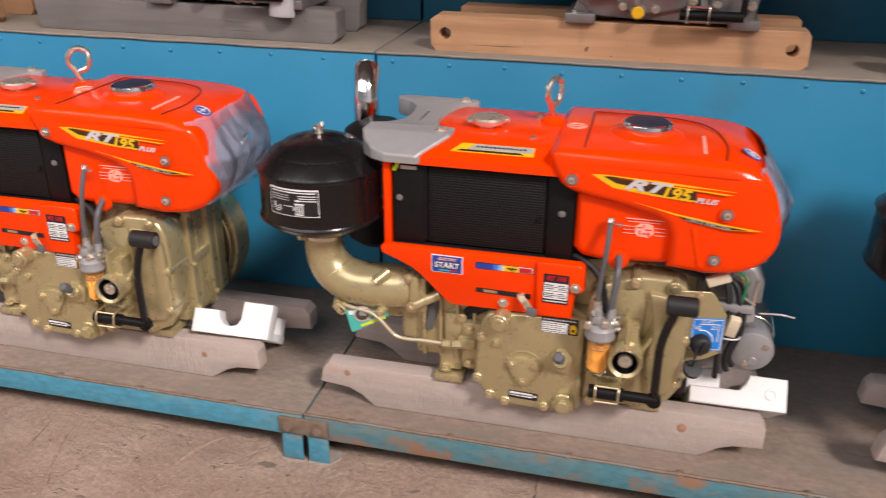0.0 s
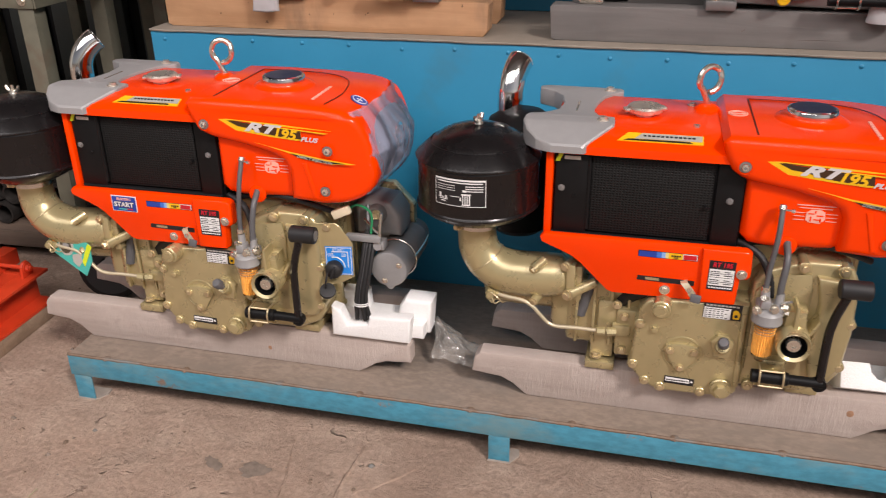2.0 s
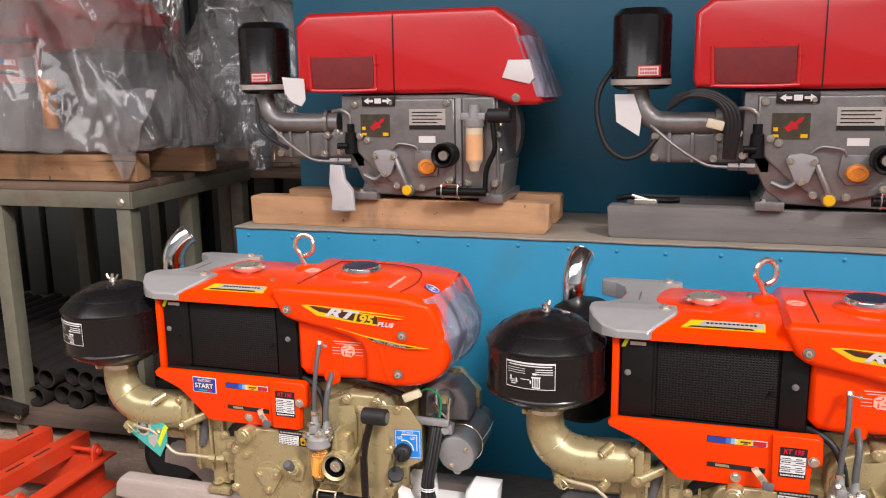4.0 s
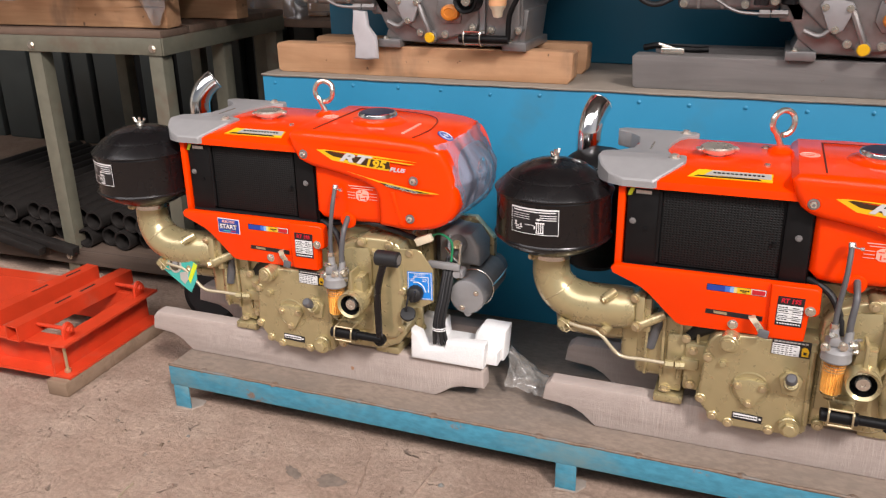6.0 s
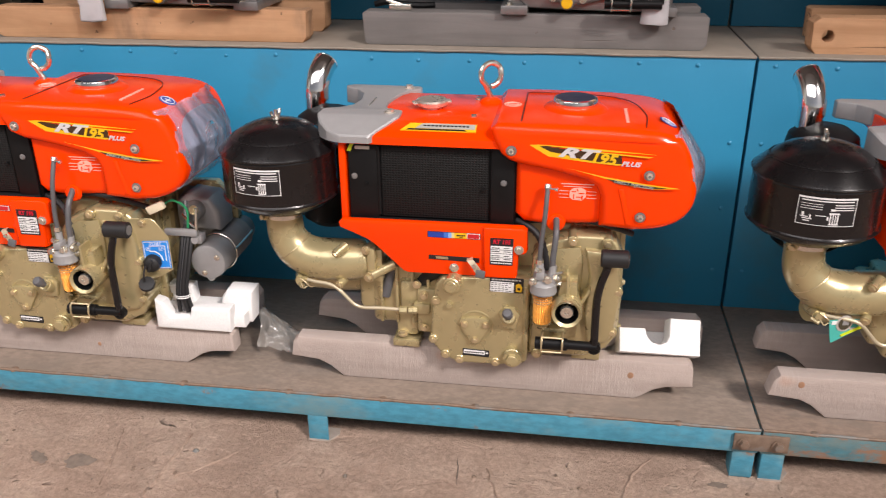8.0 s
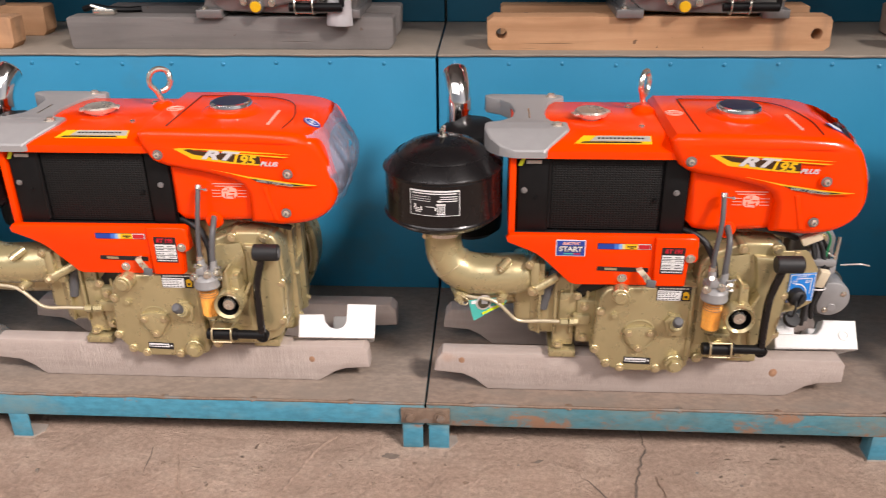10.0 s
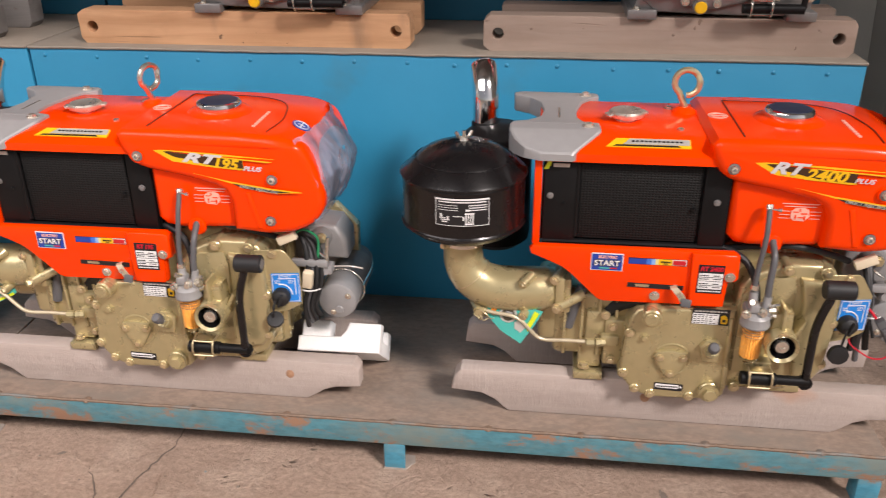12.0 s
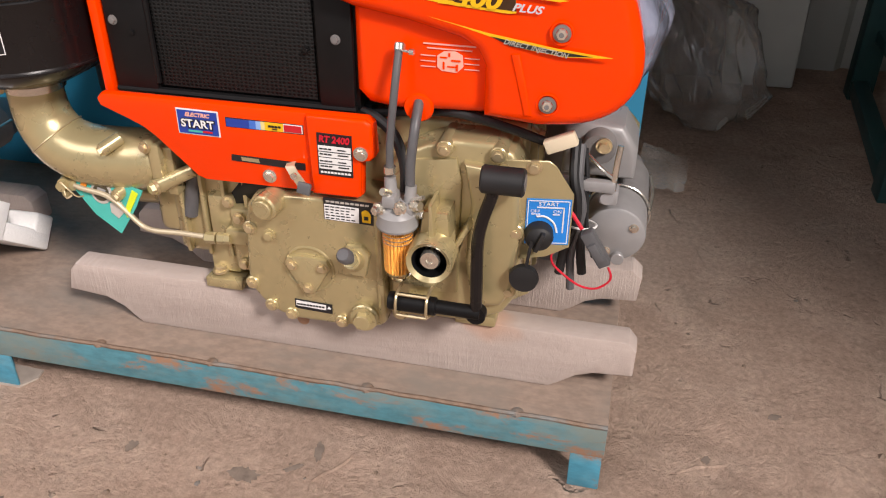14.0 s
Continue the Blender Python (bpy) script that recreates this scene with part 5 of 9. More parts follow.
    bar(0, 1, 0.5295, 0.5325), bar(0, 1, 0.486, 0.4870), bar(0, 0.012, 0.486, 0.5325), bar(0.988, 1, 0.486, 0.5325)
    bar(0.06, 0.94, 0.5255, 0.5275)
    for k in range(3):
        bar(0.62, 0.95, 0.5205 - 0.004 * k, 0.5220 - 0.004 * k)
        bar(0.05, 0.42, 0.5205 - 0.004 * k, 0.5214 - 0.004 * k)
    for u0, u1, za, zb in ((0.07, 0.20, 0.4985, 0.5000), (0.10, 0.27, 0.4955, 0.4970), (0.12, 0.23, 0.4920, 0.4938), (0.09, 0.13, 0.5005, 0.5065), (0.32, 0.50, 0.5020, 0.5032), (0.22, 0.25, 0.4975, 0.5030),
                           (0.56, 0.580, 0.490, 0.506), (0.605, 0.622, 0.490, 0.506), (0.645, 0.662, 0.490, 0.506), (0.685, 0.705, 0.490, 0.506), (0.54, 0.72, 0.506, 0.5085), (0.55, 0.71, 0.4885, 0.4905), (0.51, 0.54, 0.496, 0.502), (0.56, 0.64, 0.5115, 0.5150)):
        bar(u0, u1, za, zb)
    part("label_print", bm, M_WHITE, lab)
    # inlet elbow
    bm = bmesh.new()
    tube(bm, [(-0.424, 0.046, 0.466), (-0.425, 0.045, 0.435), (-0.420, 0.044, 0.404), (-0.402, 0.043, 0.379), (-0.372, 0.043, 0.365), (-0.335, 0.044, 0.362), (-0.296, 0.047, 0.363), (-0.270, 0.050, 0.366), (-0.258, 0.052, 0.368)], 0.035, 28, 8, radii=[0.034, 0.034, 0.0355, 0.0375, 0.0395, 0.0405, 0.0400, 0.0365, 0.0270])
    box(bm, -0.262, -0.246, 0.012, 0.100, 0.336, 0.402, 0.004, m=None)
    box(bm, -0.249, -0.235, 0.022, 0.100, 0.330, 0.396, 0.003)
    elbow = part("inlet_elbow", bm, M_GOLD, e, "olive-gold cast inlet elbow")
    bm = bmesh.new()
    lathe(bm, [(0.0345, 0), (0.0365, 0.001), (0.0365, 0.010), (0.0345, 0.011)], pose(-0.424, 0.046, 0.4480), 28)
    part("clamp_band", bm, M_ZINC, elbow, "plated clamp band")
    hexbolt(elbow, (-0.452, 0.018, 0.454), (-0.5, -1, 0), 0.0055, 0.010, M_BRASSY)
    bm = bmesh.new()
    ring(bm, (-0.408, 0.0435, 0.386), (0.62, 0, -0.78), 0.0374, 0.0010, 28, 5)
    part("casting_seam", bm, M_BRASSY, elbow)
    for p, q in (((-0.318, 0.004, 0.392), (-0.302, 0.024, 0.402)), ((-0.264, 0.012, 0.398), (-0.250, 0.05, 0.398)), ((-0.316, 0.010, 0.326), (-0.300, 0.05, 0.338))):
        bm = bmesh.new()
        cyl(bm, q, p, 0.0085, n=14, bev=0.001)
        part("bolt_boss", bm, M_GOLD, elbow)
        hexbolt(elbow, p, Vector(p) - Vector(q), r=0.0060, h=0.005, mat=M_BRASSY)

    # crankcase and cylinder
    bm = bmesh.new()
    box(bm, -0.125, 0.198, 0.058, 0.232, 0.212, 0.456, 0.010, 3)
    box(bm, -0.262, -0.115, 0.045, 0.205, 0.232, 0.362, 0.012, 3)
    box(bm, -0.29, -0.245, 0.05, 0.195, 0.255, 0.350, 0.012, 3)
    case = part("crankcase", bm, M_GOLD, e, "olive-gold painted cast crankcase")
    for k in range(4):
        bm = bmesh.new()
        box(bm, -0.245 + 0.030 * k, -0.239 + 0.030 * k, 0.036, 0.21, 0.238, 0.358, 0.002)
        part("casting_rib", bm, M_GOLD, case)
    bm = bmesh.new()
    box(bm, -0.172, -0.132, 0.028, 0.06, 0.225, 0.318, 0.005)
    box(bm, -0.205, -0.168, 0.034, 0.06, 0.262, 0.330, 0.006)
    box(bm, -0.178, -0.146, 0.020, 0.06, 0.268, 0.290, 0.004)
    part("pump_block", bm, M_GOLD, case)
    for p in ((-0.158, 0.026, 0.306), (-0.172, 0.030, 0.326), (-0.158, 0.026, 0.238)):
        hexbolt(case, p, r=0.006, h=0.007, mat=M_BRASSY)
    bm = bmesh.new()
    poly(bm, [(-0.110, 0.361), (0.040, 0.366), (0.040, 0.196), (0.034, 0.189), (0.018, 0.184), (-0.020, 0.181), (-0.084, 0.1805), (-0.104, 0.186), (-0.124, 0.200), (-0.138, 0.218), (-0.1425, 0.232), (-0.137, 0.318), (-0.132, 0.342), (-0.122, 0.356)], 0.0, 0.066, "y", 0.006, 3)
    cover = part("gear_cover", bm, M_GOLD, case, "olive-gold rounded gear cover")
    bm = bmesh.new()
    poly(bm, [(0.040, 0.362), (0.042, 0.405), (0.058, 0.426), (0.088, 0.440), (0.118, 0.450), (0.165, 0.450), (0.188, 0.440), (0.200, 0.415), (0.204, 0.330), (0.198, 0.250), (0.184, 0.226), (0.142, 0.206), (0.040, 0.204)], 0.012, 0.075, "y", 0.007, 3)
    poly(bm, [(0.134, 0.428), (0.182, 0.424), (0.196, 0.400), (0.200, 0.33), (0.194, 0.262), (0.182, 0.244), (0.148, 0.238), (0.138, 0.30), (0.143, 0.38)], 0.000, 0.02, "y", 0.007, 3)
    poly(bm, [(0.062, 0.412), (0.080, 0.424), (0.126, 0.430), (0.132, 0.40), (0.128, 0.250), (0.046, 0.240), (0.046, 0.39)], 0.007, 0.02, "y", 0.004, 2)
    cover2 = part("timing_cover", bm, M_GOLD, case, "olive-gold side cover")
    bm = bmesh.new()
    for yy in (0.078, 0.150):
        poly(bm, [(0.03, 0.456), (0.186, 0.456), (0.207, 0.438), (0.208, 0.215), (0.190, 0.203), (0.03, 0.205)], yy, yy + 0.013, "y", 0.003, 2)
    for yy in (0.115, 0.19):
        box(bm, 0.10, 0.2015, yy, yy + 0.010, 0.22, 0.4605, 0.003)
    box(bm, 0.19, 0.2055, 0.085, 0.158, 0.325, 0.345, 0.003)
    part("case_flange", bm, M_GOLD, case)
    for p in ((0.208, 0.084, 0.435), (0.208, 0.084, 0.33), (0.208, 0.084, 0.235), (0.208, 0.156, 0.435), (0.208, 0.156, 0.235)):
        hexbolt(case, p, (1, 0, 0), 0.0055, 0.005, M_GOLD)
    # rim bolts with bosses
    rim = [(-0.131, 0.311), (-0.137, 0.229), (-0.114, 0.198), (-0.087, 0.189), (-0.019, 0.188)]
    for bx, bz in rim:
        bm = bmesh.new()
        cyl(bm, (bx, 0.05, bz), (bx, -0.002, bz), 0.0092, n=16, bev=0.0012)
        part("bolt_boss", bm, M_GOLD, cover)
        hexbolt(cover, (bx, -0.002, bz), r=0.0054, h=0.0045, mat=M_BRASSY)
    for bx, bz in ((0.057, 0.210), (0.112, 0.441), (0.172, 0.440), (0.195, 0.347), (0.191, 0.266)):
        bm = bmesh.new()
        cyl(bm, (bx, 0.07, bz), (bx, 0.004, bz), 0.0100, n=16, bev=0.0012)
        part("bolt_boss", bm, M_GOLD, cover2)
        hexbolt(cover2, (bx, 0.004, bz), r=0.0054, h=0.0045, mat=M_BRASSY)
    hexbolt(cover, (-0.106, 0.0, 0.304), r=0.0060, h=0.007, mat=M_GOLD)
    # oil filler boss
    bm = bmesh.new()
    cyl(bm, (-0.092, 0.05, 0.352), (-0.100, -0.022, 0.352), 0.0165, n=22, bev=0.002)
    cyl(bm, (-0.100, -0.022, 0.352), (-0.1005, -0.026, 0.352), 0.012, n=18, bev=0.001)
    part("filler_boss", bm, M_GOLD, cover)
    # three-screw cap
    bm = bmesh.new()
    poly(bm, [(-0.088, 0.270), (-0.084, 0.279), (-0.060, 0.283), (-0.032, 0.280), (-0.027, 0.270), (-0.049, 0.231), (-0.058, 0.226), (-0.067, 0.231)], -0.007, 0.003, "y", 0.003, 2)
    trio = part("pump_cap", bm, M_GOLD, cover)
    for p in ((-0.077, 0.269), (-0.038, 0.270), (-0.058, 0.237)):
        hexbolt(trio, (p[0], -0.007, p[1]), r=0.0052, h=0.005, mat=M_BRASSY)
    # dipstick plug
    bm = bmesh.new()
    poly(bm, [(-0.014, 0.296), (-0.004, 0.308), (0.014, 0.308), (0.024, 0.296), (0.018, 0.266), (-0.006, 0.266)], -0.009, 0.003, "y", 0.003, 2)
    cyl(bm, (0.006, -0.004, 0.286), (0.005, -0.020, 0.296), 0.013, 0.0115, n=18, bev=0.001)
    cyl(bm, (0.005, -0.020, 0.296), (0.005, -0.024, 0.299), 0.0095, n=6)
    dip = part("dipstick_boss", bm, M_GOLD, cover)
    bm = bmesh.new()
    lathe(bm, [(0, 0), (0.006, 0.0), (0.0065, 0.010), (0.0095, 0.013), (0.0095, 0.022), (0.007, 0.026), (0, 0.027)], along((0.005, -0.022, 0.298), (0.003, -0.040, 0.316))[0], 18)
    part("dipstick_knob", bm, M_HOSE, dip, "grey plastic knob")
    # drain plug
    bm = bmesh.new()
    cyl(bm, (0.013, 0.03, 0.203), (0.013, -0.007, 0.203), 0.0185, n=22, bev=0.002)
    part("drain_boss", bm, M_GOLD, cover)
    hexbolt(cover, (0.013, -0.007, 0.203), r=0.0125, h=0.011, mat=M_GOLD)
    bm = bmesh.new()
    ring(bm, (-0.057, 0.001, 0.262), (0, 1, 0), 0.031, 0.0026, 28, 8)
    tube(bm, [(0.034, 0.001, 0.35), (0.034, 0.0, 0.30), (0.036, 0.001, 0.21)], 0.005, 8, 3)
    part("cast_relief", bm, M_GOLD, cover)
    plate("stamp_label", cover, -0.081, -0.031, 0.1985, 0.2125, -0.0012, M_INK, tilt=2, label="small black and white label")
    plate("label_print", cover, -0.079, -0.039, 0.2035, 0.2110, -0.0020, M_WHITE, tilt=2)
    bm = bmesh.new()
    for k in range(9):
        box(bm, -0.0775 + 0.0042 * k, -0.0745 + 0.0042 * k, -0.0027, -0.0019, 0.2060, 0.2082)
    part("label_print", bm, M_INK, cover)
    bm = bmesh.new()
    poly(bm, [(-0.0375, 0.2050), (-0.0325, 0.2050), (-0.0350, 0.2095)], -0.0020, -0.0010)
    part("label_sign", bm, M_WHITE, cover)
    # oil notice under the orange panel
    plate("oil_notice", cover, -0.032, 0.029, 0.3365, 0.3660, -0.0012, M_INK, tilt=1, label="white oil notice with black head")
    plate("notice_field", cover, -0.031, 0.0115, 0.3375, 0.3575, -0.0020, M_WHITE, tilt=1)
    bm = bmesh.new()
    poly(bm, [(0.0155, 0.3395), (0.0255, 0.3390), (0.0265, 0.3490), (0.0235, 0.3545), (0.0195, 0.3560), (0.0150, 0.3530)], -0.0020, -0.0010)
    part("notice_drum", bm, M_YELLOW, cover)
    bm = bmesh.new()
    box(bm, 0.0180, 0.0230, -0.0027, -0.0018, 0.3430, 0.3475)
    for k in range(5):
        for j in range(6 - (k % 2)):
            box(bm, -0.0295 + 0.0064 * j, -0.0245 + 0.0064 * j - 0.0008 * (k % 3), -0.0027, -0.0019, 0.3548 - 0.0038 * k, 0.3559 - 0.0038 * k)
    part("notice_print", bm, M_INK, cover)
    bm = bmesh.new()
    for j in range(9):
        box(bm, -0.0285 + 0.0060 * j, -0.0240 + 0.0060 * j, -0.0020, -0.0010, 0.3607, 0.3630)
    part("notice_heading", bm, M_LABELGREY, cover)
    # PTO sleeve
    bm = bmesh.new()
    lathe(bm, [(0.0205, 0.004), (0.0255, 0.0), (0.027, 0.003), (0.027, 0.075)], pose(0.1075, -0.052, 0.3265, -90), 30)
    poly(bm, [(0.088, 0.335), (0.127, 0.335), (0.124, 0.378), (0.094, 0.378)], -0.026, 0.02, "y", 0.006, 2)
    poly(bm, [(0.104, 0.345), (0.112, 0.345), (0.108, 0.392), (0.104, 0.392)], -0.038, 0.0, "y", 0.003, 2)
    poly(bm, [(0.122, 0.322), (0.130, 0.322), (0.148, 0.358), (0.144, 0.364)], -0.022, 0.014, "y", 0.003, 2)
    sleeve = part("shaft_sleeve", bm, M_GOLD, cover2)
    # inside of the sleeve coloured black for the shade in it
    bm = bmesh.new()
    lathe(bm, [(0.0208, 0.0045), (0.0200, 0.03), (0, 0.03)], pose(0.1075, -0.052, 0.3265, -90), 30)
    part("sleeve_bore", bm, M_SATIN, sleeve)
    bm = bmesh.new()
    lathe(bm, [(0, 0.0), (0.003, 0.0), (0.004, -0.002), (0.0105, -0.002), (0.0118, 0.0), (0.0118, 0.02)], pose(0.1075, -0.044, 0.3265, -90), 24)
    part("shaft_end", bm, M_ZINC, sleeve, "bare steel shaft end")
    # feet on the bearers
    for fx, fz in ((-0.195, 0.272), (0.148, 0.243)):
        bm = bmesh.new()
        box(bm, fx - 0.026, fx + 0.026, 0.028, 0.243, SEAT, 0.206, 0.002)
        box(bm, fx - 0.0195, fx + 0.0215, 0.0405, 0.20, 0.211, fz, 0.004)
        foot = part("mounting_foot", bm, M_GOLD, case)
        hexbolt(foot, (fx - 0.008, 0.040, 0.212), (0, 0, 1), 0.008, 0.007, M_BRASSY)
    # flywheel at the back
    bm = bmesh.new()
    lathe(bm, [(0, 0.0), (0.05, 0.0), (0.06, 0.012), (0.118, 0.016), (0.132, 0.004), (0.152, 0.002), (0.156, 0.006), (0.156, 0.060), (0.150, 0.066), (0, 0.066)], pose(0.060, 0.240, 0.302, -90), 56)
    part("flywheel", bm, M_GOLD, e, "olive-gold flywheel")
    bm = bmesh.new()
    ring(bm, (0.060, 0.238, 0.302), (0, 1, 0), 0.142, 0.0018, 48, 5)
    part("flywheel_groove", bm, M_BRASSY, e)

    # lower orange panel
    bm = bmesh.new()
    poly(bm, [(-0.306, 0.4470), (-0.309, 0.4560), (-0.303, 0.4625), (-0.292, 0.4632), (0.024, 0.4642), (0.032, 0.459), (0.034, 0.421), (0.030, 0.415), (0.018, 0.412), (0.016, 0.3680), (0.012, 0.3655), (-0.182, 0.3640), (-0.192, 0.3675), (-0.240, 0.414), (-0.254, 0.4245), (-0.272, 0.4330)], 0.003, 0.018, "y", 0.003, 2)
    pan = part("lower_panel", bm, M_ORANGE, e, "glossy orange side panel")
    bm = bmesh.new()
    poly(bm, [(-0.045, 0.4637), (0.024, 0.4638), (0.031, 0.458), (0.033, 0.421), (0.029, 0.4155), (0.0172, 0.4125), (0.0152, 0.3685), (0.011, 0.3665), (-0.043, 0.366)], -0.004, 0.006, "y", 0.004, 3)
    part("raised_pad", bm, M_ORANGE, pan)
    bm = bmesh.new()
    poly(bm, [(-0.144, 0.3950), (-0.143, 0.4025), (-0.052, 0.4010), (-0.052, 0.3925)], 0.0016, 0.005)
    slot = part("lever_slot", bm, M_INK, pan, "dark lever slot")
    bm = bmesh.new()
    poly(bm, [(-0.130, 0.3965), (-0.108, 0.3960), (-0.109, 0.4005), (-0.131, 0.4010)], 0.0010, 0.003)
    part("slot_scale", bm, M_BRASSY, slot)
    bm = bmesh.new()
    loops = []
    for x, y, z in ((-0.0690, 0.004, 0.4015), (-0.0680, -0.006, 0.4000), (-0.0615, -0.012, 0.3945), (-0.0555, -0.013, 0.3870), (-0.0520, -0.013, 0.3800)):
        loops.append([bm.verts.new((x + dx, y + dy, z + 0.25 * dx)) for dx, dy in ((-0.0055, 0), (0.0055, 0), (0.0055, 0.002), (-0.0055, 0.002))])
    for a, b in zip(loops, loops[1:]):
        for k in range(4):
            bm.faces.new((a[k], a[(k + 1) % 4], b[(k + 1) % 4], b[k]))
    bm.faces.new(loops[0]), bm.faces.new(loops[-1][::-1])
    lever = part("throttle_lever", bm, M_PIPE, e, "bent steel lever with grey tip")
    bm = bmesh.new()
    box(bm, -0.0085, 0.0085, -0.0025, 0.0025, -0.0075, 0.0065, 0.0018, m=pose(-0.0480, -0.0155, 0.3790, -18, 6, -8))
    part("lever_tip", bm, M_HOSE, lever)
    bm = bmesh.new()
    cyl(bm, (-0.0595, -0.012, 0.3920), (-0.0595, -0.0165, 0.3925), 0.0042, n=10)
    part("lever_rivet", bm, M_ZINC, lever)
    hexbolt(pan, (-0.0975, 0.003, 0.3800), r=0.0064, h=0.006)
    hexbolt(pan, (0.0185, -0.004, 0.4245), r=0.0064, h=0.006)
    sx = 0.013 if at == "d" else 0.0
    if electric:
        plate("start_sticker", pan, sx - 0.2195, sx - 0.1670, 0.4230, 0.4545, 0.0018, M_WHITE, tilt=0.5, label="blue and white starting sticker")
        plate("sticker_field", pan, sx - 0.2180, sx - 0.1685, 0.4245, 0.4530, 0.0010, M_NAVY, tilt=0.5)
        lettering("START", 0.0135, (sx - 0.1932, 0.0002, 0.4370), M_INK, pan, 0.0, 0.5, 1.05, 0.0014)
        lettering("START", 0.0135, (sx - 0.1932, -0.0003, 0.4373), M_WHITE, pan, 0.0, 0.5, 1.05, 0.0003)
        lettering("ELECTRIC", 0.0066, (sx - 0.1930, 0.0004, 0.4483), M_PINKISH, pan, 0.3, 0.5, 1.05, 0.0003)
        plate("sticker_bar", pan, sx - 0.2060, sx - 0.1880, 0.4270, 0.4292, 0.0003, M_TEALCARD, tilt=0.5)
        plate("sticker_bar", pan, sx - 0.1880, sx - 0.1760, 0.4270, 0.4292, 0.0003, M_REDINK, tilt=0.5)
    plate("bar_ground", pan, -0.1455, -0.0505, 0.4372, 0.4488, 0.0024, M_INK, tilt=0.3)
    for u0, u1, mt in ((-0.1445, -0.116, M_NAVY), (-0.116, -0.108, M_MIDBLUE), (-0.108, -0.102, M_PALEBLUE), (-0.102, -0.097, M_PALEYELLOW), (-0.097, -0.0745, M_YELLOW), (-0.0745, -0.0515, M_WHITE)):
        plate("colour_bar", pan, u0, u1, 0.4380, 0.4480, 0.0018, mt, tilt=0.3)
    plate("colour_bar", pan, -0.0733, -0.0527, 0.4390, 0.4470, 0.0010, M_REDINK, tilt=0.3)
    bm = bmesh.new()
    for k in range(4):
        box(bm, -0.0925 + 0.0040 * k, -0.0895 + 0.0040 * k, 0.0008, 0.0020, 0.4425, 0.4448)
    box(bm, -0.088, -0.082, 0.0008, 0.0020, 0.4400, 0.4410)
    part("bar_writing", bm, M_INK, pan)
    plate("model_label", pan, -0.0325, 0.0085, 0.3935, 0.4450, -0.0052, M_INK, tilt=0.5, label="black red and white model label")
    lettering("RT " + number, 0.0112, (-0.0120, -0.0062, 0.4383), M_WIRE_RED, pan, 0.15, 0.5, 0.92, 0.0004)
    for zc in (0.4235, 0.4085):
        plate("label_field", pan, -0.0312, 0.0072, zc - 0.0068, zc + 0.0068, -0.0060, M_WHITE, tilt=0.5)
    bm = bmesh.new()
    for zc in (0.4235, 0.4085):
        box(bm, -0.031, 0.007, -0.0067, -0.0058, zc - 0.0003, zc + 0.0003)
        for k in range(2):
            for j in range(3):
                box(bm, -0.0295 + 0.0050 * j, -0.0255 + 0.0050 * j, -0.0067, -0.0058, zc + 0.0026 - 0.0064 * k, zc + 0.0040 - 0.0064 * k)
            box(bm, -0.008, 0.0015 + 0.003 * k, -0.0067, -0.0058, zc + 0.0026 - 0.0064 * k, zc + 0.0038 - 0.0064 * k)
    part("label_print", bm, M_INK, pan)
    bm = bmesh.new()
    for k in range(9):
        box(bm, -0.0300 + 0.0041 * k, -0.0270 + 0.0041 * k, -0.0062, -0.0050, 0.3965, 0.3985)
    part("label_footing", bm, M_WHITE, pan)

    # fuel filter
    bm = bmesh.new()
    lathe(bm, [(0.019, 0.0), (0.0235, 0.001), (0.0245, 0.004), (0.0235, 0.007), (0.0225, 0.018), (0.018, 0.023), (0.010, 0.028), (0, 0.029)], pose(0.0645, -0.022, 0.353), 28)
    cyl(bm, (0.058, -0.020, 0.376), (0.056, -0.018, 0.412), 0.0085, 0.0065, 16)
    cyl(bm, (0.078, -0.020, 0.376), (0.080, -0.017, 0.404), 0.0075, 0.0062, 14)
    box(bm, 0.046, 0.086, -0.032, 0.0, 0.371, 0.386, 0.004)
    box(bm, 0.050, 0.066, -0.036, -0.01, 0.380, 0.396, 0.004)
    ff = part("filter_head", bm, M_STARTER, e, "grey cast filter head")
    for p, d in (((0.047, -0.032, 0.378), (-0.5, -1, 0)), ((0.071, -0.032, 0.382), (0, -1, 0.1)), ((0.086, -0.026, 0.384), (1, -0.6, 0.3)), ((0.088, -0.020, 0.372), (1, -0.4, 0))):
        hexbolt(ff, p, d, 0.0058, 0.009, M_ZINC)
    bm = bmesh.new()
    cyl(bm, (0.083, -0.024, 0.389), (0.097, -0.030, 0.397), 0.0028, n=8)
    cyl(bm, (0.058, -0.028, 0.396), (0.052, -0.036, 0.402), 0.0045, n=10)
    part("bleed_screw", bm, M_ZINC, ff)
    bm = bmesh.new()
    lathe(bm, [(0.0172, 0.0), (0.0168, -0.054), (0.0158, -0.062), (0.011, -0.066), (0.009, -0.072), (0, -0.073)], pose(0.0645, -0.022, 0.354), 26)
    bowl = part("filter_bowl", bm, M_GLASS, ff, "clear filter bowl")
    bowl.visible_shadow = False
    bm = bmesh.new()
    n = 44
    rr = [0.0142 if i % 2 else 0.0120 for i in range(n)]
    lo = [bm.verts.new((0.0645 + rr[i] * math.cos(2 * math.pi * i / n), -0.022 + rr[i] * math.sin(2 * math.pi * i / n), 0.294)) for i in range(n)]
    hi = [bm.verts.new((v.co.x, v.co.y, 0.351)) for v in lo]
    for i in range(n):
        bm.faces.new((lo[i], lo[(i + 1) % n], hi[(i + 1) % n], hi[i]))
    bm.faces.new(lo[::-1]), bm.faces.new(hi)
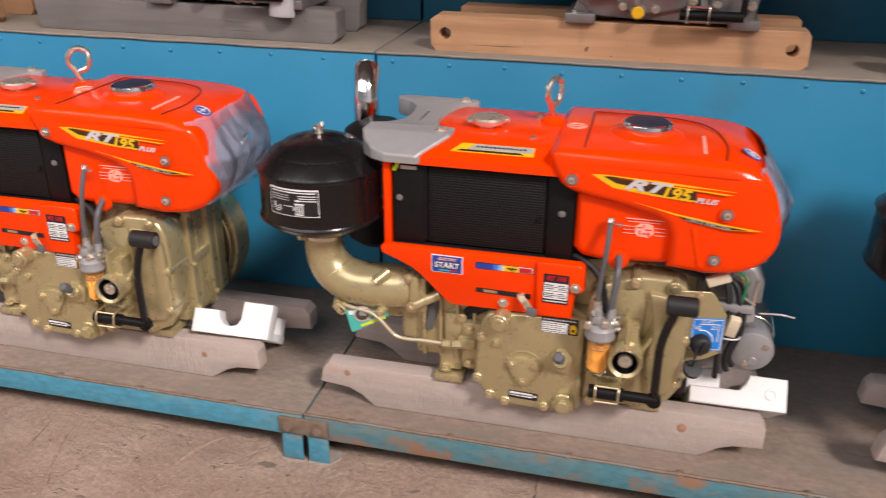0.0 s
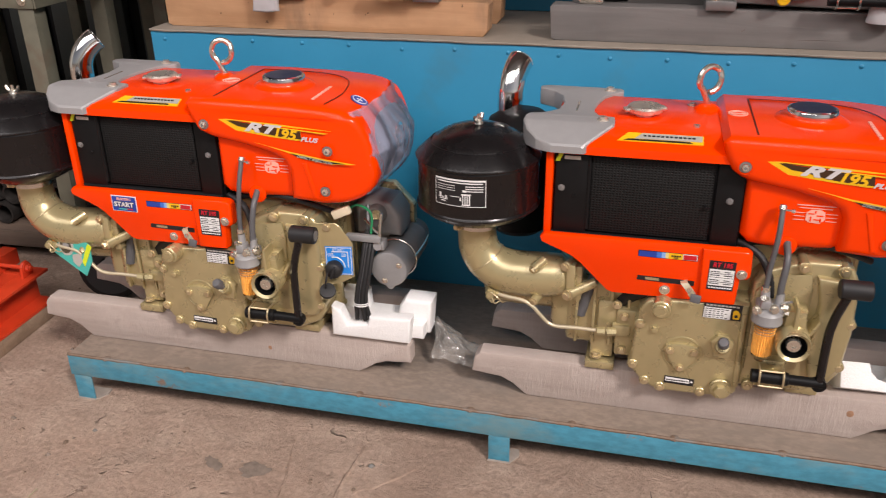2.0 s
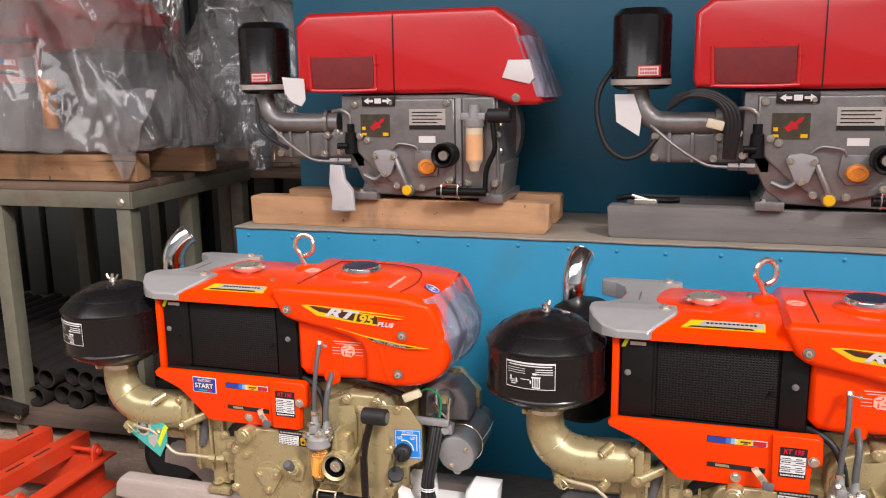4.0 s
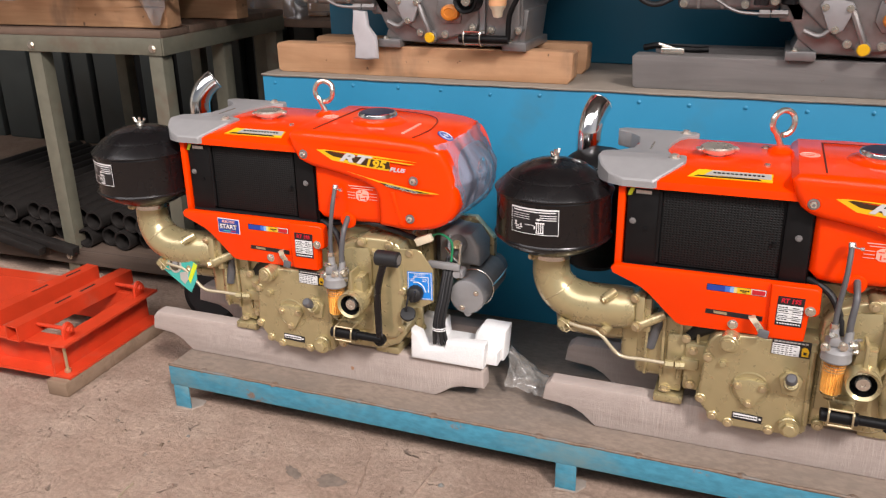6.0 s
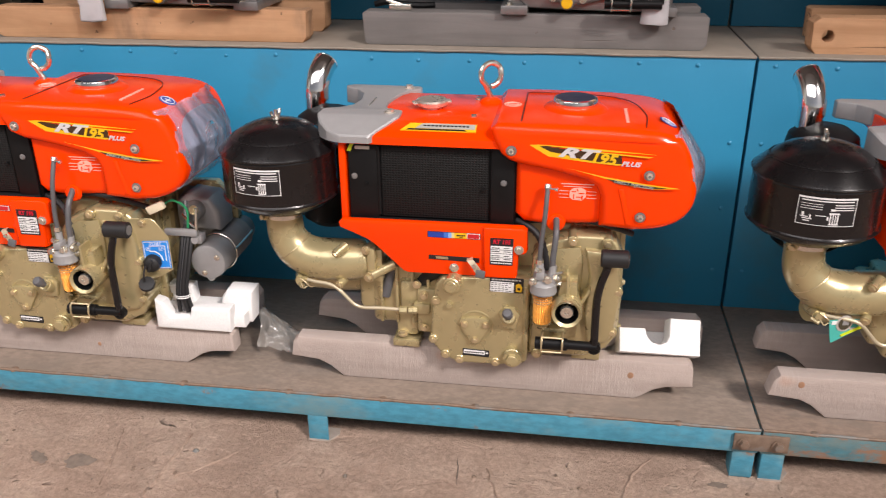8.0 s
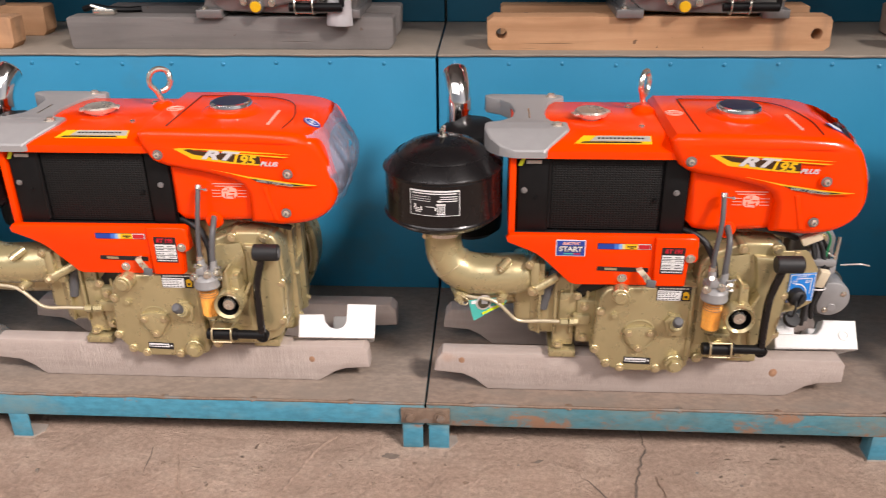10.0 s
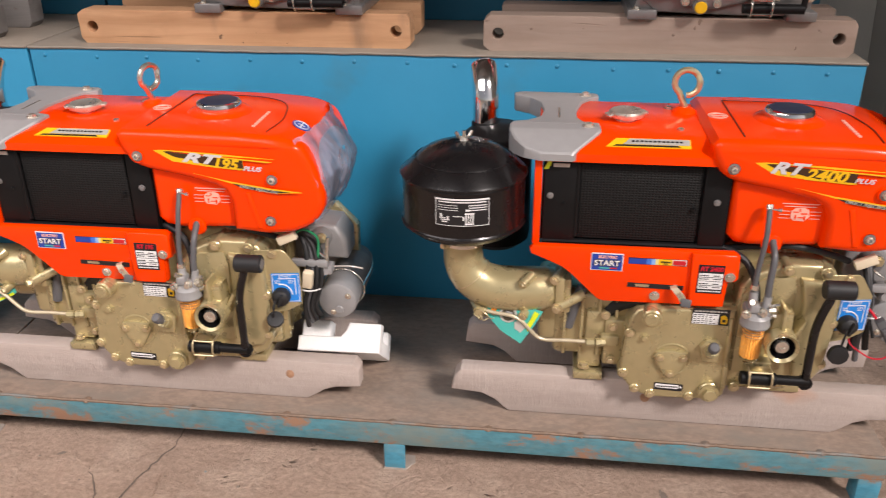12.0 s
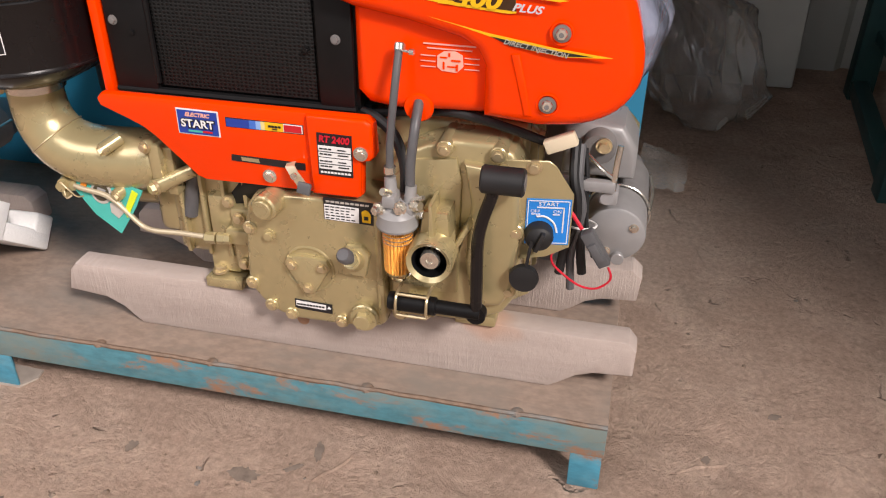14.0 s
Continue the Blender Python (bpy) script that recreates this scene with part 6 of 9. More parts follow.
    part("filter_element", bm, M_FILTER, ff, "pleated orange filter paper", 20)
    bm = bmesh.new()
    for z in (0.346, 0.341, 0.336):
        ring(bm, (0.0645, -0.022, z), (0, 0, 1), 0.0176, 0.0006, 26, 5)
    part("bowl_ring", bm, M_ZINC, ff)
    bm = bmesh.new()
    tube(bm, [(0.056, -0.018, 0.408), (0.057, -0.018, 0.445), (0.062, -0.014, 0.50), (0.0640, 0.004, 0.548)], 0.0043, 12, 6)
    h1 = part("fuel_hose", bm, M_HOSE, e, "grey rubber fuel hose")
    bm = bmesh.new()
    cyl(bm, (0.0640, 0.002, 0.540), (0.0640, 0.005, 0.546), 0.0062, n=14)
    cyl(bm, (0.066, -0.002, 0.542), (0.078, -0.003, 0.541), 0.0016, n=8)
    cyl(bm, (0.076, -0.003, 0.541), (0.081, -0.003, 0.541), 0.0034, n=8)
    part("hose_clip", bm, M_ZINC, h1)
    bm = bmesh.new()
    cyl(bm, (0.056, -0.0185, 0.408), (0.0562, -0.0182, 0.416), 0.0068, n=14)
    part("hose_clip", bm, M_ZINC, h1)
    bm = bmesh.new()
    tube(bm, [(0.079, -0.018, 0.396), (0.079, -0.016, 0.42), (0.082, -0.008, 0.458), (0.081, 0.016, 0.480)], 0.0055, 12, 6)
    part("fuel_hose", bm, M_HOSE, e)
    bm = bmesh.new()
    tube(bm, [(0.068, 0.0, 0.385), (0.064, 0.012, 0.415), (0.048, 0.025, 0.444), (0.02, 0.035, 0.460), (-0.005, 0.04, 0.466)], 0.0062, 10, 5)
    part("return_hose", bm, M_RUBBER, e)
    bm = bmesh.new()
    tube(bm, [(-0.010, 0.05, 0.452), (0.06, 0.05, 0.462), (0.12, 0.03, 0.474), (0.18, 0.03, 0.462), (0.215, 0.045, 0.445)], 0.0055, 10, 6)
    part("wiring_sleeve", bm, M_RUBBER, e, "black cable sleeve")

    # starting handle clipped on the side
    bm = bmesh.new()
    tube(bm, [(0.1740, -0.028, 0.424), (0.1720, -0.028, 0.408), (0.1640, -0.028, 0.380), (0.1590, -0.029, 0.352), (0.1585, -0.029, 0.32), (0.1595, -0.030, 0.250)], 0.0072, 10, 5)
    handle = part("starting_handle", bm, M_BLACK, e, "black starting handle")
    bm = bmesh.new()
    cyl(bm, (0.160, -0.028, 0.4275), (0.207, -0.028, 0.4275), 0.0155, n=24, bev=0.002)
    part("hand_grip", bm, M_RUBBER, handle)
    bm = bmesh.new()
    cyl(bm, (0.2065, -0.028, 0.4275), (0.2078, -0.028, 0.4275), 0.0095, n=20)
    part("grip_bore", bm, M_STARTER_DARK, handle)
    bm = bmesh.new()
    cyl(bm, (0.054, -0.030, 0.2540), (0.112, -0.030, 0.2540), 0.0112, n=20, bev=0.001)
    cyl(bm, (0.110, -0.030, 0.2540), (0.164, -0.030, 0.2535), 0.0085, n=16)
    lathe(bm, [(0, 0), (0.012, 0), (0.012, 0.012), (0, 0.012)], pose(0.1595, -0.022, 0.2510, 90), 18)
    part("socket", bm, M_SATIN, handle)
    bm = bmesh.new()
    for xx in (0.066, 0.103):
        tube(bm, [(xx, -0.014, 0.270), (xx, -0.038, 0.270), (xx, -0.044, 0.260), (xx, -0.044, 0.248), (xx, -0.030, 0.238), (xx, -0.005, 0.234)], 0.0018, 6, 3)
    tube(bm, [(0.066, -0.038, 0.270), (0.103, -0.038, 0.270)], 0.0018, 6, 1)
    tube(bm, [(0.066, -0.042, 0.243), (0.103, -0.042, 0.243)], 0.0018, 6, 1)
    part("wire_clip", bm, M_BRASSY, handle, "plated wire clip")
    bm = bmesh.new()
    box(bm, 0.064, 0.106, -0.012, 0.014, 0.266, 0.275, 0.002)
    part("clip_bracket", bm, M_GOLD, e)
    bm = bmesh.new()
    box(bm, 0.064, 0.106, -0.016, 0.014, 0.226, 0.236, 0.002)
    part("clip_bracket", bm, M_GOLD, e)

    # injector pipe and side hose
    bm = bmesh.new()
    tube(bm, [(-0.388, 0.020, 0.329), (-0.364, 0.013, 0.328), (-0.336, 0.011, 0.325), (-0.318, 0.010, 0.316), (-0.300, 0.011, 0.296), (-0.288, 0.012, 0.284), (-0.272, 0.013, 0.279), (-0.240, 0.015, 0.279), (-0.205, 0.016, 0.278)], 0.0035, 10, 6)
    pipe = part("injector_pipe", bm, M_PIPE, e, "thin cream steel injector pipe")
    for p, q in (((-0.203, 0.0155, 0.2775), (-0.189, 0.0165, 0.2775)), ((-0.187, 0.0165, 0.2775), (-0.171, 0.02, 0.2775)), ((-0.394, 0.024, 0.329), (-0.380, 0.016, 0.329))):
        bm = bmesh.new()
        cyl(bm, p, q, 0.0075, n=6)
        part("union_nut", bm, M_GOLD, pipe)
    bm = bmesh.new()
    cyl(bm, (-0.404, 0.050, 0.330), (-0.394, 0.014, 0.330), 0.0085, n=14)
    cyl(bm, (-0.394, 0.014, 0.330), (-0.393, 0.006, 0.330), 0.0070, n=6)
    cyl(bm, (-0.400, 0.020, 0.322), (-0.388, 0.010, 0.318), 0.0055, n=6)
    part("injector", bm, M_GOLD, e)
    bm = bmesh.new()
    tube(bm, [(-0.392, 0.008, 0.336), (-0.380, 0.004, 0.330), (-0.372, 0.006, 0.320), (-0.366, 0.012, 0.318)], 0.0012, 6, 4)
    tube(bm, [(-0.390, 0.008, 0.326), (-0.384, 0.002, 0.318), (-0.376, 0.004, 0.322)], 0.0012, 6, 4)
    part("tie_wire", bm, M_BRASSY, e)
    bm = bmesh.new()
    tube(bm, [(-0.395, 0.06, 0.322), (-0.34, 0.08, 0.308), (-0.28, 0.09, 0.305)], 0.026, 14, 4)
    part("head_casting", bm, M_GOLD, case)
    bm = bmesh.new()
    tube(bm, [(-0.214, 0.046, 0.372), (-0.226, 0.044, 0.335), (-0.236, 0.044, 0.292)], 0.0095, 14, 4)
    part("breather_hose", bm, M_HOSE, e)
    bm = bmesh.new()
    cyl(bm, (-0.256, 0.014, 0.346), (-0.212, 0.030, 0.366), 0.0095, 0.0088, n=14, bev=0.001)
    part("stay_boss", bm, M_GOLD, case)
    hexbolt(case, (-0.257, 0.009, 0.346), (-0.6, -1, -0.1), 0.0075, 0.008, M_BRASSY)
    bm = bmesh.new()
    tube(bm, [(-0.172, 0.055, 0.318), (-0.150, 0.048, 0.340), (-0.128, 0.035, 0.356), (-0.095, 0.02, 0.368)], 0.0135, 12, 4)
    part("water_hose", bm, M_RUBBER, e)

    # starter, switch plate and cables
    if electric:
        m = pose(0.2010, 0.014, -0.0085, 0, 0, 9)
        bm = bmesh.new()
        poly(bm, [(-0.030, 0.310), (-0.036, 0.420), (-0.030, 0.442), (0.026, 0.442), (0.034, 0.436), (0.056, 0.402), (0.056, 0.334), (0.030, 0.320)], 0.0, 0.003, "y", 0.0008, 1, m=m)
        br = part("switch_bracket", bm, M_GOLD, e, "olive-gold bent switch bracket")
        bm = bmesh.new()
        box(bm, 0.004, 0.054, -0.0012, 0.0, 0.338, 0.396, m=m)
        sw = part("switch_label", bm, M_CYANBLUE, br, "bright blue starter switch label")
        bm = bmesh.new()
        for a, b, c, d in ((0.0055, 0.0525, 0.3935, 0.3945), (0.0055, 0.0525, 0.3395, 0.3405), (0.0055, 0.0065, 0.3395, 0.3945), (0.0515, 0.0525, 0.3395, 0.3945), (0.016, 0.047, 0.3850, 0.3865), (0.0455, 0.047, 0.354, 0.3865), (0.010, 0.020, 0.3765, 0.3775), (0.034, 0.042, 0.3765, 0.3775)):
            box(bm, a, b, -0.0018, -0.0010, c, d, m=m)
        tube(bm, [m @ Vector((0.016, -0.0014, 0.374)), m @ Vector((0.026, -0.0014, 0.374)), m @ Vector((0.036, -0.0014, 0.366)), m @ Vector((0.040, -0.0014, 0.354))], 0.0012, 6, 4)
        part("label_print", bm, M_WHITE, sw)
        p = m @ Vector((0.029, -0.0016, 0.3900))
        lettering("START", 0.0065, p, M_WHITE, sw, 0, 0, 1.2, 0, 9)
        lettering("OFF", 0.0055, m @ Vector((0.014, -0.0016, 0.3805)), M_WHITE, sw, 0, 0, 1.1, 0, 9)
        lettering("ON", 0.0055, m @ Vector((0.039, -0.0016, 0.3805)), M_WHITE, sw, 0, 0, 1.1, 0, 9)
        bm = bmesh.new()
        q = m @ Vector((0.020, 0, 0.352))
        lathe(bm, [(0.0165, 0), (0.0165, 0.010), (0.0145, 0.016), (0.009, 0.020), (0, 0.021)], Matrix.Translation(q) @ pose(0, 0, 0, 90, 0, 9), 26)
        box(bm, -0.0025, 0.0025, -0.026, -0.018, -0.012, 0.012, 0.001, m=Matrix.Translation(q) @ pose(0, 0, 0, 0, 20, 9))
        part("key_switch", bm, M_RUBBER, br, "black key switch knob")
        hexbolt(br, m @ Vector((0.010, 0, 0.4345)), r=0.0064, h=0.006, mat=M_BRASSY)
        bm = bmesh.new()
        if card == "hang":
            tube(bm, [(0.216, -0.008, 0.345), (0.214, -0.010, 0.33), (0.212, -0.010, 0.312)], 0.002, 6, 3)
            lathe(bm, [(0, 0), (0.016, 0), (0.0175, 0.004), (0.0165, 0.010), (0, 0.012)], pose(0.210, -0.004, 0.297, 90), 24)
        else:
            tube(bm, [(0.216, -0.008, 0.345), (0.214, -0.014, 0.33), (0.212, -0.012, 0.315)], 0.002, 6, 3)
            lathe(bm, [(0, 0), (0.014, 0), (0.0155, 0.004), (0.0145, 0.010), (0, 0.012)], pose(0.212, -0.004, 0.302, 40, 0, 20), 22)
        part("switch_cap", bm, M_RUBBER, br, "black hanging rubber cap")
        # starter motor
        s = Matrix.Translation({"a": (0.311, 0.060, 0.327), "c": (0.309, 0.066, 0.309), "d": (0.306, 0.070, 0.322)}[at]) @ pose(0, 0, 0, -90) @ Matrix.Diagonal((0.93, 0.93, 1, 1))
        bm = bmesh.new()
        lathe(bm, [(0, 0), (0.034, 0.0), (0.0375, 0.002), (0.0390, 0.006), (0.0390, 0.055)], s, 36)
        sm = part("starter_motor", bm, M_STARTER, e, "grey cylindrical starter motor")
        bm = bmesh.new()
        lathe(bm, [(0.0385, 0.055), (0.0398, 0.057), (0.0398, 0.150), (0.035, 0.156), (0.03, 0.19), (0, 0.19)], s, 36)
        part("starter_body", bm, M_STARTER_DARK, sm, "darker dusty starter body")
        bm = bmesh.new()
        ring(bm, s @ Vector((0, 0, 0.055)), (0, 1, 0), 0.0396, 0.0012, 32, 5)
        tube(bm, [s @ Vector((0.0405, -0.010, 0.050)), s @ Vector((0.044, -0.012, 0.10)), s @ Vector((0.0405, -0.010, 0.15))], 0.0022, 6, 3)
        part("starter_strap", bm, M_ZINC, sm)
        for a in (200, 340):
            p = s @ Vector((0.026 * math.cos(radians(a + 130)), 0.026 * math.sin(radians(a + 130)), 0.0))
            hexbolt(sm, p, r=0.0042, h=0.003, mat=M_ZINC)
        bm = bmesh.new()
        cyl(bm, (0.292, 0.070, 0.375), (0.292, 0.056, 0.376), 0.008, n=12)
        box(bm, 0.282, 0.304, 0.060, 0.085, 0.366, 0.384, 0.003)
        part("terminal_block", bm, M_CAST, sm)
        bm = bmesh.new()
        lathe(bm, [(0, 0), (0.018, 0), (0.020, 0.004), (0.020, 0.075), (0, 0.078)], pose(0.275, 0.095, 0.418, -90), 24)
        part("solenoid", bm, M_STARTER_DARK, sm)
        bm = bmesh.new()
        poly(bm, [(0.248 + 0.078 * math.cos(radians(a)), 0.370 + 0.080 * math.sin(radians(a))) for a in range(22, 382, 45)], 0.212, 0.236, "y", 0.004, 2)
        part("starter_housing", bm, M_GOLD, sm, "olive-gold octagonal flange")
        bm = bmesh.new()
        poly(bm, [(0.246 + 0.066 * math.cos(radians(a)), 0.370 + 0.068 * math.sin(radians(a))) for a in range(22, 382, 45)], 0.19, 0.2125, "y", 0.006, 2)
        poly(bm, [(0.232, 0.372), (0.232, 0.432), (0.252, 0.446), (0.302, 0.440), (0.320, 0.412), (0.320, 0.372)], 0.115, 0.192, "y", 0.010, 3)
        part("drive_housing", bm, M_STARTER, sm, "dusty grey drive housing")
        hexbolt(sm, (0.300, 0.19, 0.405), r=0.006, h=0.006, mat=M_ZINC)
        bm = bmesh.new()
        box(bm, 0.232, 0.300, 0.052, 0.064, 0.384, 0.398, 0.003)
        part("cable_bracket", bm, M_STARTER, sm)
        bm = bmesh.new()
        cyl(bm, (0.312, 0.064, 0.292), (0.312, 0.10, 0.292), 0.008, n=12, bev=0.001)
        part("drain_stub", bm, M_STARTER, sm)
        hexbolt(sm, (0.281, 0.093, 0.425), r=0.007, h=0.010, mat=M_BRASSY)
        bm = bmesh.new()
        tube(bm, [(0.300, 0.064, 0.440), (0.298, 0.060, 0.415), (0.297, 0.058, 0.386)], 0.0035, 8, 3)
        tube(bm, [(0.262, 0.080, 0.420), (0.285, 0.062, 0.408), (0.300, 0.058, 0.400)], 0.0025, 8, 3)
        part("terminal_rod", bm, M_ZINC, sm)
        # cable bundle
        for k in range(4):
            bm = bmesh.new()
            jx, jy = (0.0055 if wires == "down" else 0.008) * k, 0.004 * (k % 2)
            if wires == "down":
                tube(bm, [(0.262, 0.10, 0.44) if k == 1 else (0.268 + jx, 0.075 + jy, 0.400), (0.266 + jx, 0.058 + jy, 0.375), (0.262 + jx, 0.042 + jy, 0.33), (0.254 + jx, 0.032 + jy, 0.275), (0.252 + jx * 1.5, 0.034 + jy, 0.228)], 0.0045, 8, 6)
            elif wires == "red":
                tube(bm, [[(0.250, 0.07, 0.440), (0.253, 0.045, 0.405), (0.259, 0.04, 0.381), (0.260, 0.04, 0.353), (0.251, 0.04, 0.318), (0.246, 0.04, 0.279)],
                          [(0.257, 0.07, 0.435), (0.259, 0.05, 0.394), (0.266, 0.045, 0.362), (0.258, 0.045, 0.307), (0.261, 0.045, 0.255)],
                          [(0.262, 0.06, 0.40), (0.264, 0.048, 0.348), (0.268, 0.045, 0.314), (0.273, 0.045, 0.279)],
                          [(0.262, 0.07, 0.43), (0.268, 0.06, 0.39), (0.272, 0.055, 0.34), (0.284, 0.05, 0.300)]][k], (0.0058, 0.0050, 0.0056, 0.0028)[k], 10, 6)
            else:
                tube(bm, [(0.235, 0.08, 0.455), (0.256 + jx, 0.065 + jy, 0.42), (0.262 + jx, 0.050 + jy, 0.36), (0.254 + jx * 0.8, 0.045 + jy, 0.31), (0.256 + jx, 0.05 + jy, 0.262 + 0.008 * k)], 0.0045, 10, 6)
            part("cable", bm, M_RUBBER if k != 1 else M_HOSE, e)
        bm = bmesh.new()
        if wires == "down":
            for zz in (0.262, 0.266):
                ring(bm, (0.2625, 0.034, zz), (0, 0.1, 1), 0.0135, 0.0012, 20, 5)
            part("cable_tie", bm, M_WHITE, e, "white cable tie")
        else:
            ring(bm, (0.266, 0.046, 0.345), (0, 0.2, 1), 0.018, 0.0014, 20, 5)
            part("cable_tie", bm, M_WHITE, e)
        bm = bmesh.new()
        box(bm, -0.008, 0.008, -0.006, 0.006, -0.018, 0.018, 0.002, m=pose(0.236, 0.030, 0.452, 0, 65, 0))
        part("connector", bm, M_CREAM, e, "cream plastic plug")
        if wires == "red":
            bm = bmesh.new()
            tube(bm, [(0.250, 0.030, 0.374), (0.259, 0.024, 0.365), (0.269, 0.020, 0.353)], 0.0024, 8, 4)
            tube(bm, [(0.303, 0.020, 0.307), (0.307, 0.018, 0.298), (0.305, 0.018, 0.288), (0.291, 0.018, 0.277), (0.271, 0.018, 0.279), (0.247, 0.022, 0.293), (0.238, 0.026, 0.301), (0.237, 0.03, 0.310), (0.245, 0.034, 0.314)], 0.0014, 8, 6)
            part("red_wire", bm, M_WIRE_RED, e, "thin red wire loop")
            bm = bmesh.new()
            box(bm, -0.0075, 0.0075, -0.007, 0.007, -0.024, 0.024, 0.002, m=pose(0.2865, 0.018, 0.332, 0, -32, 0))
            box(bm, -0.005, 0.005, -0.009, 0.006, -0.014, 0.010, 0.001, m=pose(0.2865, 0.016, 0.332, 0, -32, 0))
            part("connector", bm, M_HOSE, e, "dark grey wire connector")
        else:
            bm = bmesh.new()
            tube(bm, [(0.245, 0.04, 0.455), (0.262, 0.05, 0.46), (0.282, 0.06, 0.44), (0.28, 0.06, 0.40)], 0.0022, 6, 5)
            part("green_wire", bm, M_WIRE_GREEN, e)
            if wires == "plain":
                bm = bmesh.new()
                box(bm, -0.009, 0.009, -0.007, 0.007, -0.018, 0.018, 0.003, m=pose(0.268, 0.030, 0.372, 10, 10, 0))
                part("connector", bm, M_CREAM, e, "cream plastic plug")
                bm = bmesh.new()
                tube(bm, [(0.31, 0.06, 0.385), (0.34, 0.05, 0.392), (0.362, 0.06, 0.384)], 0.0016, 6, 4)
                part("wire_end", bm, M_LABELGREY, e)

    # leaflet hung below the elbow
    if card:
        at_, turn_, shape = {
            "open": ((-0.352, 0.012, 0.316), (-8, 12, -10), [(-0.046, 0.016), (-0.040, 0.032), (0.040, 0.030), (0.048, 0.004), (0.040, -0.026), (0.014, -0.020), (-0.030, -0.010)]),
            "fold": ((-0.343, 0.014, 0.308), (0, 4, 18), [(-0.036, 0.016), (0.036, 0.018), (0.040, 0.008), (0.034, 0.002), (-0.022, -0.028), (-0.026, -0.018)]),
            "hang": ((-0.338, 0.014, 0.314), (-10, 14, -5), [(-0.050, 0.002), (-0.046, 0.030), (0.050, 0.034), (0.044, 0.006), (0.030, -0.036), (-0.010, -0.024)])}[card]
        m = Matrix.Translation(at_) @ pose(0, 0, 0, *turn_)
        if card == "open":
            m = m @ Matrix.Diagonal((1.25, 1, 1.25, 1))
        bm = bmesh.new()
        poly(bm, shape, 0.0, 0.0016, m=m)
        leaf = part("leaflet", bm, M_TEALCARD, e, "teal printed leaflet hung under the elbow")
        bm = bmesh.new()
        if card == "fold":
            poly(bm, [(-0.030, 0.008), (0.030, 0.010), (0.030, 0.0165), (-0.030, 0.0150)], -0.0010, 0.0, m=m)
        else:
            poly(bm, [(-0.034, 0.029), (-0.025, 0.029), (-0.030, 0.0), (-0.038, 0.002)], -0.0010, 0.0, m=m)
        part("leaflet_band", bm, M_WHITE if card == "fold" else M_AMBER, leaf)
        bm = bmesh.new()
        lathe(bm, [(0.0155, 0.0), (0.0155, 0.0010), (0, 0.0012)], m @ pose(-0.006, 0.0, 0.010, 90), 22)
        poly(bm, [(0.008, 0.000), (0.024, 0.008), (0.030, -0.004), (0.024, -0.016), (0.012, -0.012)] if card != "fold" else [(0.004, 0.000), (0.018, 0.002), (0.012, -0.006)], -0.0010, 0.0, m=m)
        part("leaflet_picture", bm, M_LABELGREY, leaf)
        bm = bmesh.new()
        lathe(bm, [(0.0115, 0.0), (0.0115, 0.0010), (0, 0.0012)], m @ pose(-0.006, -0.0012, 0.010, 90), 20)
        part("leaflet_photo", bm, M_LABELDARK, leaf)
        bm = bmesh.new()
        box(bm, -0.011, 0.001, -0.0032, -0.0020, 0.008, 0.016, m=m)
        part("leaflet_goods", bm, M_STARTER, leaf)
        bm = bmesh.new()
        if card == "fold":
            poly(bm, [(0.012, -0.002), (0.034, 0.008), (0.036, 0.003), (-0.006, -0.016), (-0.008, -0.012)], -0.0013, -0.0002, m=m)
        else:
            poly(bm, [(0.036, 0.030), (0.045, 0.028), (0.036, -0.010), (0.030, -0.004)], -0.0013, -0.0002, m=m)
        part("leaflet_corner", bm, M_LIME, leaf)
    upper = ("hood", "fuel_tank", "fuel_cap", "nose_panel", "radiator", "side_post", "bolt", "lifting_eye", "exhaust_guard", "tail_pipe", "pipe_collar", "fuel_hose")
    for ob in e.children:
        if ob.name.startswith(upper):
            ob.location.z += LIFT[at]
        elif ob.name.startswith(("lower_panel", "throttle_lever")):
            ob.location.z += 0.5 * LIFT[at]
    return e


M_PALEGRILLE = material("blue_grey_lamp_panel", (0.30, 0.33, 0.43), 0.35, metal=0.1, vary=0.15, grain=12)
orange_engine("a", "195", True, "open", "orange and olive-gold single-cylinder diesel engine with electric starter", 2, "down")
orange_engine("b", "195", False, "", "orange and olive-gold hand-start diesel engine without starter motor", 3)
orange_engine("c", "195", True, "fold", "orange and olive-gold electric-start diesel engine with folded leaflet", 4, "plain")
orange_engine("d", "2400", True, "hang", "larger-numbered orange and olive-gold electric-start diesel engine", 5, "red")

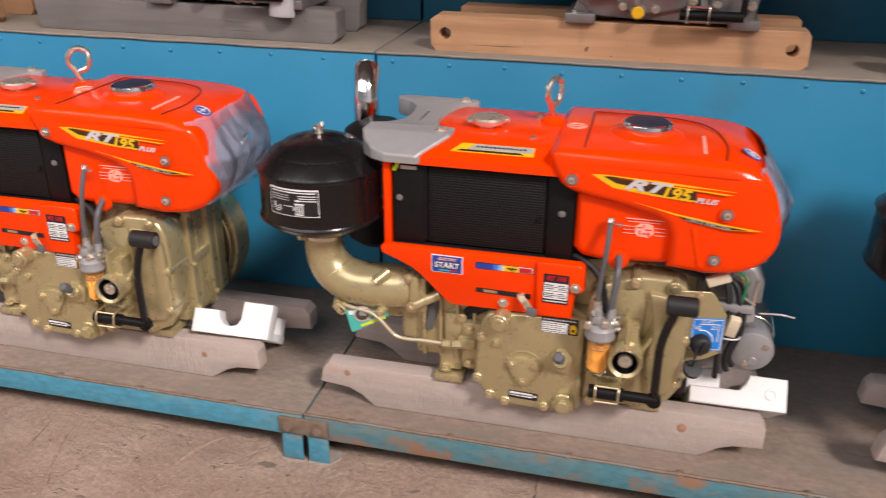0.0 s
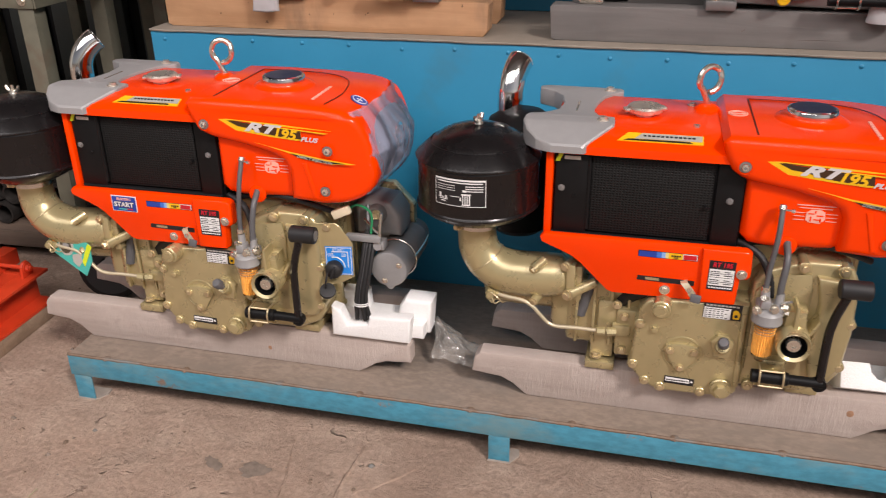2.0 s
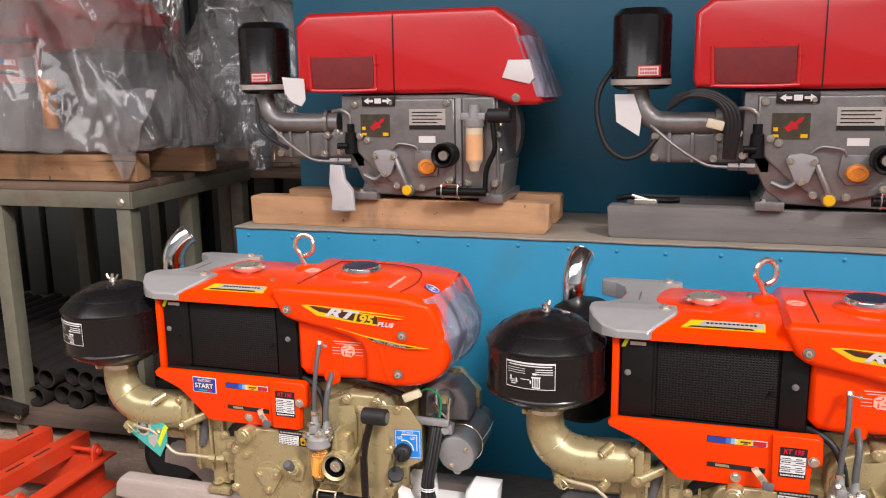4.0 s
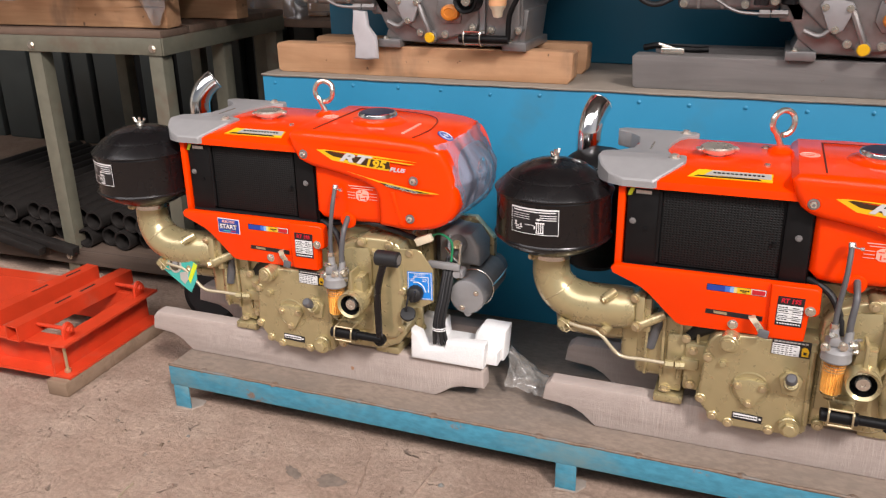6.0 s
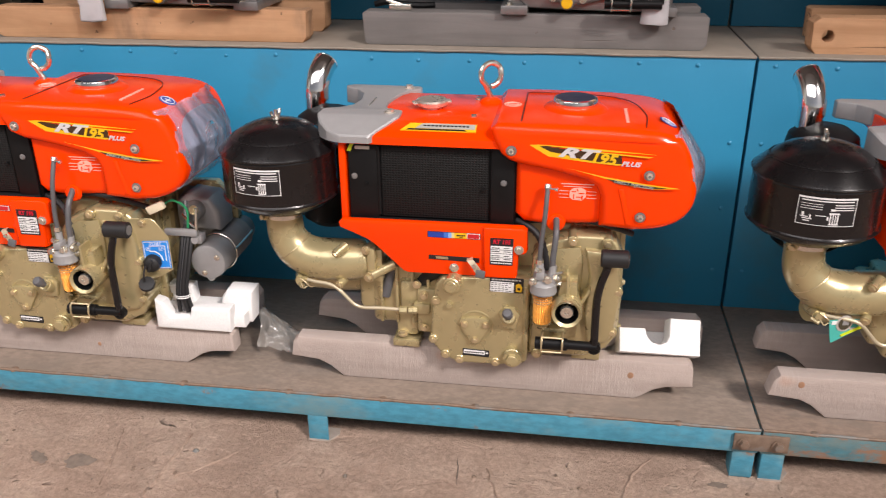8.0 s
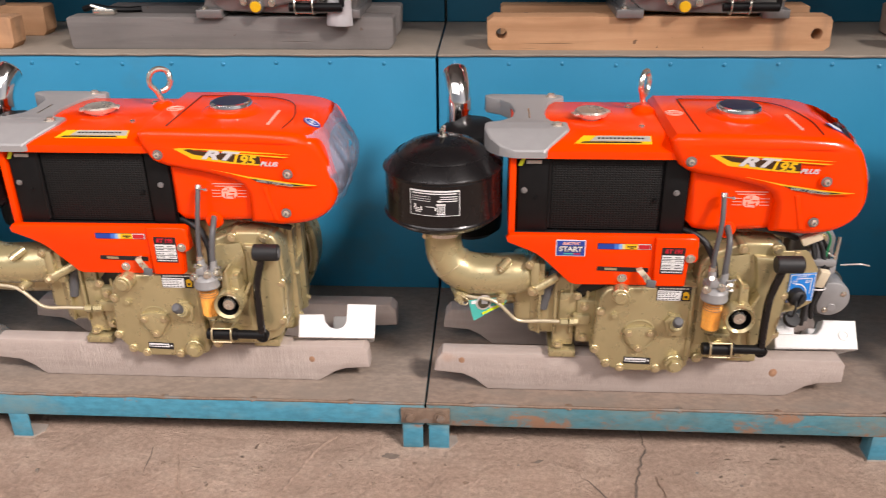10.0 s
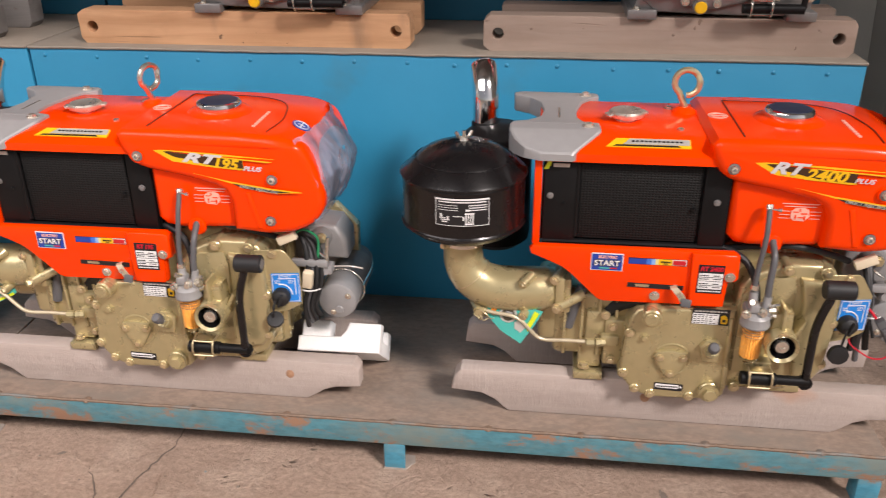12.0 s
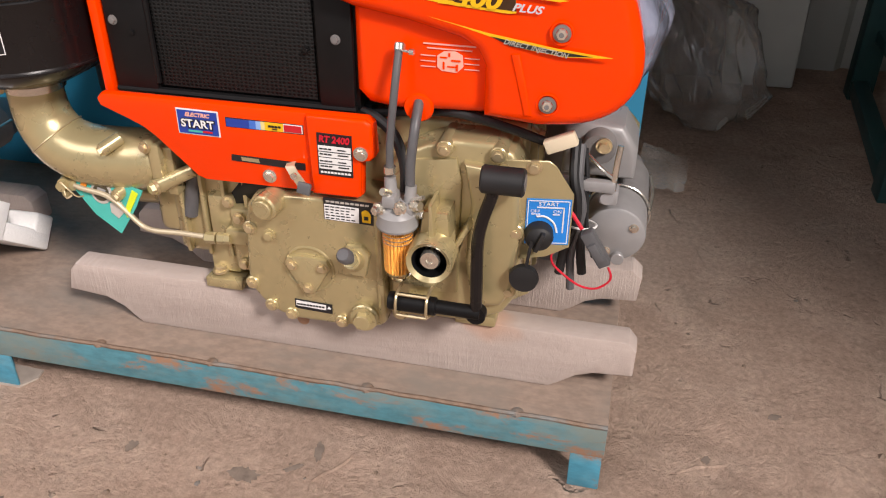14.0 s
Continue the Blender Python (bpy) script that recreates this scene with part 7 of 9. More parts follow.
# ---- foam blocks ----
def foam_block(x, kind, label):
    bm = bmesh.new()
    if kind == "stepped":
        # tipped back between the bearers
        m = pose(0.303, 0.066, 0.198, -39, 0, 1)
        poly(bm, [(-0.080, 0), (0.080, 0), (0.080, 0.057), (0.018, 0.058), (0.012, 0.042), (0.002, 0.030), (-0.080, 0.029)], 0.0, 0.034, "y", 0.004, 3, m=m)
        box(bm, -0.080, 0.079, 0.030, 0.142, 0.0, 0.029, 0.004, 2, m=m)
        box(bm, -0.084, -0.026, 0.036, 0.080, 0.020, 0.066, 0.005, 3, m=m)
        box(bm, 0.024, 0.079, 0.100, 0.142, 0.020, 0.056, 0.005, 3, m=m)
        lathe(bm, [(0.011, 0), (0.0105, 0.002), (0.007, 0.0025), (0.006, 0.001), (0, 0.001)], m @ pose(0.054, 0.0003, 0.028, 90), 20)
    elif kind == "notched":
        m = pose(0.286, 0.046, 0.203, -35, 4, 7)
        poly(bm, [(-0.076, 0), (0.076, 0), (0.077, 0.069), (0.019, 0.069), (0.018, 0.034), (0.012, 0.023), (0.0, 0.018), (-0.014, 0.021), (-0.024, 0.032), (-0.028, 0.047), (-0.077, 0.046)], 0.0, 0.044, "y", 0.003, 2, m=m)
        box(bm, -0.076, 0.076, 0.040, 0.135, 0.0, 0.018, 0.004, 2, m=m)
        box(bm, -0.012, 0.074, 0.094, 0.135, 0.012, 0.052, 0.005, 3, m=m)
    else:
        poly(bm, [(0.202, 0.1915), (0.358, 0.1915), (0.363, 0.246), (0.280, 0.241), (0.276, 0.224), (0.236, 0.220), (0.222, 0.250), (0.204, 0.256)], 0.022, 0.052, "y", 0.006, 3)
        poly(bm, [(0.206, 0.1915), (0.380, 0.1915), (0.382, 0.222), (0.206, 0.222)], 0.045, 0.118, "y", 0.005, 2)
        poly(bm, [(0.206, 0.1915), (0.262, 0.1915), (0.256, 0.258), (0.206, 0.260)], 0.086, 0.118, "y", 0.006, 3)
        poly(bm, [(0.318, 0.1915), (0.386, 0.1915), (0.392, 0.262), (0.338, 0.262), (0.326, 0.246)], 0.068, 0.118, "y", 0.008, 3)
    return solid("foam_block", bm, M_FOAM, (ENGINES[x], DEPTH[x], RISE[x]), (0.29, 0.1, 0.1915), label, "packing foam", "white foam blocks beside engines")


foam_block("a", "tray", "white packing foam tray on the grey timbers")
foam_block("b", "notched", "white packing foam block with round notch")
foam_block("c", "stepped", "white stepped packing foam under the starter")

bm = bmesh.new()


def scrap(u, v):
    return (-1.545 + 0.10 * u, 1.30 + 0.09 * v, DECK + 0.012 + 0.07 * (1 - u) * math.sin(3.1 * v)), (0, 0, 1)


crumpled(bm, 16, 16, scrap, 0.014, 9, 40)
solid("plastic_bag", bm, M_CLEARBAG, (0, 0, 0), (-1.5, 1.34, DECK), "small clear crumpled plastic bag on the deck", "plastic bag", angle=180)

# ---- silver engines with red hoods on the upper tier ----
# x from the yellow oil cap, y from the side cover's face, z from the floor


def silver_engine(x, label, seed, window, cables):
    rnd = random.Random(seed)
    W = 0.751
    e = thing("diesel_engine", (x, 1.680, 0.0175), (0, 0.1, W), label, "engine", "silver engines with red hoods")
    bm = bmesh.new()
    poly(bm, [(-0.178, 0.86), (-0.178, 0.995), (0.222, 0.995), (0.224, 0.80), (0.208, W - 0.006), (0.10, W - 0.006), (0.02, W - 0.004), (-0.085, W), (-0.125, 0.782), (-0.155, 0.84)], 0.012, 0.21, "y", 0.008, 2)
    case = part("crankcase", bm, M_SILVER, e, "silver-grey cast crankcase")
    bm = bmesh.new()
    poly(bm, [(-0.150, 0.870), (-0.150, 0.985), (0.118, 0.985), (0.118, 0.795), (0.09, 0.775), (0.03, 0.760), (-0.02, 0.765), (-0.075, 0.80)], 0.0, 0.03, "y", 0.006, 3)
    cov = part("side_cover", bm, M_SILVER, case)
    bm = bmesh.new()
    poly(bm, [(0.135, 0.988), (0.216, 0.988), (0.219, 0.80), (0.203, 0.764), (0.135, 0.764)], 0.002, 0.03, "y", 0.006, 3)
    part("end_cover", bm, M_SILVER, case)
    for bx, bz in ((-0.135, 0.972), (-0.04, 0.975), (0.10, 0.975), (-0.105, 0.885), (0.104, 0.79), (0.034, 0.772), (0.150, 0.785), (0.215, 0.785), (0.222, 0.90), (-0.03, 0.775)):
        bm = bmesh.new()
        cyl(bm, (bx, 0.03, bz), (bx, -0.002, bz), 0.010, n=14, bev=0.001)
        part("bolt_boss", bm, M_SILVER, cov)
        hexbolt(cov, (bx, -0.002, bz), r=0.006, h=0.006)
    # governor cap with three screws and its lever
    bm = bmesh.new()
    poly(bm, [(-0.090, 0.850), (-0.084, 0.860), (-0.058, 0.864), (-0.030, 0.858), (-0.024, 0.848), (-0.042, 0.803), (-0.058, 0.794), (-0.070, 0.804)], -0.014, 0.004, "y", 0.003, 2)
    trio = part("governor_cap", bm, M_CAST, cov)
    for p in ((-0.080, 0.848), (-0.034, 0.846), (-0.057, 0.804)):
        hexbolt(trio, (p[0], -0.014, p[1]), r=0.0055, h=0.006)
    bm = bmesh.new()
    tube(bm, [(-0.028, -0.008, 0.840), (-0.016, -0.012, 0.812), (-0.004, -0.012, 0.785), (-0.002, -0.008, 0.764)], 0.007, 8, 4)
    tube(bm, [(-0.062, -0.006, 0.806), (-0.085, -0.004, 0.790), (-0.115, 0.0, 0.800)], 0.006, 8, 4)
    part("link_rod", bm, M_PIPEGREY, case)
    bm = bmesh.new()
    cyl(bm, (0.0, 0.03, W + 0.015), (0.0, -0.012, W + 0.015), 0.0155, n=20, bev=0.002)
    ob = part("drain_boss", bm, M_SILVER, case)
    bm = bmesh.new()
    cyl(bm, (0.0, -0.012, W + 0.015), (0.0, -0.020, W + 0.015), 0.0125, n=20, bev=0.002)
    part("drain_cap", bm, M_YELLOW, ob, "yellow plastic cap")
    # PTO sleeve
    bm = bmesh.new()
    lathe(bm, [(0.021, 0.004), (0.026, 0.0), (0.029, 0.003), (0.029, 0.07)], pose(0.10, -0.045, 0.853, -90), 28)
    lathe(bm, [(0.021, 0.004), (0.020, 0.03), (0, 0.03)], pose(0.10, -0.045, 0.853, -90), 28)
    sl = part("shaft_sleeve", bm, M_SATIN, cov)
    bm = bmesh.new()
    lathe(bm, [(0, 0.0), (0.003, 0), (0.004, -0.002), (0.011, -0.002), (0.012, 0), (0.012, 0.03)], pose(0.10, -0.038, 0.853, -90), 22)
    part("shaft_end", bm, M_ZINC, sl)
    bm = bmesh.new()
    lathe(bm, [(0.0235, -0.004), (0.0235, 0.012), (0.021, 0.017), (0.014, 0.0185), (0.012, 0.0165), (0, 0.0165)], Matrix.Translation((0.051, 0.0, 0.824)) @ Matrix.Diagonal((1, 1, 0.8, 1)) @ pose(0, 0, 0, 90), 28)
    part("amber_plug", bm, M_AMBER, cov, "orange plastic filler plug")
    # fuel filter
    bm = bmesh.new()
    lathe(bm, [(0, 0), (0.010, 0.002), (0.014, 0.018), (0.0185, 0.024), (0.020, 0.03), (0.020, 0.105)], pose(0.172, -0.022, 0.815), 24)
    fb = part("filter_bowl", bm, M_CREAM, e, "amber-tinted filter bowl")
    bm = bmesh.new()
    lathe(bm, [(0.0225, 0), (0.0235, 0.003), (0.0235, 0.018), (0.014, 0.024), (0.012, 0.05), (0, 0.05)], pose(0.172, -0.022, 0.920), 24)
    box(bm, 0.14, 0.20, -0.03, 0.01, 0.935, 0.952, 0.003)
    part("filter_head", bm, M_CAST, fb)
    bm = bmesh.new()
    lathe(bm, [(0.0206, 0.028), (0.0206, 0.088)], pose(0.172, -0.022, 0.815), 24)
    part("filter_element", bm, M_PALEFILTER, fb)
    # labels
    plate("picture_label", cov, -0.121, -0.045, 0.893, 0.948, -0.0012, M_LABELDARK, label="coloured instruction label")
    bm = bmesh.new()
    poly(bm, [(-0.097, 0.918), (-0.088, 0.922), (-0.082, 0.932), (-0.076, 0.928), (-0.068, 0.936), (-0.057, 0.941), (-0.061, 0.930), (-0.070, 0.925), (-0.068, 0.916), (-0.080, 0.914), (-0.088, 0.908)], -0.0020, -0.0010)
    part("label_picture", bm, M_REDINK, cov)
    bm = bmesh.new()
    box(bm, -0.063, -0.049, -0.0022, -0.0010, 0.896, 0.904)
    box(bm, -0.118, -0.106, -0.0022, -0.0010, 0.897, 0.903)
    box(bm, -0.117, -0.108, -0.0022, -0.0010, 0.910, 0.918)
    part("label_accent", bm, M_YELLOW, cov)
    plate("data_plate", cov, 0.005, 0.096, 0.912, 0.960, -0.0012, M_LABELGREY, label="metal data plate")
    bm = bmesh.new()
    box(bm, 0.005, 0.096, -0.0019, -0.0010, 0.912, 0.922)
    for k in range(4):
        box(bm, 0.012, 0.088 - 0.012 * (k % 2), -0.0019, -0.0010, 0.951 - 0.008 * k, 0.9535 - 0.008 * k)
    part("plate_print", bm, M_INK, cov)
    plate("white_tag", cov, 0.028, 0.070, 0.880, 0.896, -0.0012, M_WHITE)
    bm = bmesh.new()
    box(bm, -0.115, -0.030, -0.006, 0.004, 0.968, 0.992, 0.002)
    gp = part("speed_plate", bm, M_INK, cov, "black plate with white arrows")
    bm = bmesh.new()
    for s in (-1, 1):
        poly(bm, [(-0.0725 + s * 0.036, 0.980), (-0.0725 + s * 0.024, 0.988), (-0.0725 + s * 0.024, 0.983), (-0.0725 + s * 0.012, 0.983), (-0.0725 + s * 0.012, 0.977), (-0.0725 + s * 0.024, 0.977), (-0.0725 + s * 0.024, 0.972)], -0.0072, -0.0055)
    box(bm, -0.081, -0.064, -0.0072, -0.0055, 0.974, 0.986)
    part("arrow_print", bm, M_WHITE, gp)
    # starting handle
    bm = bmesh.new()
    tube(bm, [(0.215, -0.020, 0.938), (0.219, -0.024, 0.900), (0.221, -0.026, 0.866), (0.202, -0.026, 0.822), (0.198, -0.026, 0.768)], 0.0062, 10, 5)
    h = part("starting_handle", bm, M_SATIN, e, "black starting handle")
    bm = bmesh.new()
    cyl(bm, (0.204, -0.020, 0.945), (0.258, -0.020, 0.945), 0.0165, n=20, bev=0.002)
    part("hand_grip", bm, M_RUBBER, h)
    bm = bmesh.new()
    cyl(bm, (0.080, -0.026, 0.767), (0.20, -0.026, 0.767), 0.010, n=16)
    part("socket", bm, M_SATIN, h)
    bm = bmesh.new()
    for xx in (0.095, 0.135):
        tube(bm, [(xx, -0.01, 0.785), (xx, -0.038, 0.785), (xx, -0.042, 0.765), (xx, -0.03, 0.752), (xx, -0.004, 0.752)], 0.002, 6, 3)
    tube(bm, [(0.095, -0.038, 0.785), (0.135, -0.038, 0.785)], 0.002, 6, 1)
    tube(bm, [(0.095, -0.036, 0.756), (0.135, -0.036, 0.756)], 0.002, 6, 1)
    part("wire_clip", bm, M_ZINC, h)
    # cylinder head, elbow and air cleaner
    bm = bmesh.new()
    box(bm, -0.375, -0.165, 0.04, 0.19, 0.835, 0.908, 0.012, 3)
    box(bm, -0.165, -0.115, 0.012, 0.10, 0.815, 0.87, 0.006)
    hd = part("cylinder_head", bm, M_SILVER, case)
    bm = bmesh.new()
    tube(bm, [(-0.403, 0.045, 1.015), (-0.402, 0.043, 0.985), (-0.390, 0.04, 0.952), (-0.364, 0.04, 0.931), (-0.325, 0.04, 0.926), (-0.20, 0.05, 0.926)], 0.024, 22, 7)
    lathe(bm, [(0.024, 0), (0.031, 0.001), (0.031, 0.010), (0.024, 0.011)], along((-0.236, 0.046, 0.926), (-0.20, 0.05, 0.926))[0], 24)
    part("inlet_elbow", bm, M_SILVER, e, "grey cast inlet elbow")
    bm = bmesh.new()
    lathe(bm, [(0, 0), (0.05, 0.0), (0.062, 0.006), (0.064, 0.02), (0.0665, 0.024), (0.0665, 0.03), (0.064, 0.034), (0.064, 0.16), (0.05, 0.175), (0, 0.18)], pose(-0.398, 0.045, 1.000), 36)
    ac = part("air_cleaner", bm, M_BLACK, e, "black cylindrical air cleaner")
    bm = bmesh.new()
    lathe(bm, [(0.0655, 0), (0.067, 0.001), (0.067, 0.012), (0.0655, 0.013)], pose(-0.398, 0.045, 1.010), 36)
    part("band", bm, M_LABELGREY, ac)
    plate("red_label", ac, -0.402, -0.352, 1.028, 1.052, -0.0235, M_REDINK, label="red and white label")
    plate("label_field", ac, -0.399, -0.357, 1.031, 1.049, -0.0243, M_WHITE)
    bm = bmesh.new()
    for k in range(7):
        box(bm, -0.396 + 0.0053 * k, -0.3925 + 0.0053 * k, -0.0250, -0.0240, 1.041, 1.0465), box(bm, -0.396 + 0.0053 * k, -0.3925 + 0.0053 * k, -0.0250, -0.0240, 1.033, 1.0385)
    part("label_print", bm, M_REDINK, ac)
    bm = bmesh.new()
    tube(bm, [(-0.372, 0.0, 0.922), (-0.357, 0.0, 0.910), (-0.312, -0.006, 0.874), (-0.257, -0.008, 0.840), (-0.215, -0.006, 0.833), (-0.17, 0.0, 0.833)], 0.0036, 8, 5)
    part("injector_pipe", bm, M_PIPEGREY, e)
    for p, q in (((-0.205, -0.003, 0.833), (-0.184, -0.002, 0.833)), ((-0.181, -0.002, 0.833), (-0.150, 0.002, 0.833))):
        bm = bmesh.new()
        cyl(bm, p, q, 0.0085, n=6)
        part("union_nut", bm, M_PIPEGREY, case)
    bm = bmesh.new()
    if cables:
        tube(bm, [(-0.46, 0.06, 1.05), (-0.488, 0.04, 1.00), (-0.492, 0.03, 0.945), (-0.469, 0.02, 0.876), (-0.428, 0.02, 0.847), (-0.386, 0.03, 0.860), (-0.36, 0.04, 0.89)], 0.0062, 10, 6)
    else:
        tube(bm, [(-0.418, 0.03, 0.99), (-0.400, 0.0, 0.920), (-0.36, -0.004, 0.885), (-0.325, 0.01, 0.862)], 0.005, 10, 6)
    part("black_cable", bm, M_RUBBER, e, "looped black cable")
    if cables:
        for k in range(4):
            bm = bmesh.new()
            tube(bm, [(-0.335 + 0.004 * k, 0.01, 0.958 + 0.008 * k), (-0.29 + 0.008 * k, -0.010, 0.985 + 0.004 * k), (-0.235 + 0.008 * k, -0.014, 0.975), (-0.212 + 0.008 * k, -0.014, 0.935), (-0.212 + 0.006 * k, 0.0, 0.85)], 0.0058, 8, 5)
            part("cable", bm, M_RUBBER, e)
        bm = bmesh.new()
        box(bm, -0.018, 0.018, -0.010, 0.010, -0.010, 0.010, 0.003, m=pose(-0.235, -0.018, 0.925, 0, 15, 0))
        part("connector", bm, M_CREAM, e)
    # white cap strapped to the pump, or a tag
    if seed == 1:
        bm = bmesh.new()
        poly(bm, [(-0.198, 0.826), (-0.164, 0.824), (-0.160, 0.790), (-0.140, 0.765), (-0.137, 0.712), (-0.165, 0.708), (-0.200, 0.710), (-0.196, 0.745), (-0.203, 0.780)], -0.026, -0.008, "y", 0.006, 3)
        part("white_sleeve", bm, M_CLOTH, e, "white protective sleeve")
    if seed == 1:
        bm = bmesh.new()
        poly(bm, [(-0.322, 1.04), (-0.262, 1.035), (-0.260, 0.984), (-0.272, 0.968), (-0.296, 0.978), (-0.316, 1.000)], -0.014, -0.0115, "y", 0.001, 1)
        part("paper_tag", bm, M_WHITE, e, "white paper tag")
    if cables:
        bm = bmesh.new()
        poly(bm, [(-0.452, 0.990), (-0.41, 0.990), (-0.392, 0.940), (-0.396, 0.897), (-0.447, 0.929)], 0.012, 0.014)
        part("paper_tag", bm, M_WHITE, e)
    # fuel pump, linkage and ribs round the cylinder
    bm = bmesh.new()
    cyl(bm, (-0.148, 0.0, 0.852), (-0.148, 0.0, 0.905), 0.017, 0.014, 18, 0.002)
    cyl(bm, (-0.148, 0.0, 0.905), (-0.148, 0.0, 0.925), 0.010, n=6)
    cyl(bm, (-0.150, -0.016, 0.872), (-0.176, -0.018, 0.872), 0.008, n=12)
    pump = part("fuel_pump", bm, M_SATIN, case, "dark fuel pump")
    for p in ((-0.176, -0.006, 0.858), (-0.122, -0.006, 0.895), (-0.186, 0.0, 0.905)):
        hexbolt(pump, p, r=0.006, h=0.009, mat=M_ZINC)
    bm = bmesh.new()
    tube(bm, [(-0.148, 0.0, 0.925), (-0.150, 0.0, 0.945), (-0.17, 0.0, 0.958), (-0.20, 0.01, 0.955)], 0.0045, 8, 4)
    part("feed_pipe", bm, M_PIPEGREY, pump)
    for k in range(3):
        bm = bmesh.new()
        box(bm, -0.335 + 0.05 * k, -0.327 + 0.05 * k, 0.030, 0.19, 0.838, 0.905, 0.002)
        part("casting_rib", bm, M_SILVER, hd)
    for p in ((-0.362, 0.04, 0.896), (-0.362, 0.04, 0.848), (-0.235, 0.03, 0.848), (-0.225, 0.03, 0.895)):
        bm = bmesh.new()
        cyl(bm, (p[0], 0.06, p[2]), (p[0], p[1] - 0.004, p[2]), 0.010, n=14, bev=0.001)
        part("bolt_boss", bm, M_SILVER, hd)
        hexbolt(hd, (p[0], p[1] - 0.004, p[2]), r=0.006, h=0.006)
    bm = bmesh.new()
    poly(bm, [(0.02, 0.862), (0.075, 0.862), (0.082, 0.85), (0.075, 0.80), (0.03, 0.798), (0.014, 0.82)], -0.006, 0.002, "y", 0.003, 2)
    part("gear_boss", bm, M_SILVER, cov)
    bm = bmesh.new()
    tube(bm, [(-0.04, -0.004, 0.864), (-0.02, -0.008, 0.878), (0.02, -0.008, 0.872), (0.028, -0.006, 0.858)], 0.003, 8, 4)
    part("stop_wire", bm, M_PIPEGREY, cov)
    bm = bmesh.new()
    box(bm, 0.1185, 0.1335, 0.0035, 0.02, 0.775, 0.985, 0.003)
    part("joint_rib", bm, M_CAST, case)
    for z in (0.80, 0.86, 0.92):
        hexbolt(case, (0.224, 0.03, z), (1, -0.4, 0), 0.006, 0.006)
    # feet, flywheel
    for fx in (-0.115, 0.205):
        bm = bmesh.new()
        box(bm, fx - 0.03, fx + 0.03, 0.0, 0.20, W - 0.0135, W + 0.006, 0.002)
        poly(bm, [(fx - 0.02, W + 0.004), (fx + 0.02, W + 0.004), (fx + 0.03, 0.83), (fx + 0.012, 0.83)], 0.02, 0.19, "y", 0.003, 2)
        part("mounting_foot", bm, M_SILVER, case)
        hexbolt(case, (fx - 0.012, 0.012, W + 0.006), (0, 0, 1), 0.007, 0.006)
    bm = bmesh.new()
    lathe(bm, [(0, 0), (0.06, 0), (0.07, 0.01), (0.122, 0.012), (0.140, 0.0), (0.150, 0.004), (0.150, 0.055), (0, 0.06)], pose(0.083, 0.215, 0.897, -90), 48)
    part("flywheel", bm, M_SILVER, e, "grey flywheel")
    # red hood
    bm = bmesh.new()
    poly(bm, [(-0.285, 1.02), (-0.278, 1.002), (-0.03, 0.997), (0.05, 0.997), (0.13, 0.998), (0.20, 0.990), (0.255, 0.968), (0.315, 0.968), (0.330, 0.976), (0.322, 1.000), (0.300, 1.06), (0.27, 1.15), (0.22, 1.19), (-0.25, 1.19), (-0.285, 1.16)], -0.008, 0.235, "y", 0.014, 3)
    hood = part("hood", bm, M_RED, e, "glossy red enamel hood")
    bm = bmesh.new()
    poly(bm, [(-0.245, 1.085), (-0.240, 1.016), (-0.230, 1.010), (-0.088, 1.010), (-0.080, 1.018), (-0.080, 1.085)], -0.010, 0.0, "y", 0.002, 2)
    part("screen_window", bm, M_REDDARK, hood, "dusty dark red screen")
    bm = bmesh.new()
    ring_pts = [(-0.248, 1.09), (-0.244, 1.014), (-0.232, 1.006), (-0.086, 1.006), (-0.076, 1.016), (-0.076, 1.09)]
    tube(bm, [(u, -0.009, v) for u, v in ring_pts], 0.004, 8, 4)
    part("window_rim", bm, M_RED, hood)
    bm = bmesh.new()
    box(bm, -0.030, -0.0275, -0.010, -0.006, 1.0, 1.18)
    part("seam", bm, M_INK, hood)
    hexbolt(hood, (0.268, -0.008, 0.985), r=0.0075, h=0.006)
    bm = bmesh.new()
    poly(bm, [(0.235, 1.03), (0.30, 1.015), (0.312, 1.03), (0.30, 1.07), (0.25, 1.07)], -0.014, 0.0, "y", 0.004, 2)
    part("head_lamp", bm, M_WHITE, hood, "white lamp glass")
    bm = bmesh.new()

    def wrap(u, v):
        a = -1.3 + 2.6 * v
        return (0.305 + 0.045 * math.cos(a) - 0.05 * u, 0.11 + 0.125 * math.sin(a), 0.985 + 0.14 * u), (math.cos(a), math.sin(a), 0)
    crumpled(bm, 16, 22, wrap, 0.009, seed + 40, 40)
    part("film_wrap", bm, M_FILM, hood, "", 180)
    e.scale = (0.957, 0.957, 0.957)
    return e


M_REDDARK = material("dusty_dark_red", (0.20, 0.02, 0.02), 0.7, vary=0.2, grain=60)
silver_engine(-1.845, "silver-grey diesel engine with red hood and white sleeve", 1, True, False)
silver_engine(-0.945, "silver-grey diesel engine with red hood and looped cable", 2, True, True)
silver_engine(-0.029, "silver-grey diesel engine with red hood on drilled timber", 3, True, False)
silver_engine(0.876, "silver-grey diesel engine with red hood on tan timber", 4, True, False)

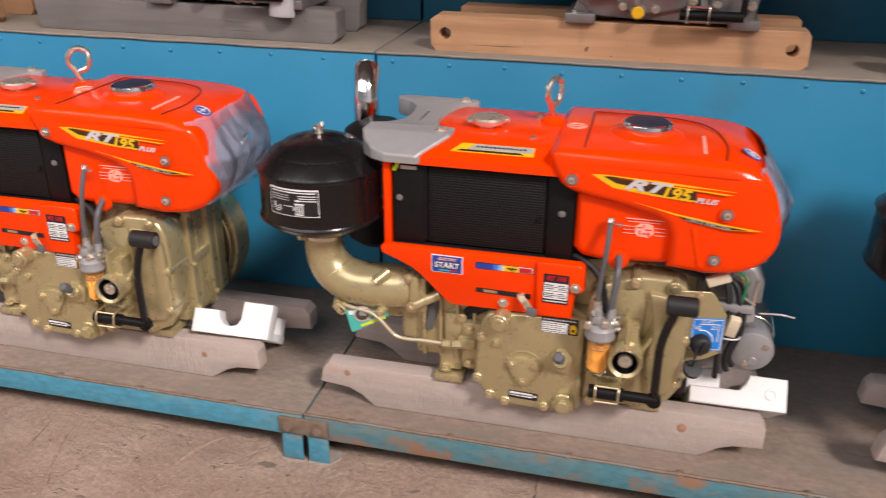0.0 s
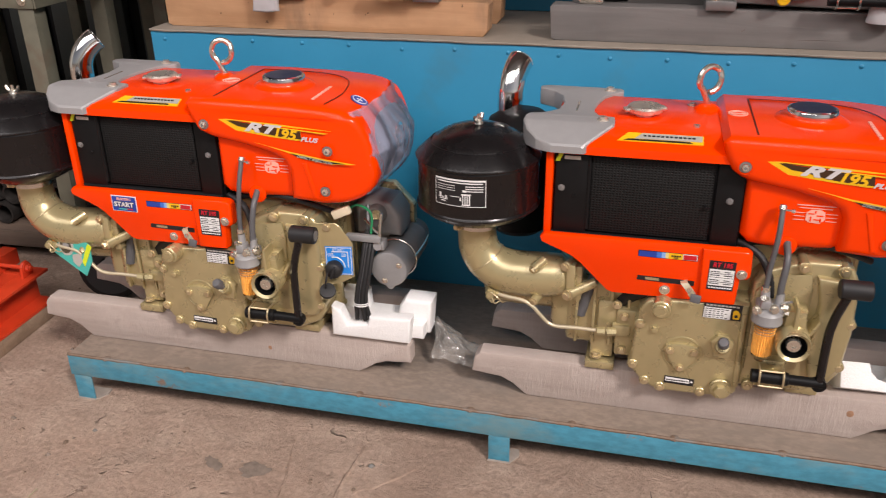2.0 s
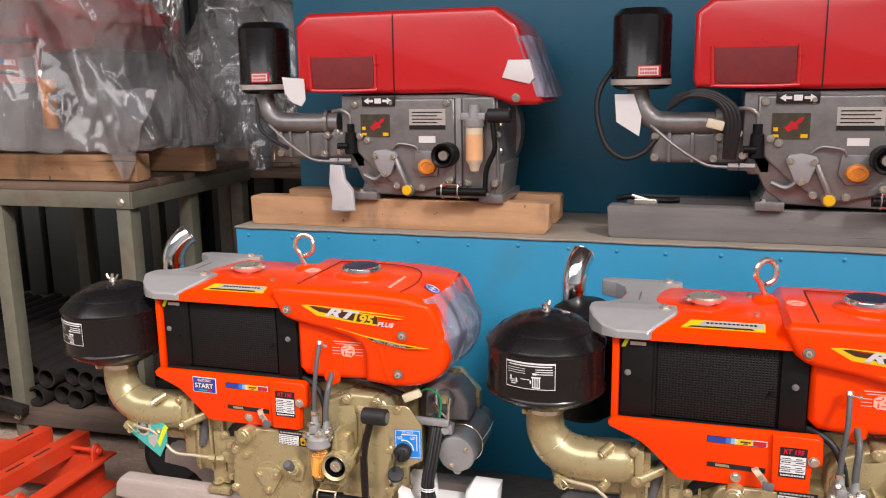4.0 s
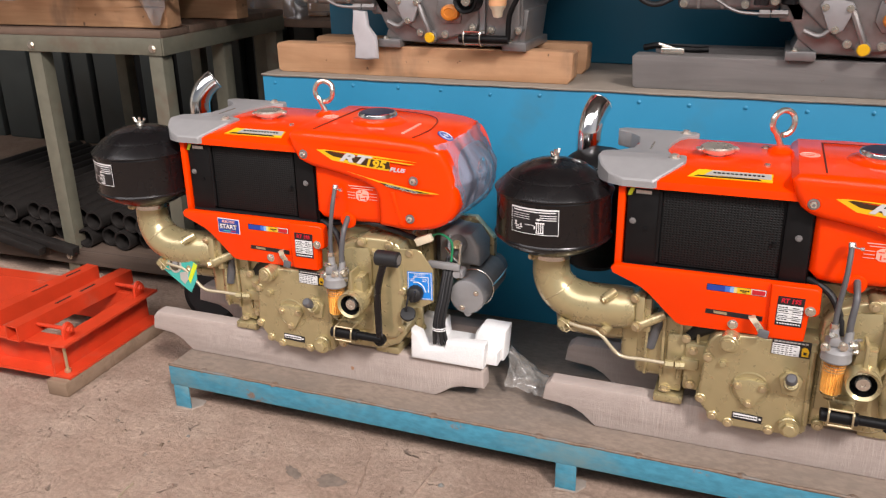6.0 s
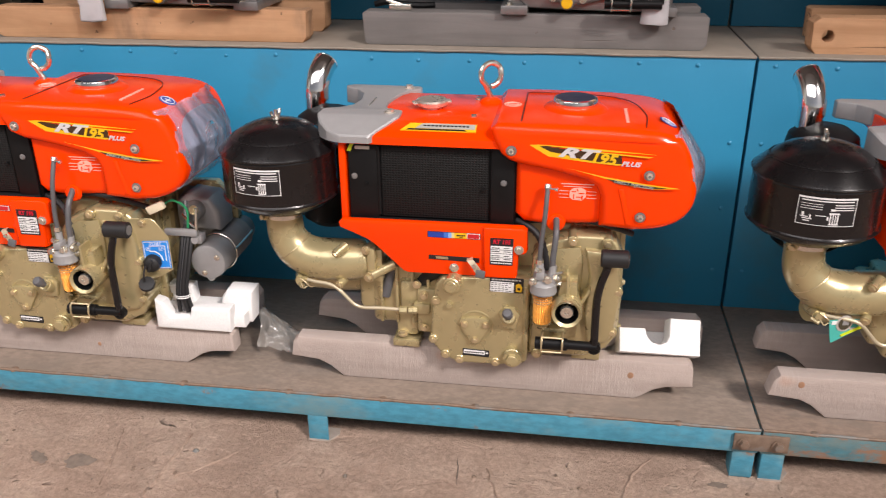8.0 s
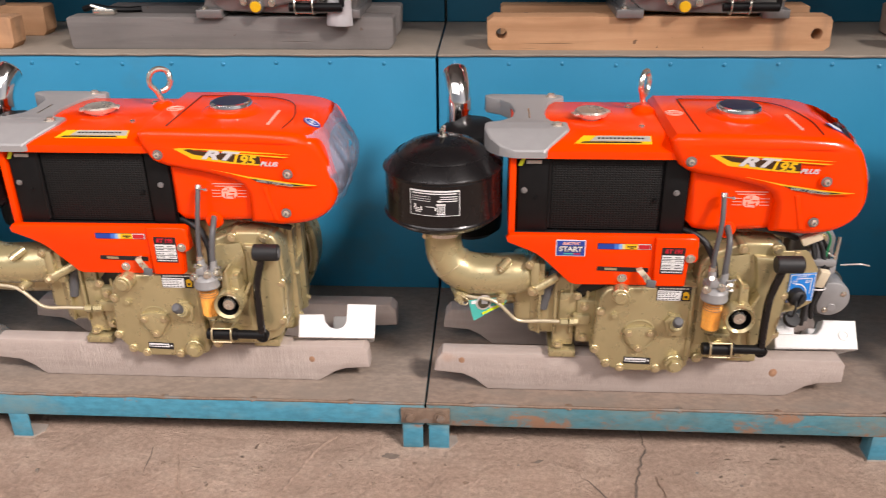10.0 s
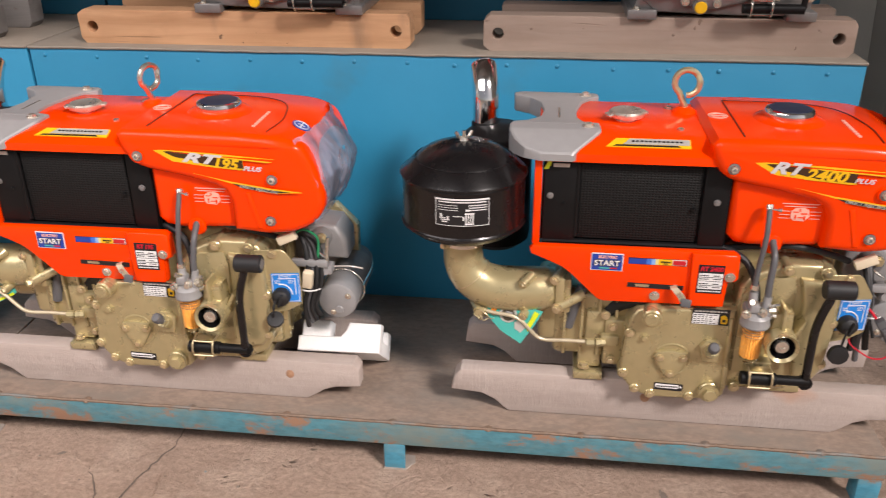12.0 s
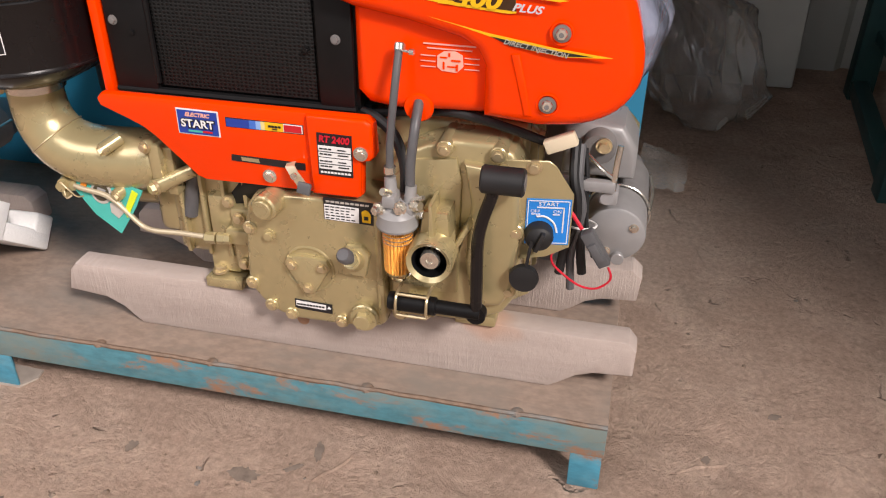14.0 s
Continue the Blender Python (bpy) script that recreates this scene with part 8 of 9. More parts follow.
# rolled white bag, loose clamp on the upper tier
bm = bmesh.new()
lathe(bm, [(0.0255, 0.004), (0.0275, 0.0), (0.029, 0.002), (0.0275, 0.02), (0.0255, 0.06), (0.0275, 0.11), (0.026, 0.16), (0.0235, 0.16), (0.0235, 0.02), (0.0255, 0.004)], Matrix.Translation((-0.765, 1.680, 0.742)) @ Matrix.Diagonal((1, 0.55, 1, 1)) @ pose(0, 0, 0, 0, 2, 0), 22)
tb = thing("hanging_sleeve", (0, 0, 0), (-0.765, 1.68, 0.742), "white plastic sleeve hanging over the grey timber", "sleeve")
part("sleeve", bm, M_CLOTH, tb)
bm = bmesh.new()
tube(bm, [(-1.372, 1.765, 0.763), (-1.342, 1.755, 0.770), (-1.312, 1.75, 0.766), (-1.267, 1.755, 0.763), (-1.237, 1.765, 0.763)], 0.007, 8, 5)
cl = thing("tool_clamp", (0, 0, 0), (-1.31, 1.75, 0.756), "small black and plated tool on grey timber", "tool")
part("clamp_arm", bm, M_SATIN, cl)
bm = bmesh.new()
box(bm, -1.332, -1.282, 1.717, 1.737, 0.7565, 0.770, 0.003)
cyl(bm, (-1.337, 1.725, 0.777), (-1.297, 1.73, 0.765), 0.004, n=8)
part("clamp_jaw", bm, M_ZINC, cl)

# ---- work table with wrapped engine ----
T = Matrix.Translation((-2.665, 1.745, 0)) @ pose(0, 0, 0, 0, 0, 2)
tab = thing("work_table", (0, 0, 0), (-3.5, 2.0, 0), "olive-grey angle-iron work table with plank top and lower shelf", "table")
bm = bmesh.new()
TOPZ = 0.762
for lx, ly in ((-0.026, 0.0), (-0.445, 0.0), (-0.865, 0.0), (-1.30, 0.0), (-1.75, 0.0), (-0.026, 0.62), (-1.75, 0.62), (-0.026, 0.30)):
    b2 = bmesh.new()
    lean = T @ Matrix.Translation((lx, ly, TOPZ - 0.05))
    box(b2, -0.022, 0.022, 0, 0.005, 0.05 - TOPZ, 0, 0.001, m=lean)
    box(b2, 0.017, 0.022, 0.005, 0.045, 0.05 - TOPZ, 0, 0.001, m=lean)
    part("leg", b2, M_TABLE, tab)
bm.free()
for y, nm in ((-0.004, "front_rail"), (0.66, "back_rail")):
    bm = bmesh.new()
    box(bm, -1.8, 0.003, y - 0.003, y + 0.003, TOPZ - 0.058, TOPZ - 0.012, 0.001, m=T)
    part(nm, bm, M_TABLE, tab)
bm = bmesh.new()
box(bm, 0.004, 0.009, -0.006, 0.66, TOPZ - 0.058, TOPZ - 0.012, 0.001, m=T)
part("end_rail", bm, M_TABLE, tab)
bm = bmesh.new()
box(bm, -1.8, 0.003, -0.010, -0.004, 0.044, 0.088, 0.001, m=T)
part("shelf_rail", bm, M_WOOD_DARK, tab, "dark brown timber shelf edge")
for k in range(5):
    bm = bmesh.new()
    box(bm, -1.8, 0.006, -0.008 + 0.136 * k, 0.122 + 0.136 * k, TOPZ - 0.012, TOPZ + 0.008 + 0.002 * (k % 2), 0.003, m=T)
    part("top_plank", bm, M_PLY, tab)
bm = bmesh.new()
box(bm, -1.8, 0.0, 0.0, 0.65, 0.078, 0.088, 0.002, m=T)
part("shelf", bm, M_WOOD_DARK, tab)
for lx in (-0.026, -0.445, -0.865, -1.30):
    hexbolt(tab, T @ Vector((lx, -0.007, TOPZ - 0.040)), r=0.009, h=0.008)
    hexbolt(tab, T @ Vector((lx, -0.010, 0.068)), r=0.008, h=0.008)
for row, (n0, zz, dx) in enumerate(((18, 0.121, 0.0), (17, 0.178, 0.033))):
    for k in range(n0):
        bm = bmesh.new()
        px = -0.07 - dx - 0.0665 * k
        m = T @ pose(px, 0.02 + 0.012 * ((k * 7 + row * 3) % 5), zz, -90)
        lathe(bm, [(0.024, 0.75), (0.024, 0.004), (0.0255, 0.0), (0.031, 0.0), (0.032, 0.004), (0.032, 0.75), (0.024, 0.75)], m, 20)
        ob = solid("steel_pipe", bm, M_DARKPIPE, (0, 0, 0), m @ Vector((0, 0, 0.3)), "dark steel pipe stacked on the table shelf", "pipe", "pipes on the lower shelf")
for k in range(2):
    bm = bmesh.new()
    box(bm, -0.95, 0.0, 0.0, 0.03, 0, 0.025, 0.002, m=T @ pose(-0.40 - 0.1 * k, -0.045 - 0.035 * k, 0.085, 0, 10 + 3 * k, 0))
    solid("flat_bar", bm, M_DARKPIPE, (0, 0, 0), T @ Vector((-0.8, -0.04, 0.2)), "long dark steel bar lying across stacked pipes", "steel bar")
# wheel under the stand's corner
bm = bmesh.new()
lathe(bm, [(0.03, -0.02), (0.07, -0.022), (0.085, -0.012), (0.085, 0.012), (0.07, 0.022), (0.03, 0.02)], pose(-2.475, 1.60, 0.087, 80, 0, 15), 28)
solid("rubber_wheel", bm, M_RUBBER, (0, 0, 0), (-2.475, 1.60, 0.0), "small black rubber wheel behind the stand", "wheel")
# timbers and wrapped engine on the table
for k, (x0, x1, y0) in enumerate(((-1.20, -0.02 - 0.01, 0.03), (-1.10, 0.02, 0.30))):
    bm = bmesh.new()
    box(bm, (-0.80 if k == 0 else -0.7), (0.035 - 0.03 if k == 0 else 0.055), y0, y0 + 0.065, TOPZ + 0.011, TOPZ + 0.083, 0.003, m=T)
    solid("timber_block", bm, M_WOOD, (0, 0, 0), T @ Vector((-0.4, y0, TOPZ + 0.011)), "pale orange new timber on the work table", "timber", "timbers on the table")
WE = thing("wrapped_engine", (0, 0, 0), T @ Vector((-0.42, 0.2, TOPZ + 0.083)), "red and silver engine wrapped in clear polythene", "engine")
bm = bmesh.new()
box(bm, -0.60, -0.06, 0.05, 0.33, TOPZ + 0.083, 1.13, 0.02, 3, m=T)
part("crankcase", bm, M_SILVER, WE)
bm = bmesh.new()
poly(bm, [(-0.70, 1.16), (-0.70, 1.27), (-0.10, 1.27), (-0.06, 1.20), (-0.10, 1.13), (-0.26, 1.12), (-0.27, 1.16)], 0.03, 0.34, "y", 0.015, 2, m=T)
part("hood", bm, M_RED, WE, "red enamel hood")
bm = bmesh.new()
poly(bm, [(-0.62, 1.15), (-0.257, 1.15), (-0.262, 1.043), (-0.480, 1.037), (-0.506, 1.06), (-0.56, 1.11)], 0.010, 0.028, "y", 0.004, 2, m=T)
lower = part("lower_panel", bm, M_FLAME, WE, "orange-red sheet panel with stickers")
for name, x0, x1, z0, z1, mat in (("slot", -0.430, -0.335, 1.066, 1.076, M_INK), ("blue_label", -0.455, -0.365, 1.094, 1.110, M_CYANBLUE), ("model_label", -0.318, -0.268, 1.058, 1.110, M_LABELGREY)):
    bm = bmesh.new()
    box(bm, x0, x1, 0.0075, 0.0095, z0, z1, m=T)
    part(name, bm, mat, lower)
bm = bmesh.new()
lathe(bm, [(0, 0), (0.010, 0.0), (0.020, 0.006), (0.021, 0.10), (0.024, 0.104), (0.024, 0.135), (0, 0.14)], T @ pose(-0.236, 0.012, 0.915), 20)
part("filter_bowl", bm, M_AMBER, WE, "amber filter bowl")
bm = bmesh.new()
lathe(bm, [(0.018, 0.004), (0.024, 0.0), (0.028, 0.003), (0.030, 0.07)], T @ pose(-0.200, -0.006, 0.990, -90), 24)
part("shaft_sleeve", bm, M_SILVER, WE)
bm = bmesh.new()


def shroud(u, v):
    a = 2 * math.pi * v
    k = 0.93 + 0.09 * math.cos(u * 5) + 0.03 * math.sin(3 * a + u * 4)
    rx, ry = 0.40 * k + 0.05, 0.21 * k + 0.03
    p = T @ Vector((-0.37 + rx * math.copysign(abs(math.cos(a)) ** 0.6, math.cos(a)), 0.19 + ry * math.copysign(abs(math.sin(a)) ** 0.6, math.sin(a)), TOPZ + 0.098 + 0.48 * u))
    return p, (math.cos(a), math.sin(a), 0)


crumpled(bm, 44, 100, shroud, 0.034, 3, 15)
part("polythene_cover", bm, M_BAG, WE, "creased clear polythene cover", 180)

bm = bmesh.new()


def flap(u, v):
    half = 0.130 * (1 - 0.86 * u)
    x = -0.020 + 0.008 * u + half * (2 * v - 1)
    return T @ Vector((x, -0.012 - 0.015 * math.sin(3.1 * u) + 0.02 * abs(2 * v - 1), TOPZ + 0.26 - 0.235 * u)), (0, -1, 0)


crumpled(bm, 20, 20, flap, 0.016, 14, 22)
part("polythene_flap", bm, M_BAG, WE, "loose flap of polythene over the timber end", 180)

# second table behind, with wrapped goods
tab2 = thing("work_table", (0, 0, 0), (-2.75, 2.75, 0), "dark steel table with timber and wrapped goods", "table")
bm = bmesh.new()
box(bm, -3.55, -2.36, 2.50, 3.05, 0.70, 0.725, 0.003)
part("tabletop", bm, M_PLY, tab2)
for lx, ly in ((-3.5, 2.53), (-2.40, 2.53), (-2.40, 3.0), (-3.5, 3.0), (-2.85, 2.53)):
    bm = bmesh.new()
    box(bm, lx - 0.025, lx + 0.025, ly - 0.025, ly + 0.025, 0, 0.70, 0.002)
    part("leg", bm, M_TABLE, tab2)
for k, x0 in enumerate((-2.95, -2.72)):
    bm = bmesh.new()
    box(bm, x0, x0 + 0.19, 2.54 + 0.1 * k, 2.62 + 0.1 * k, 0.7255, 0.80, 0.003)
    solid("timber_block", bm, M_WOOD, (0, 0, 0), (x0 + 0.1, 2.58, 0.7255), "orange timber block on the dark table", "timber", "timbers on the table")
bm = bmesh.new()


def mound(u, v):
    a = 2 * math.pi * v
    r = 0.34 * math.sqrt(max(0.0, 1 - (u * 0.95) ** 2)) + 0.02
    return (-2.86 + r * math.cos(a), 2.76 + 0.6 * r * math.sin(a), 0.73 + 0.62 * u), (math.cos(a), math.sin(a), 0.3)


crumpled(bm, 30, 50, mound, 0.05, 7, 11)
solid("wrapped_load", bm, M_BAG, (0, 0, 0), (-2.86, 2.76, 0.727), "load wrapped in dull crumpled polythene", "wrapped load", angle=180)

# ---- orange skid on the floor ----
F = Matrix.Translation((-2.558, 1.137, 0)) @ pose(0, 0, 0, 0, 0, 2)
fr = thing("engine_skid", (0, 0, 0), F @ Vector((-0.35, 0.17, 0.040)), "orange-red painted channel steel skid on timber", "skid")
Z0, Z1, DEEP = 0.040, 0.128, 0.345


def channel(m, length, name):
    """Channel along x with its open side towards -y."""
    bm = bmesh.new()
    poly(bm, [(0, Z0), (0.046, Z0), (0.046, Z1), (0, Z1), (0, Z1 - 0.006), (0.040, Z1 - 0.008), (0.040, Z0 + 0.008), (0, Z0 + 0.006)], 0, length, "x", 0.0015, 2, m=m)
    return part(name, bm, M_FLAME, fr)


channel(F @ pose(-0.95, 0, 0), 0.9035, "front_channel")
channel(F @ pose(0, 0, 0, 0, 0, 90), DEEP, "end_channel")
channel(F @ pose(-0.0465, DEEP, 0, 0, 0, 180), 0.9035, "back_channel")
for k, (tx, slew, slots) in enumerate(((-0.250, 5.0, (0.16, 0.27)), (-0.133, 4.0, (0.12, 0.20)))):
    bm = bmesh.new()
    a, b, w = -0.014, 0.362, 0.0195
    zc = Z1 + w + 0.0005
    m = F @ pose(tx, 0, 0, 0, 0, -slew)
    for x0, x1, z0, z1 in ((-w, w, zc + w - 0.003, zc + w), (-w, w, zc - w, zc - w + 0.003), (-w, -w + 0.003, zc - w + 0.003, zc + w - 0.003), (w - 0.003, w, zc - w + 0.003, zc + w - 0.003)):
        box(bm, x0, x1, a, b, z0, z1, m=m)
    tb = part("cross_tube", bm, M_FLAME, fr, "square tube with open end")
    for y in slots:
        bm = bmesh.new()
        box(bm, -0.003, 0.003, y, y + 0.05, zc + w, zc + w + 0.0006, m=m)
        part("slot", bm, M_GAP, tb, "narrow dark slot")
for ty in (0.043, 0.299):
    bm = bmesh.new()
    poly(bm, [(ty - 0.018, Z1), (ty + 0.018, Z1), (ty + 0.016, Z1 + 0.028), (ty + 0.006, Z1 + 0.038), (ty - 0.006, Z1 + 0.038), (ty - 0.016, Z1 + 0.028)], -0.028, -0.020, "x", 0.002, 2, m=F)
    lug = part("lug", bm, M_FLAME, fr)
    bm = bmesh.new()
    cyl(bm, F @ Vector((-0.112, ty, Z1 + 0.022)), F @ Vector((-0.006, ty, Z1 + 0.022)), 0.005, n=10)
    part("adjuster_bolt", bm, M_FLAME, lug)
    hexbolt(lug, F @ Vector((-0.020, ty, Z1 + 0.022)), (1, 0, 0), 0.010, 0.010, M_FLAME)
bm = bmesh.new()
cyl(bm, F @ Vector((-0.022, 0.020, Z0 + 0.014)), F @ Vector((-0.022, 0.020, Z1 - 0.004)), 0.0038, n=10)
cyl(bm, F @ Vector((-0.022, 0.020, Z0 + 0.008)), F @ Vector((-0.022, 0.020, Z0 + 0.016)), 0.008, n=6)
part("hanging_bolt", bm, M_BRASSY, fr)
for k, (bx0, bx1, by0, by1) in enumerate(((-0.058, 0.000, -0.016, 0.37), (-0.9, -0.83, -0.016, 0.37))):
    bm = bmesh.new()
    box(bm, bx0, bx1, by0, by1, 0.0, 0.0395, 0.004, m=F)
    solid("timber_block", bm, M_WOOD_OLD, (0, 0, 0), F @ Vector(((bx0 + bx1) / 2, 0.2, 0)), "dusty brown timber under the orange frame", "timber", "timbers under the frame")

# ---- far end: leaning panel, bag, green rack ----
m = pose(1.521, 2.757, 0.006, -8, 0, 0)
bm = bmesh.new()
box(bm, -0.096, 0.096, -0.011, 0.011, 0.0, 1.25, 0.006, m=m)
lp = thing("leaning_panel", (0, 0, 0), (1.521, 2.757, 0), "pale grey-green metal panel leaning on the wall", "panel")
part("sheet", bm, M_PANEL, lp)
bm = bmesh.new()
box(bm, -0.046, 0.046, -0.0125, -0.008, 0.29, 0.299, 0.0015, m=m)
part("slot", bm, M_TABLE, lp, "dark pressed slot")
bm = bmesh.new()


def bag(u, v):
    a = 2 * math.pi * v
    r = 0.128 * math.sqrt(max(0.0, math.sin(math.pi * (0.16 + 0.82 * u)))) * (1 + 0.10 * math.sin(3 * a + 1.0)) + 0.006
    return (1.365 + r * math.cos(a) - 0.075 * u, 2.485 + 0.95 * r * math.sin(a), 0.018 + 0.335 * u), (math.cos(a), math.sin(a), 0.2)


crumpled(bm, 44, 64, bag, 0.042, 5, 20)
solid("plastic_bag", bm, M_CLEARBAG, (0, 0, 0), (1.37, 2.45, 0), "large clear crumpled plastic bag on the floor", "plastic bag", angle=180)
bm = bmesh.new()
box(bm, 1.24, 1.415, 2.80, 2.93, 0.0, 0.265, 0.006)
cb = thing("cardboard_box", (0, 0, 0), (1.33, 2.86, 0), "brown worn cardboard box by the wall", "box")
part("carton", bm, M_PLY, cb)
bm = bmesh.new()
box(bm, 1.238, 1.417, 2.798, 2.865, 0.266, 0.269, 0.001)
part("flap", bm, M_PLY, cb)
bm = bmesh.new()
bm = bmesh.new()
crumpled(bm, 16, 20, lambda u, v: ((1.222 + 0.10 * u, 2.03 + 0.16 * v, 0.015 + 0.06 * math.sin(3.0 * v) * (1 - 0.6 * u)), (0, 0, 1)), 0.012, 12, 22)
solid("plastic_bag", bm, M_CLEARBAG, (0, 0, 0), (1.27, 2.1, 0), "loose clear polythene scrap beside the stand", "plastic bag", angle=180)
rk = thing("steel_rack", (0, 0, 0), (2.1, 2.3, 0), "dark green steel rack standing on the floor", "rack")
for lx, ly in ((1.745, 2.11), (1.785, 2.72), (2.75, 2.11), (2.79, 2.72)):
    bm = bmesh.new()
    box(bm, lx - 0.03, lx + 0.03, ly - 0.003, ly + 0.003, 0, 1.7, 0.001)
    box(bm, lx - 0.03, lx - 0.024, ly, ly + 0.06, 0, 1.7, 0.001)
    part("upright", bm, M_GREEN, rk)
bm = bmesh.new()
box(bm, -0.02, 0.02, 0.0, 0.62, 0.015, 0.055, 0.002, m=pose(1.735, 2.12, 0, 0, 0, -4))
part("side_rail", bm, M_GREEN, rk)
for z in (0.16, 0.72, 1.3):
    bm = bmesh.new()
    box(bm, 1.785, 2.78, 2.11, 2.74, z, z + 0.03, 0.002)
    part("shelf", bm, M_GREEN, rk)

# ---- cracks and mortar ridges in the floor ----
def wander(pts, step, rnd, stray):
    """Way through pts in short uneven steps."""
    way = []
    for (ax, ay), (bx, by) in zip(pts, pts[1:]):
        k = max(2, int(math.hypot(bx - ax, by - ay) / step))
        for i in range(k):
            f = i / k
            way.append((ax + (bx - ax) * f + rnd.uniform(-stray, stray), ay + (by - ay) * f + rnd.uniform(-stray, stray)))
    way.append(pts[-1])
    return way


def seam(name, pts, width, height, mat, seed, label):
    """Ragged strip that tapers at both ends; a ridge when it has height."""
    rnd = random.Random(seed)
    way = wander(pts, 0.012, rnd, 0.0025)
    bm = bmesh.new()
    rows = []
    for i, (x, y) in enumerate(way):
        ax, ay = way[max(0, i - 1)]
        bx, by = way[min(len(way) - 1, i + 1)]
        d = math.hypot(bx - ax, by - ay) or 1.0
        nx, ny = (ay - by) / d, (bx - ax) / d
        w = width * (0.25 + 0.75 * min(1.0, 4.0 * min(i, len(way) - 1 - i) / len(way))) * rnd.uniform(0.5, 1.2)
        z = 0.0012 if not height else 0.0
        rows.append([bm.verts.new((x + nx * w * s, y + ny * w * s, z if s else z + height * rnd.uniform(0.4, 1.0))) for s in (-1, 0, 1)])
    for a, b in zip(rows, rows[1:]):
        for i in (0, 1):
            bm.faces.new((a[i], a[i + 1], b[i + 1], b[i]))
    bmesh.ops.recalc_face_normals(bm, faces=bm.faces)
    if sum(f.normal.z for f in bm.faces) < 0:
        bmesh.ops.reverse_faces(bm, faces=bm.faces)
    part(name, bm, mat, floor_slab, label)


seam("crack", [(-0.119, 1.26), (-0.115, 1.196), (-0.132, 1.146), (-0.146, 1.093), (-0.157, 1.026), (-0.185, 0.93), (-0.178, 0.86)], 0.0022, 0, M_CRACK, 1, "thin dark crack")
seam("crack", [(-0.255, 1.114), (-0.229, 1.080), (-0.205, 1.045), (-0.203, 1.0), (-0.185, 0.94)], 0.0016, 0, M_CRACK, 2, "thin dark crack")
seam("mortar_ridge", [(-0.107, 1.114), (-0.097, 1.042)], 0.003, 0.004, M_FLOOR, 4, "raised mortar streak")
seam("mortar_ridge", [(-1.047, 1.136), (-1.018, 1.055), (-0.987, 0.998)], 0.0035, 0.0045, M_FLOOR, 5, "raised mortar streak")
seam("mortar_ridge", [(-0.738, 1.207), (-0.776, 1.153), (-0.814, 1.037)], 0.004, 0.004, M_FLOOR, 6, "raised mortar streak")

seam("mortar_ridge", [(-1.791, 1.160), (-1.770, 1.09), (-1.751, 0.99)], 0.003, 0.004, M_FLOOR, 7, "raised mortar streak")
seam("mortar_ridge", [(-1.657, 0.97), (-1.650, 1.06), (-1.643, 1.158)], 0.0045, 0.006, M_FLOOR, 8, "raised mortar streak")
seam("mortar_ridge", [(-1.623, 1.029), (-1.575, 1.07), (-1.53, 1.118)], 0.003, 0.004, M_FLOOR, 9, "raised mortar streak")
seam("crack", [(-1.105, 1.160), (-1.101, 1.131), (-1.095, 1.08)], 0.0014, 0, M_CRACK, 10, "thin dark crack")
seam("mortar_ridge", [(0.878, 1.162), (0.862, 1.13), (0.84, 1.105)], 0.003, 0.004, M_FLOOR, 12, "raised mortar streak")
seam("mortar_ridge", [(1.305, 1.231), (1.33, 1.25), (1.37, 1.262)], 0.0035, 0.004, M_FLOOR, 13, "raised mortar streak")


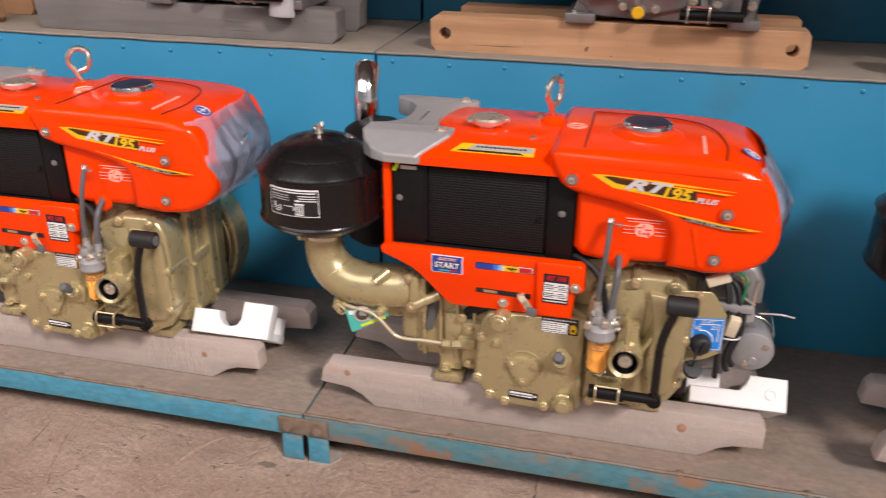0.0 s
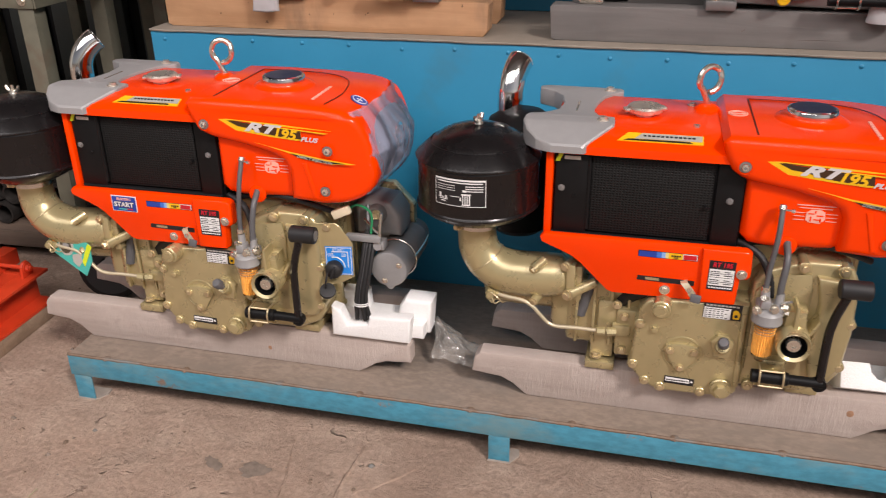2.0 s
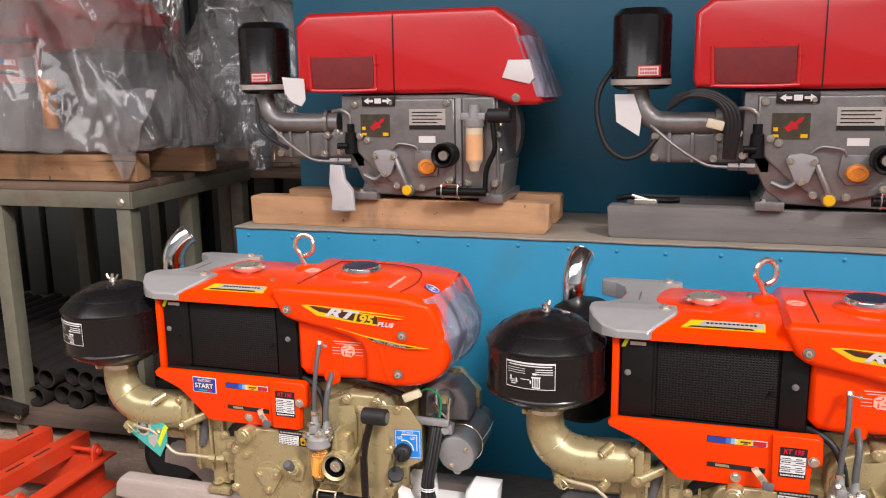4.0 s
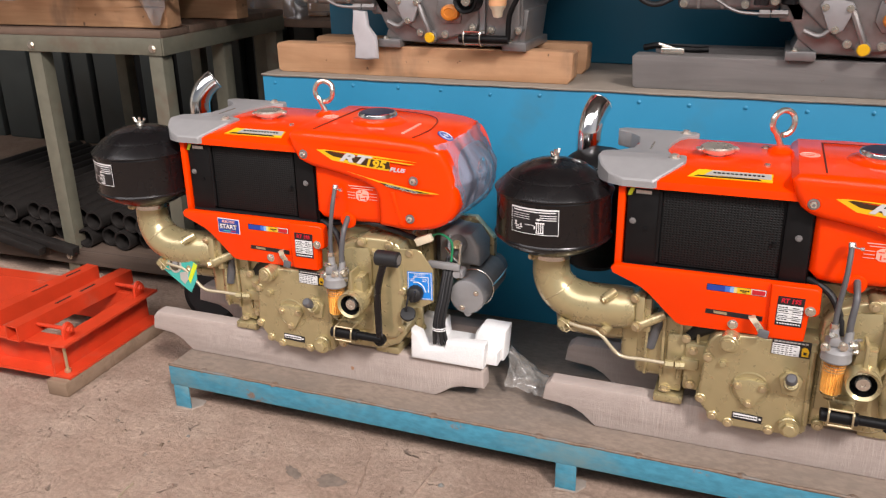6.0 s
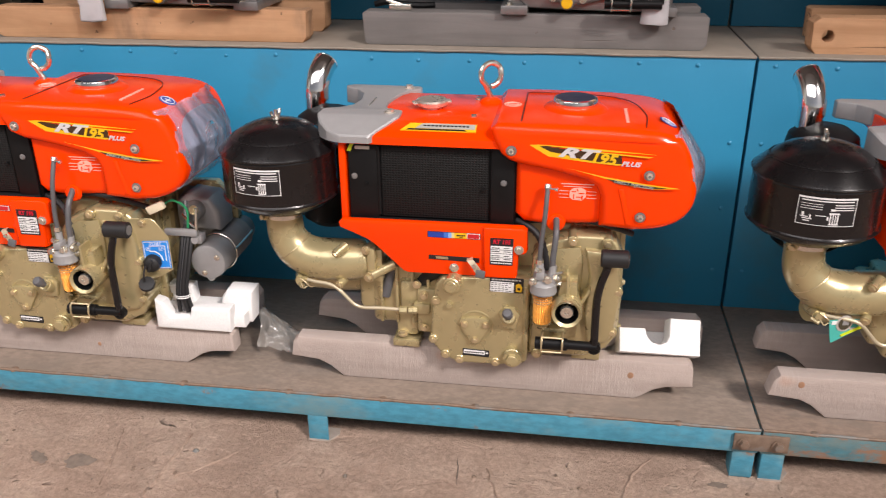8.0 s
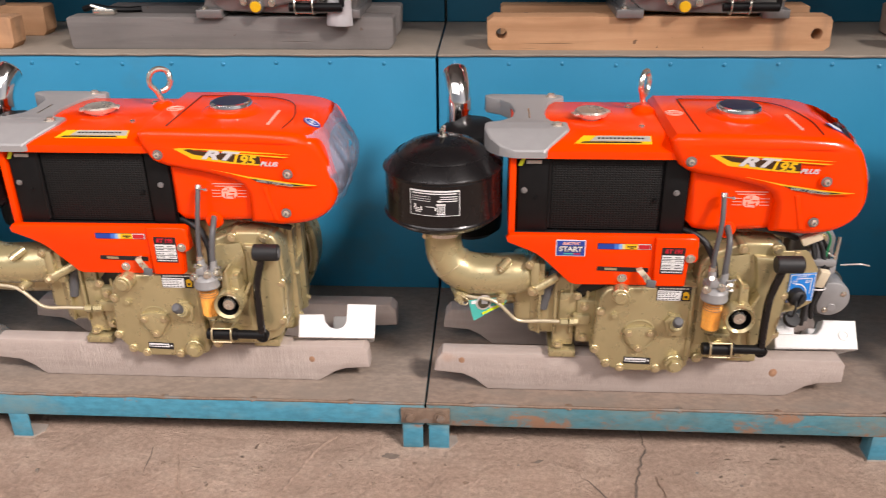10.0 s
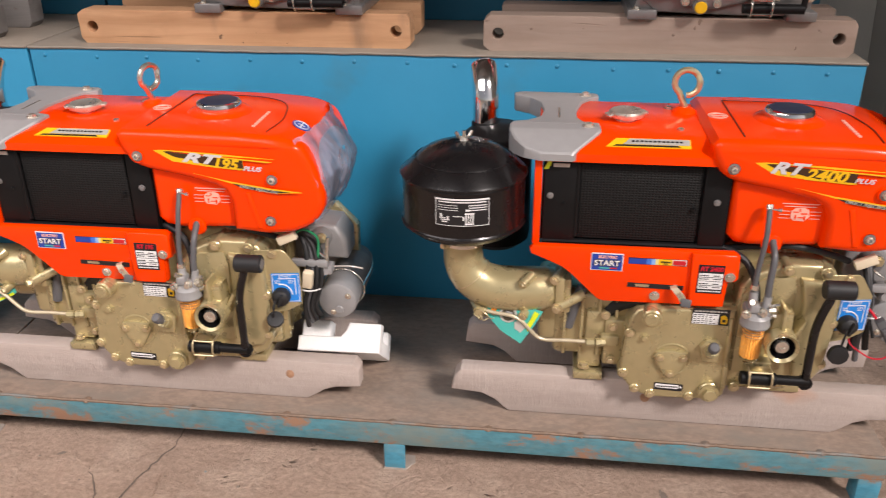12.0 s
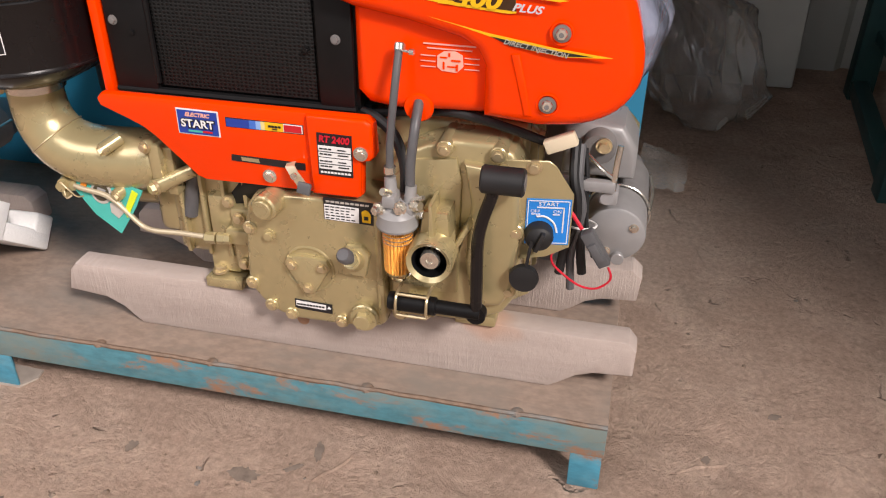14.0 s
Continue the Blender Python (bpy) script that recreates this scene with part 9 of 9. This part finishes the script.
def scar(x, y, rx, ry, turn, seed, mat, label):
    """Flat broken patch with a ragged rim."""
    rnd = random.Random(seed)
    bm = bmesh.new()
    n, vs = 26, []
    c, s = math.cos(radians(turn)), math.sin(radians(turn))
    for i in range(n):
        a = 2 * math.pi * i / n
        k = rnd.uniform(0.72, 1.12) * (1 + 0.2 * math.sin(2 * a + seed))
        u, w = rx * k * math.cos(a), ry * k * math.sin(a)
        vs.append(bm.verts.new((x + c * u - s * w, y + s * u + c * w, 0.0008)))
    mid = bm.verts.new((x, y, 0.0012))
    for i in range(n):
        bm.faces.new((vs[i], vs[(i + 1) % n], mid))
    part("scar", bm, mat, floor_slab, label)


for i, (x, y, rx, ry, turn) in enumerate(((-1.908, 1.048, 0.026, 0.013, -20), (-1.826, 1.049, 0.034, 0.020, 35), (0.577, 1.107, 0.010, 0.009, 0), (0.830, 1.158, 0.007, 0.018, 20), (0.808, 1.122, 0.014, 0.006, 30), (0.747, 1.095, 0.020, 0.016, 0), (-0.62, 1.150, 0.018, 0.010, 10), (-0.329, 1.146, 0.010, 0.004, 40), (1.342, 1.265, 0.010, 0.005, 60), (1.44, 1.374, 0.012, 0.006, 15))):
    scar(x, y, rx, ry, turn, i + 3, M_SCAR, "dark broken scar in the concrete")
bm = bmesh.new()
tube(bm, [(-2.183, 0.846, 0.003), (-2.187, 0.88, 0.0045), (-2.188, 0.907, 0.003)], 0.0016, 6, 3)
solid("straw", bm, M_PIPE, label="short dry straw lying on the concrete", category="straw")

# ---- grit on the floor ----
bm = bmesh.new()
rnd = random.Random(77)
for k in range(1500):
    px, py = rnd.uniform(-2.6, 2.2), rnd.uniform(0.15, 1.16) if k % 4 else rnd.uniform(0.9, 2.2)
    if -2.35 < px < 1.25 and py > 1.14:
        continue
    r = 0.0012 + 0.006 * rnd.random() ** 4
    vs = [bm.verts.new((px + r * rnd.uniform(0.6, 1.2) * math.cos(a), py + r * rnd.uniform(0.6, 1.2) * math.sin(a), 0.0)) for a in (0.2, 1.4, 2.7, 3.9, 5.2)]
    tip = bm.verts.new((px, py, r * rnd.uniform(0.5, 1.0)))
    for i in range(5):
        bm.faces.new((vs[i], vs[(i + 1) % 5], tip))
solid("floor_grit", bm, M_RUST, label="scattered small grit and crumbs on the concrete", category="grit", kind="stuff")
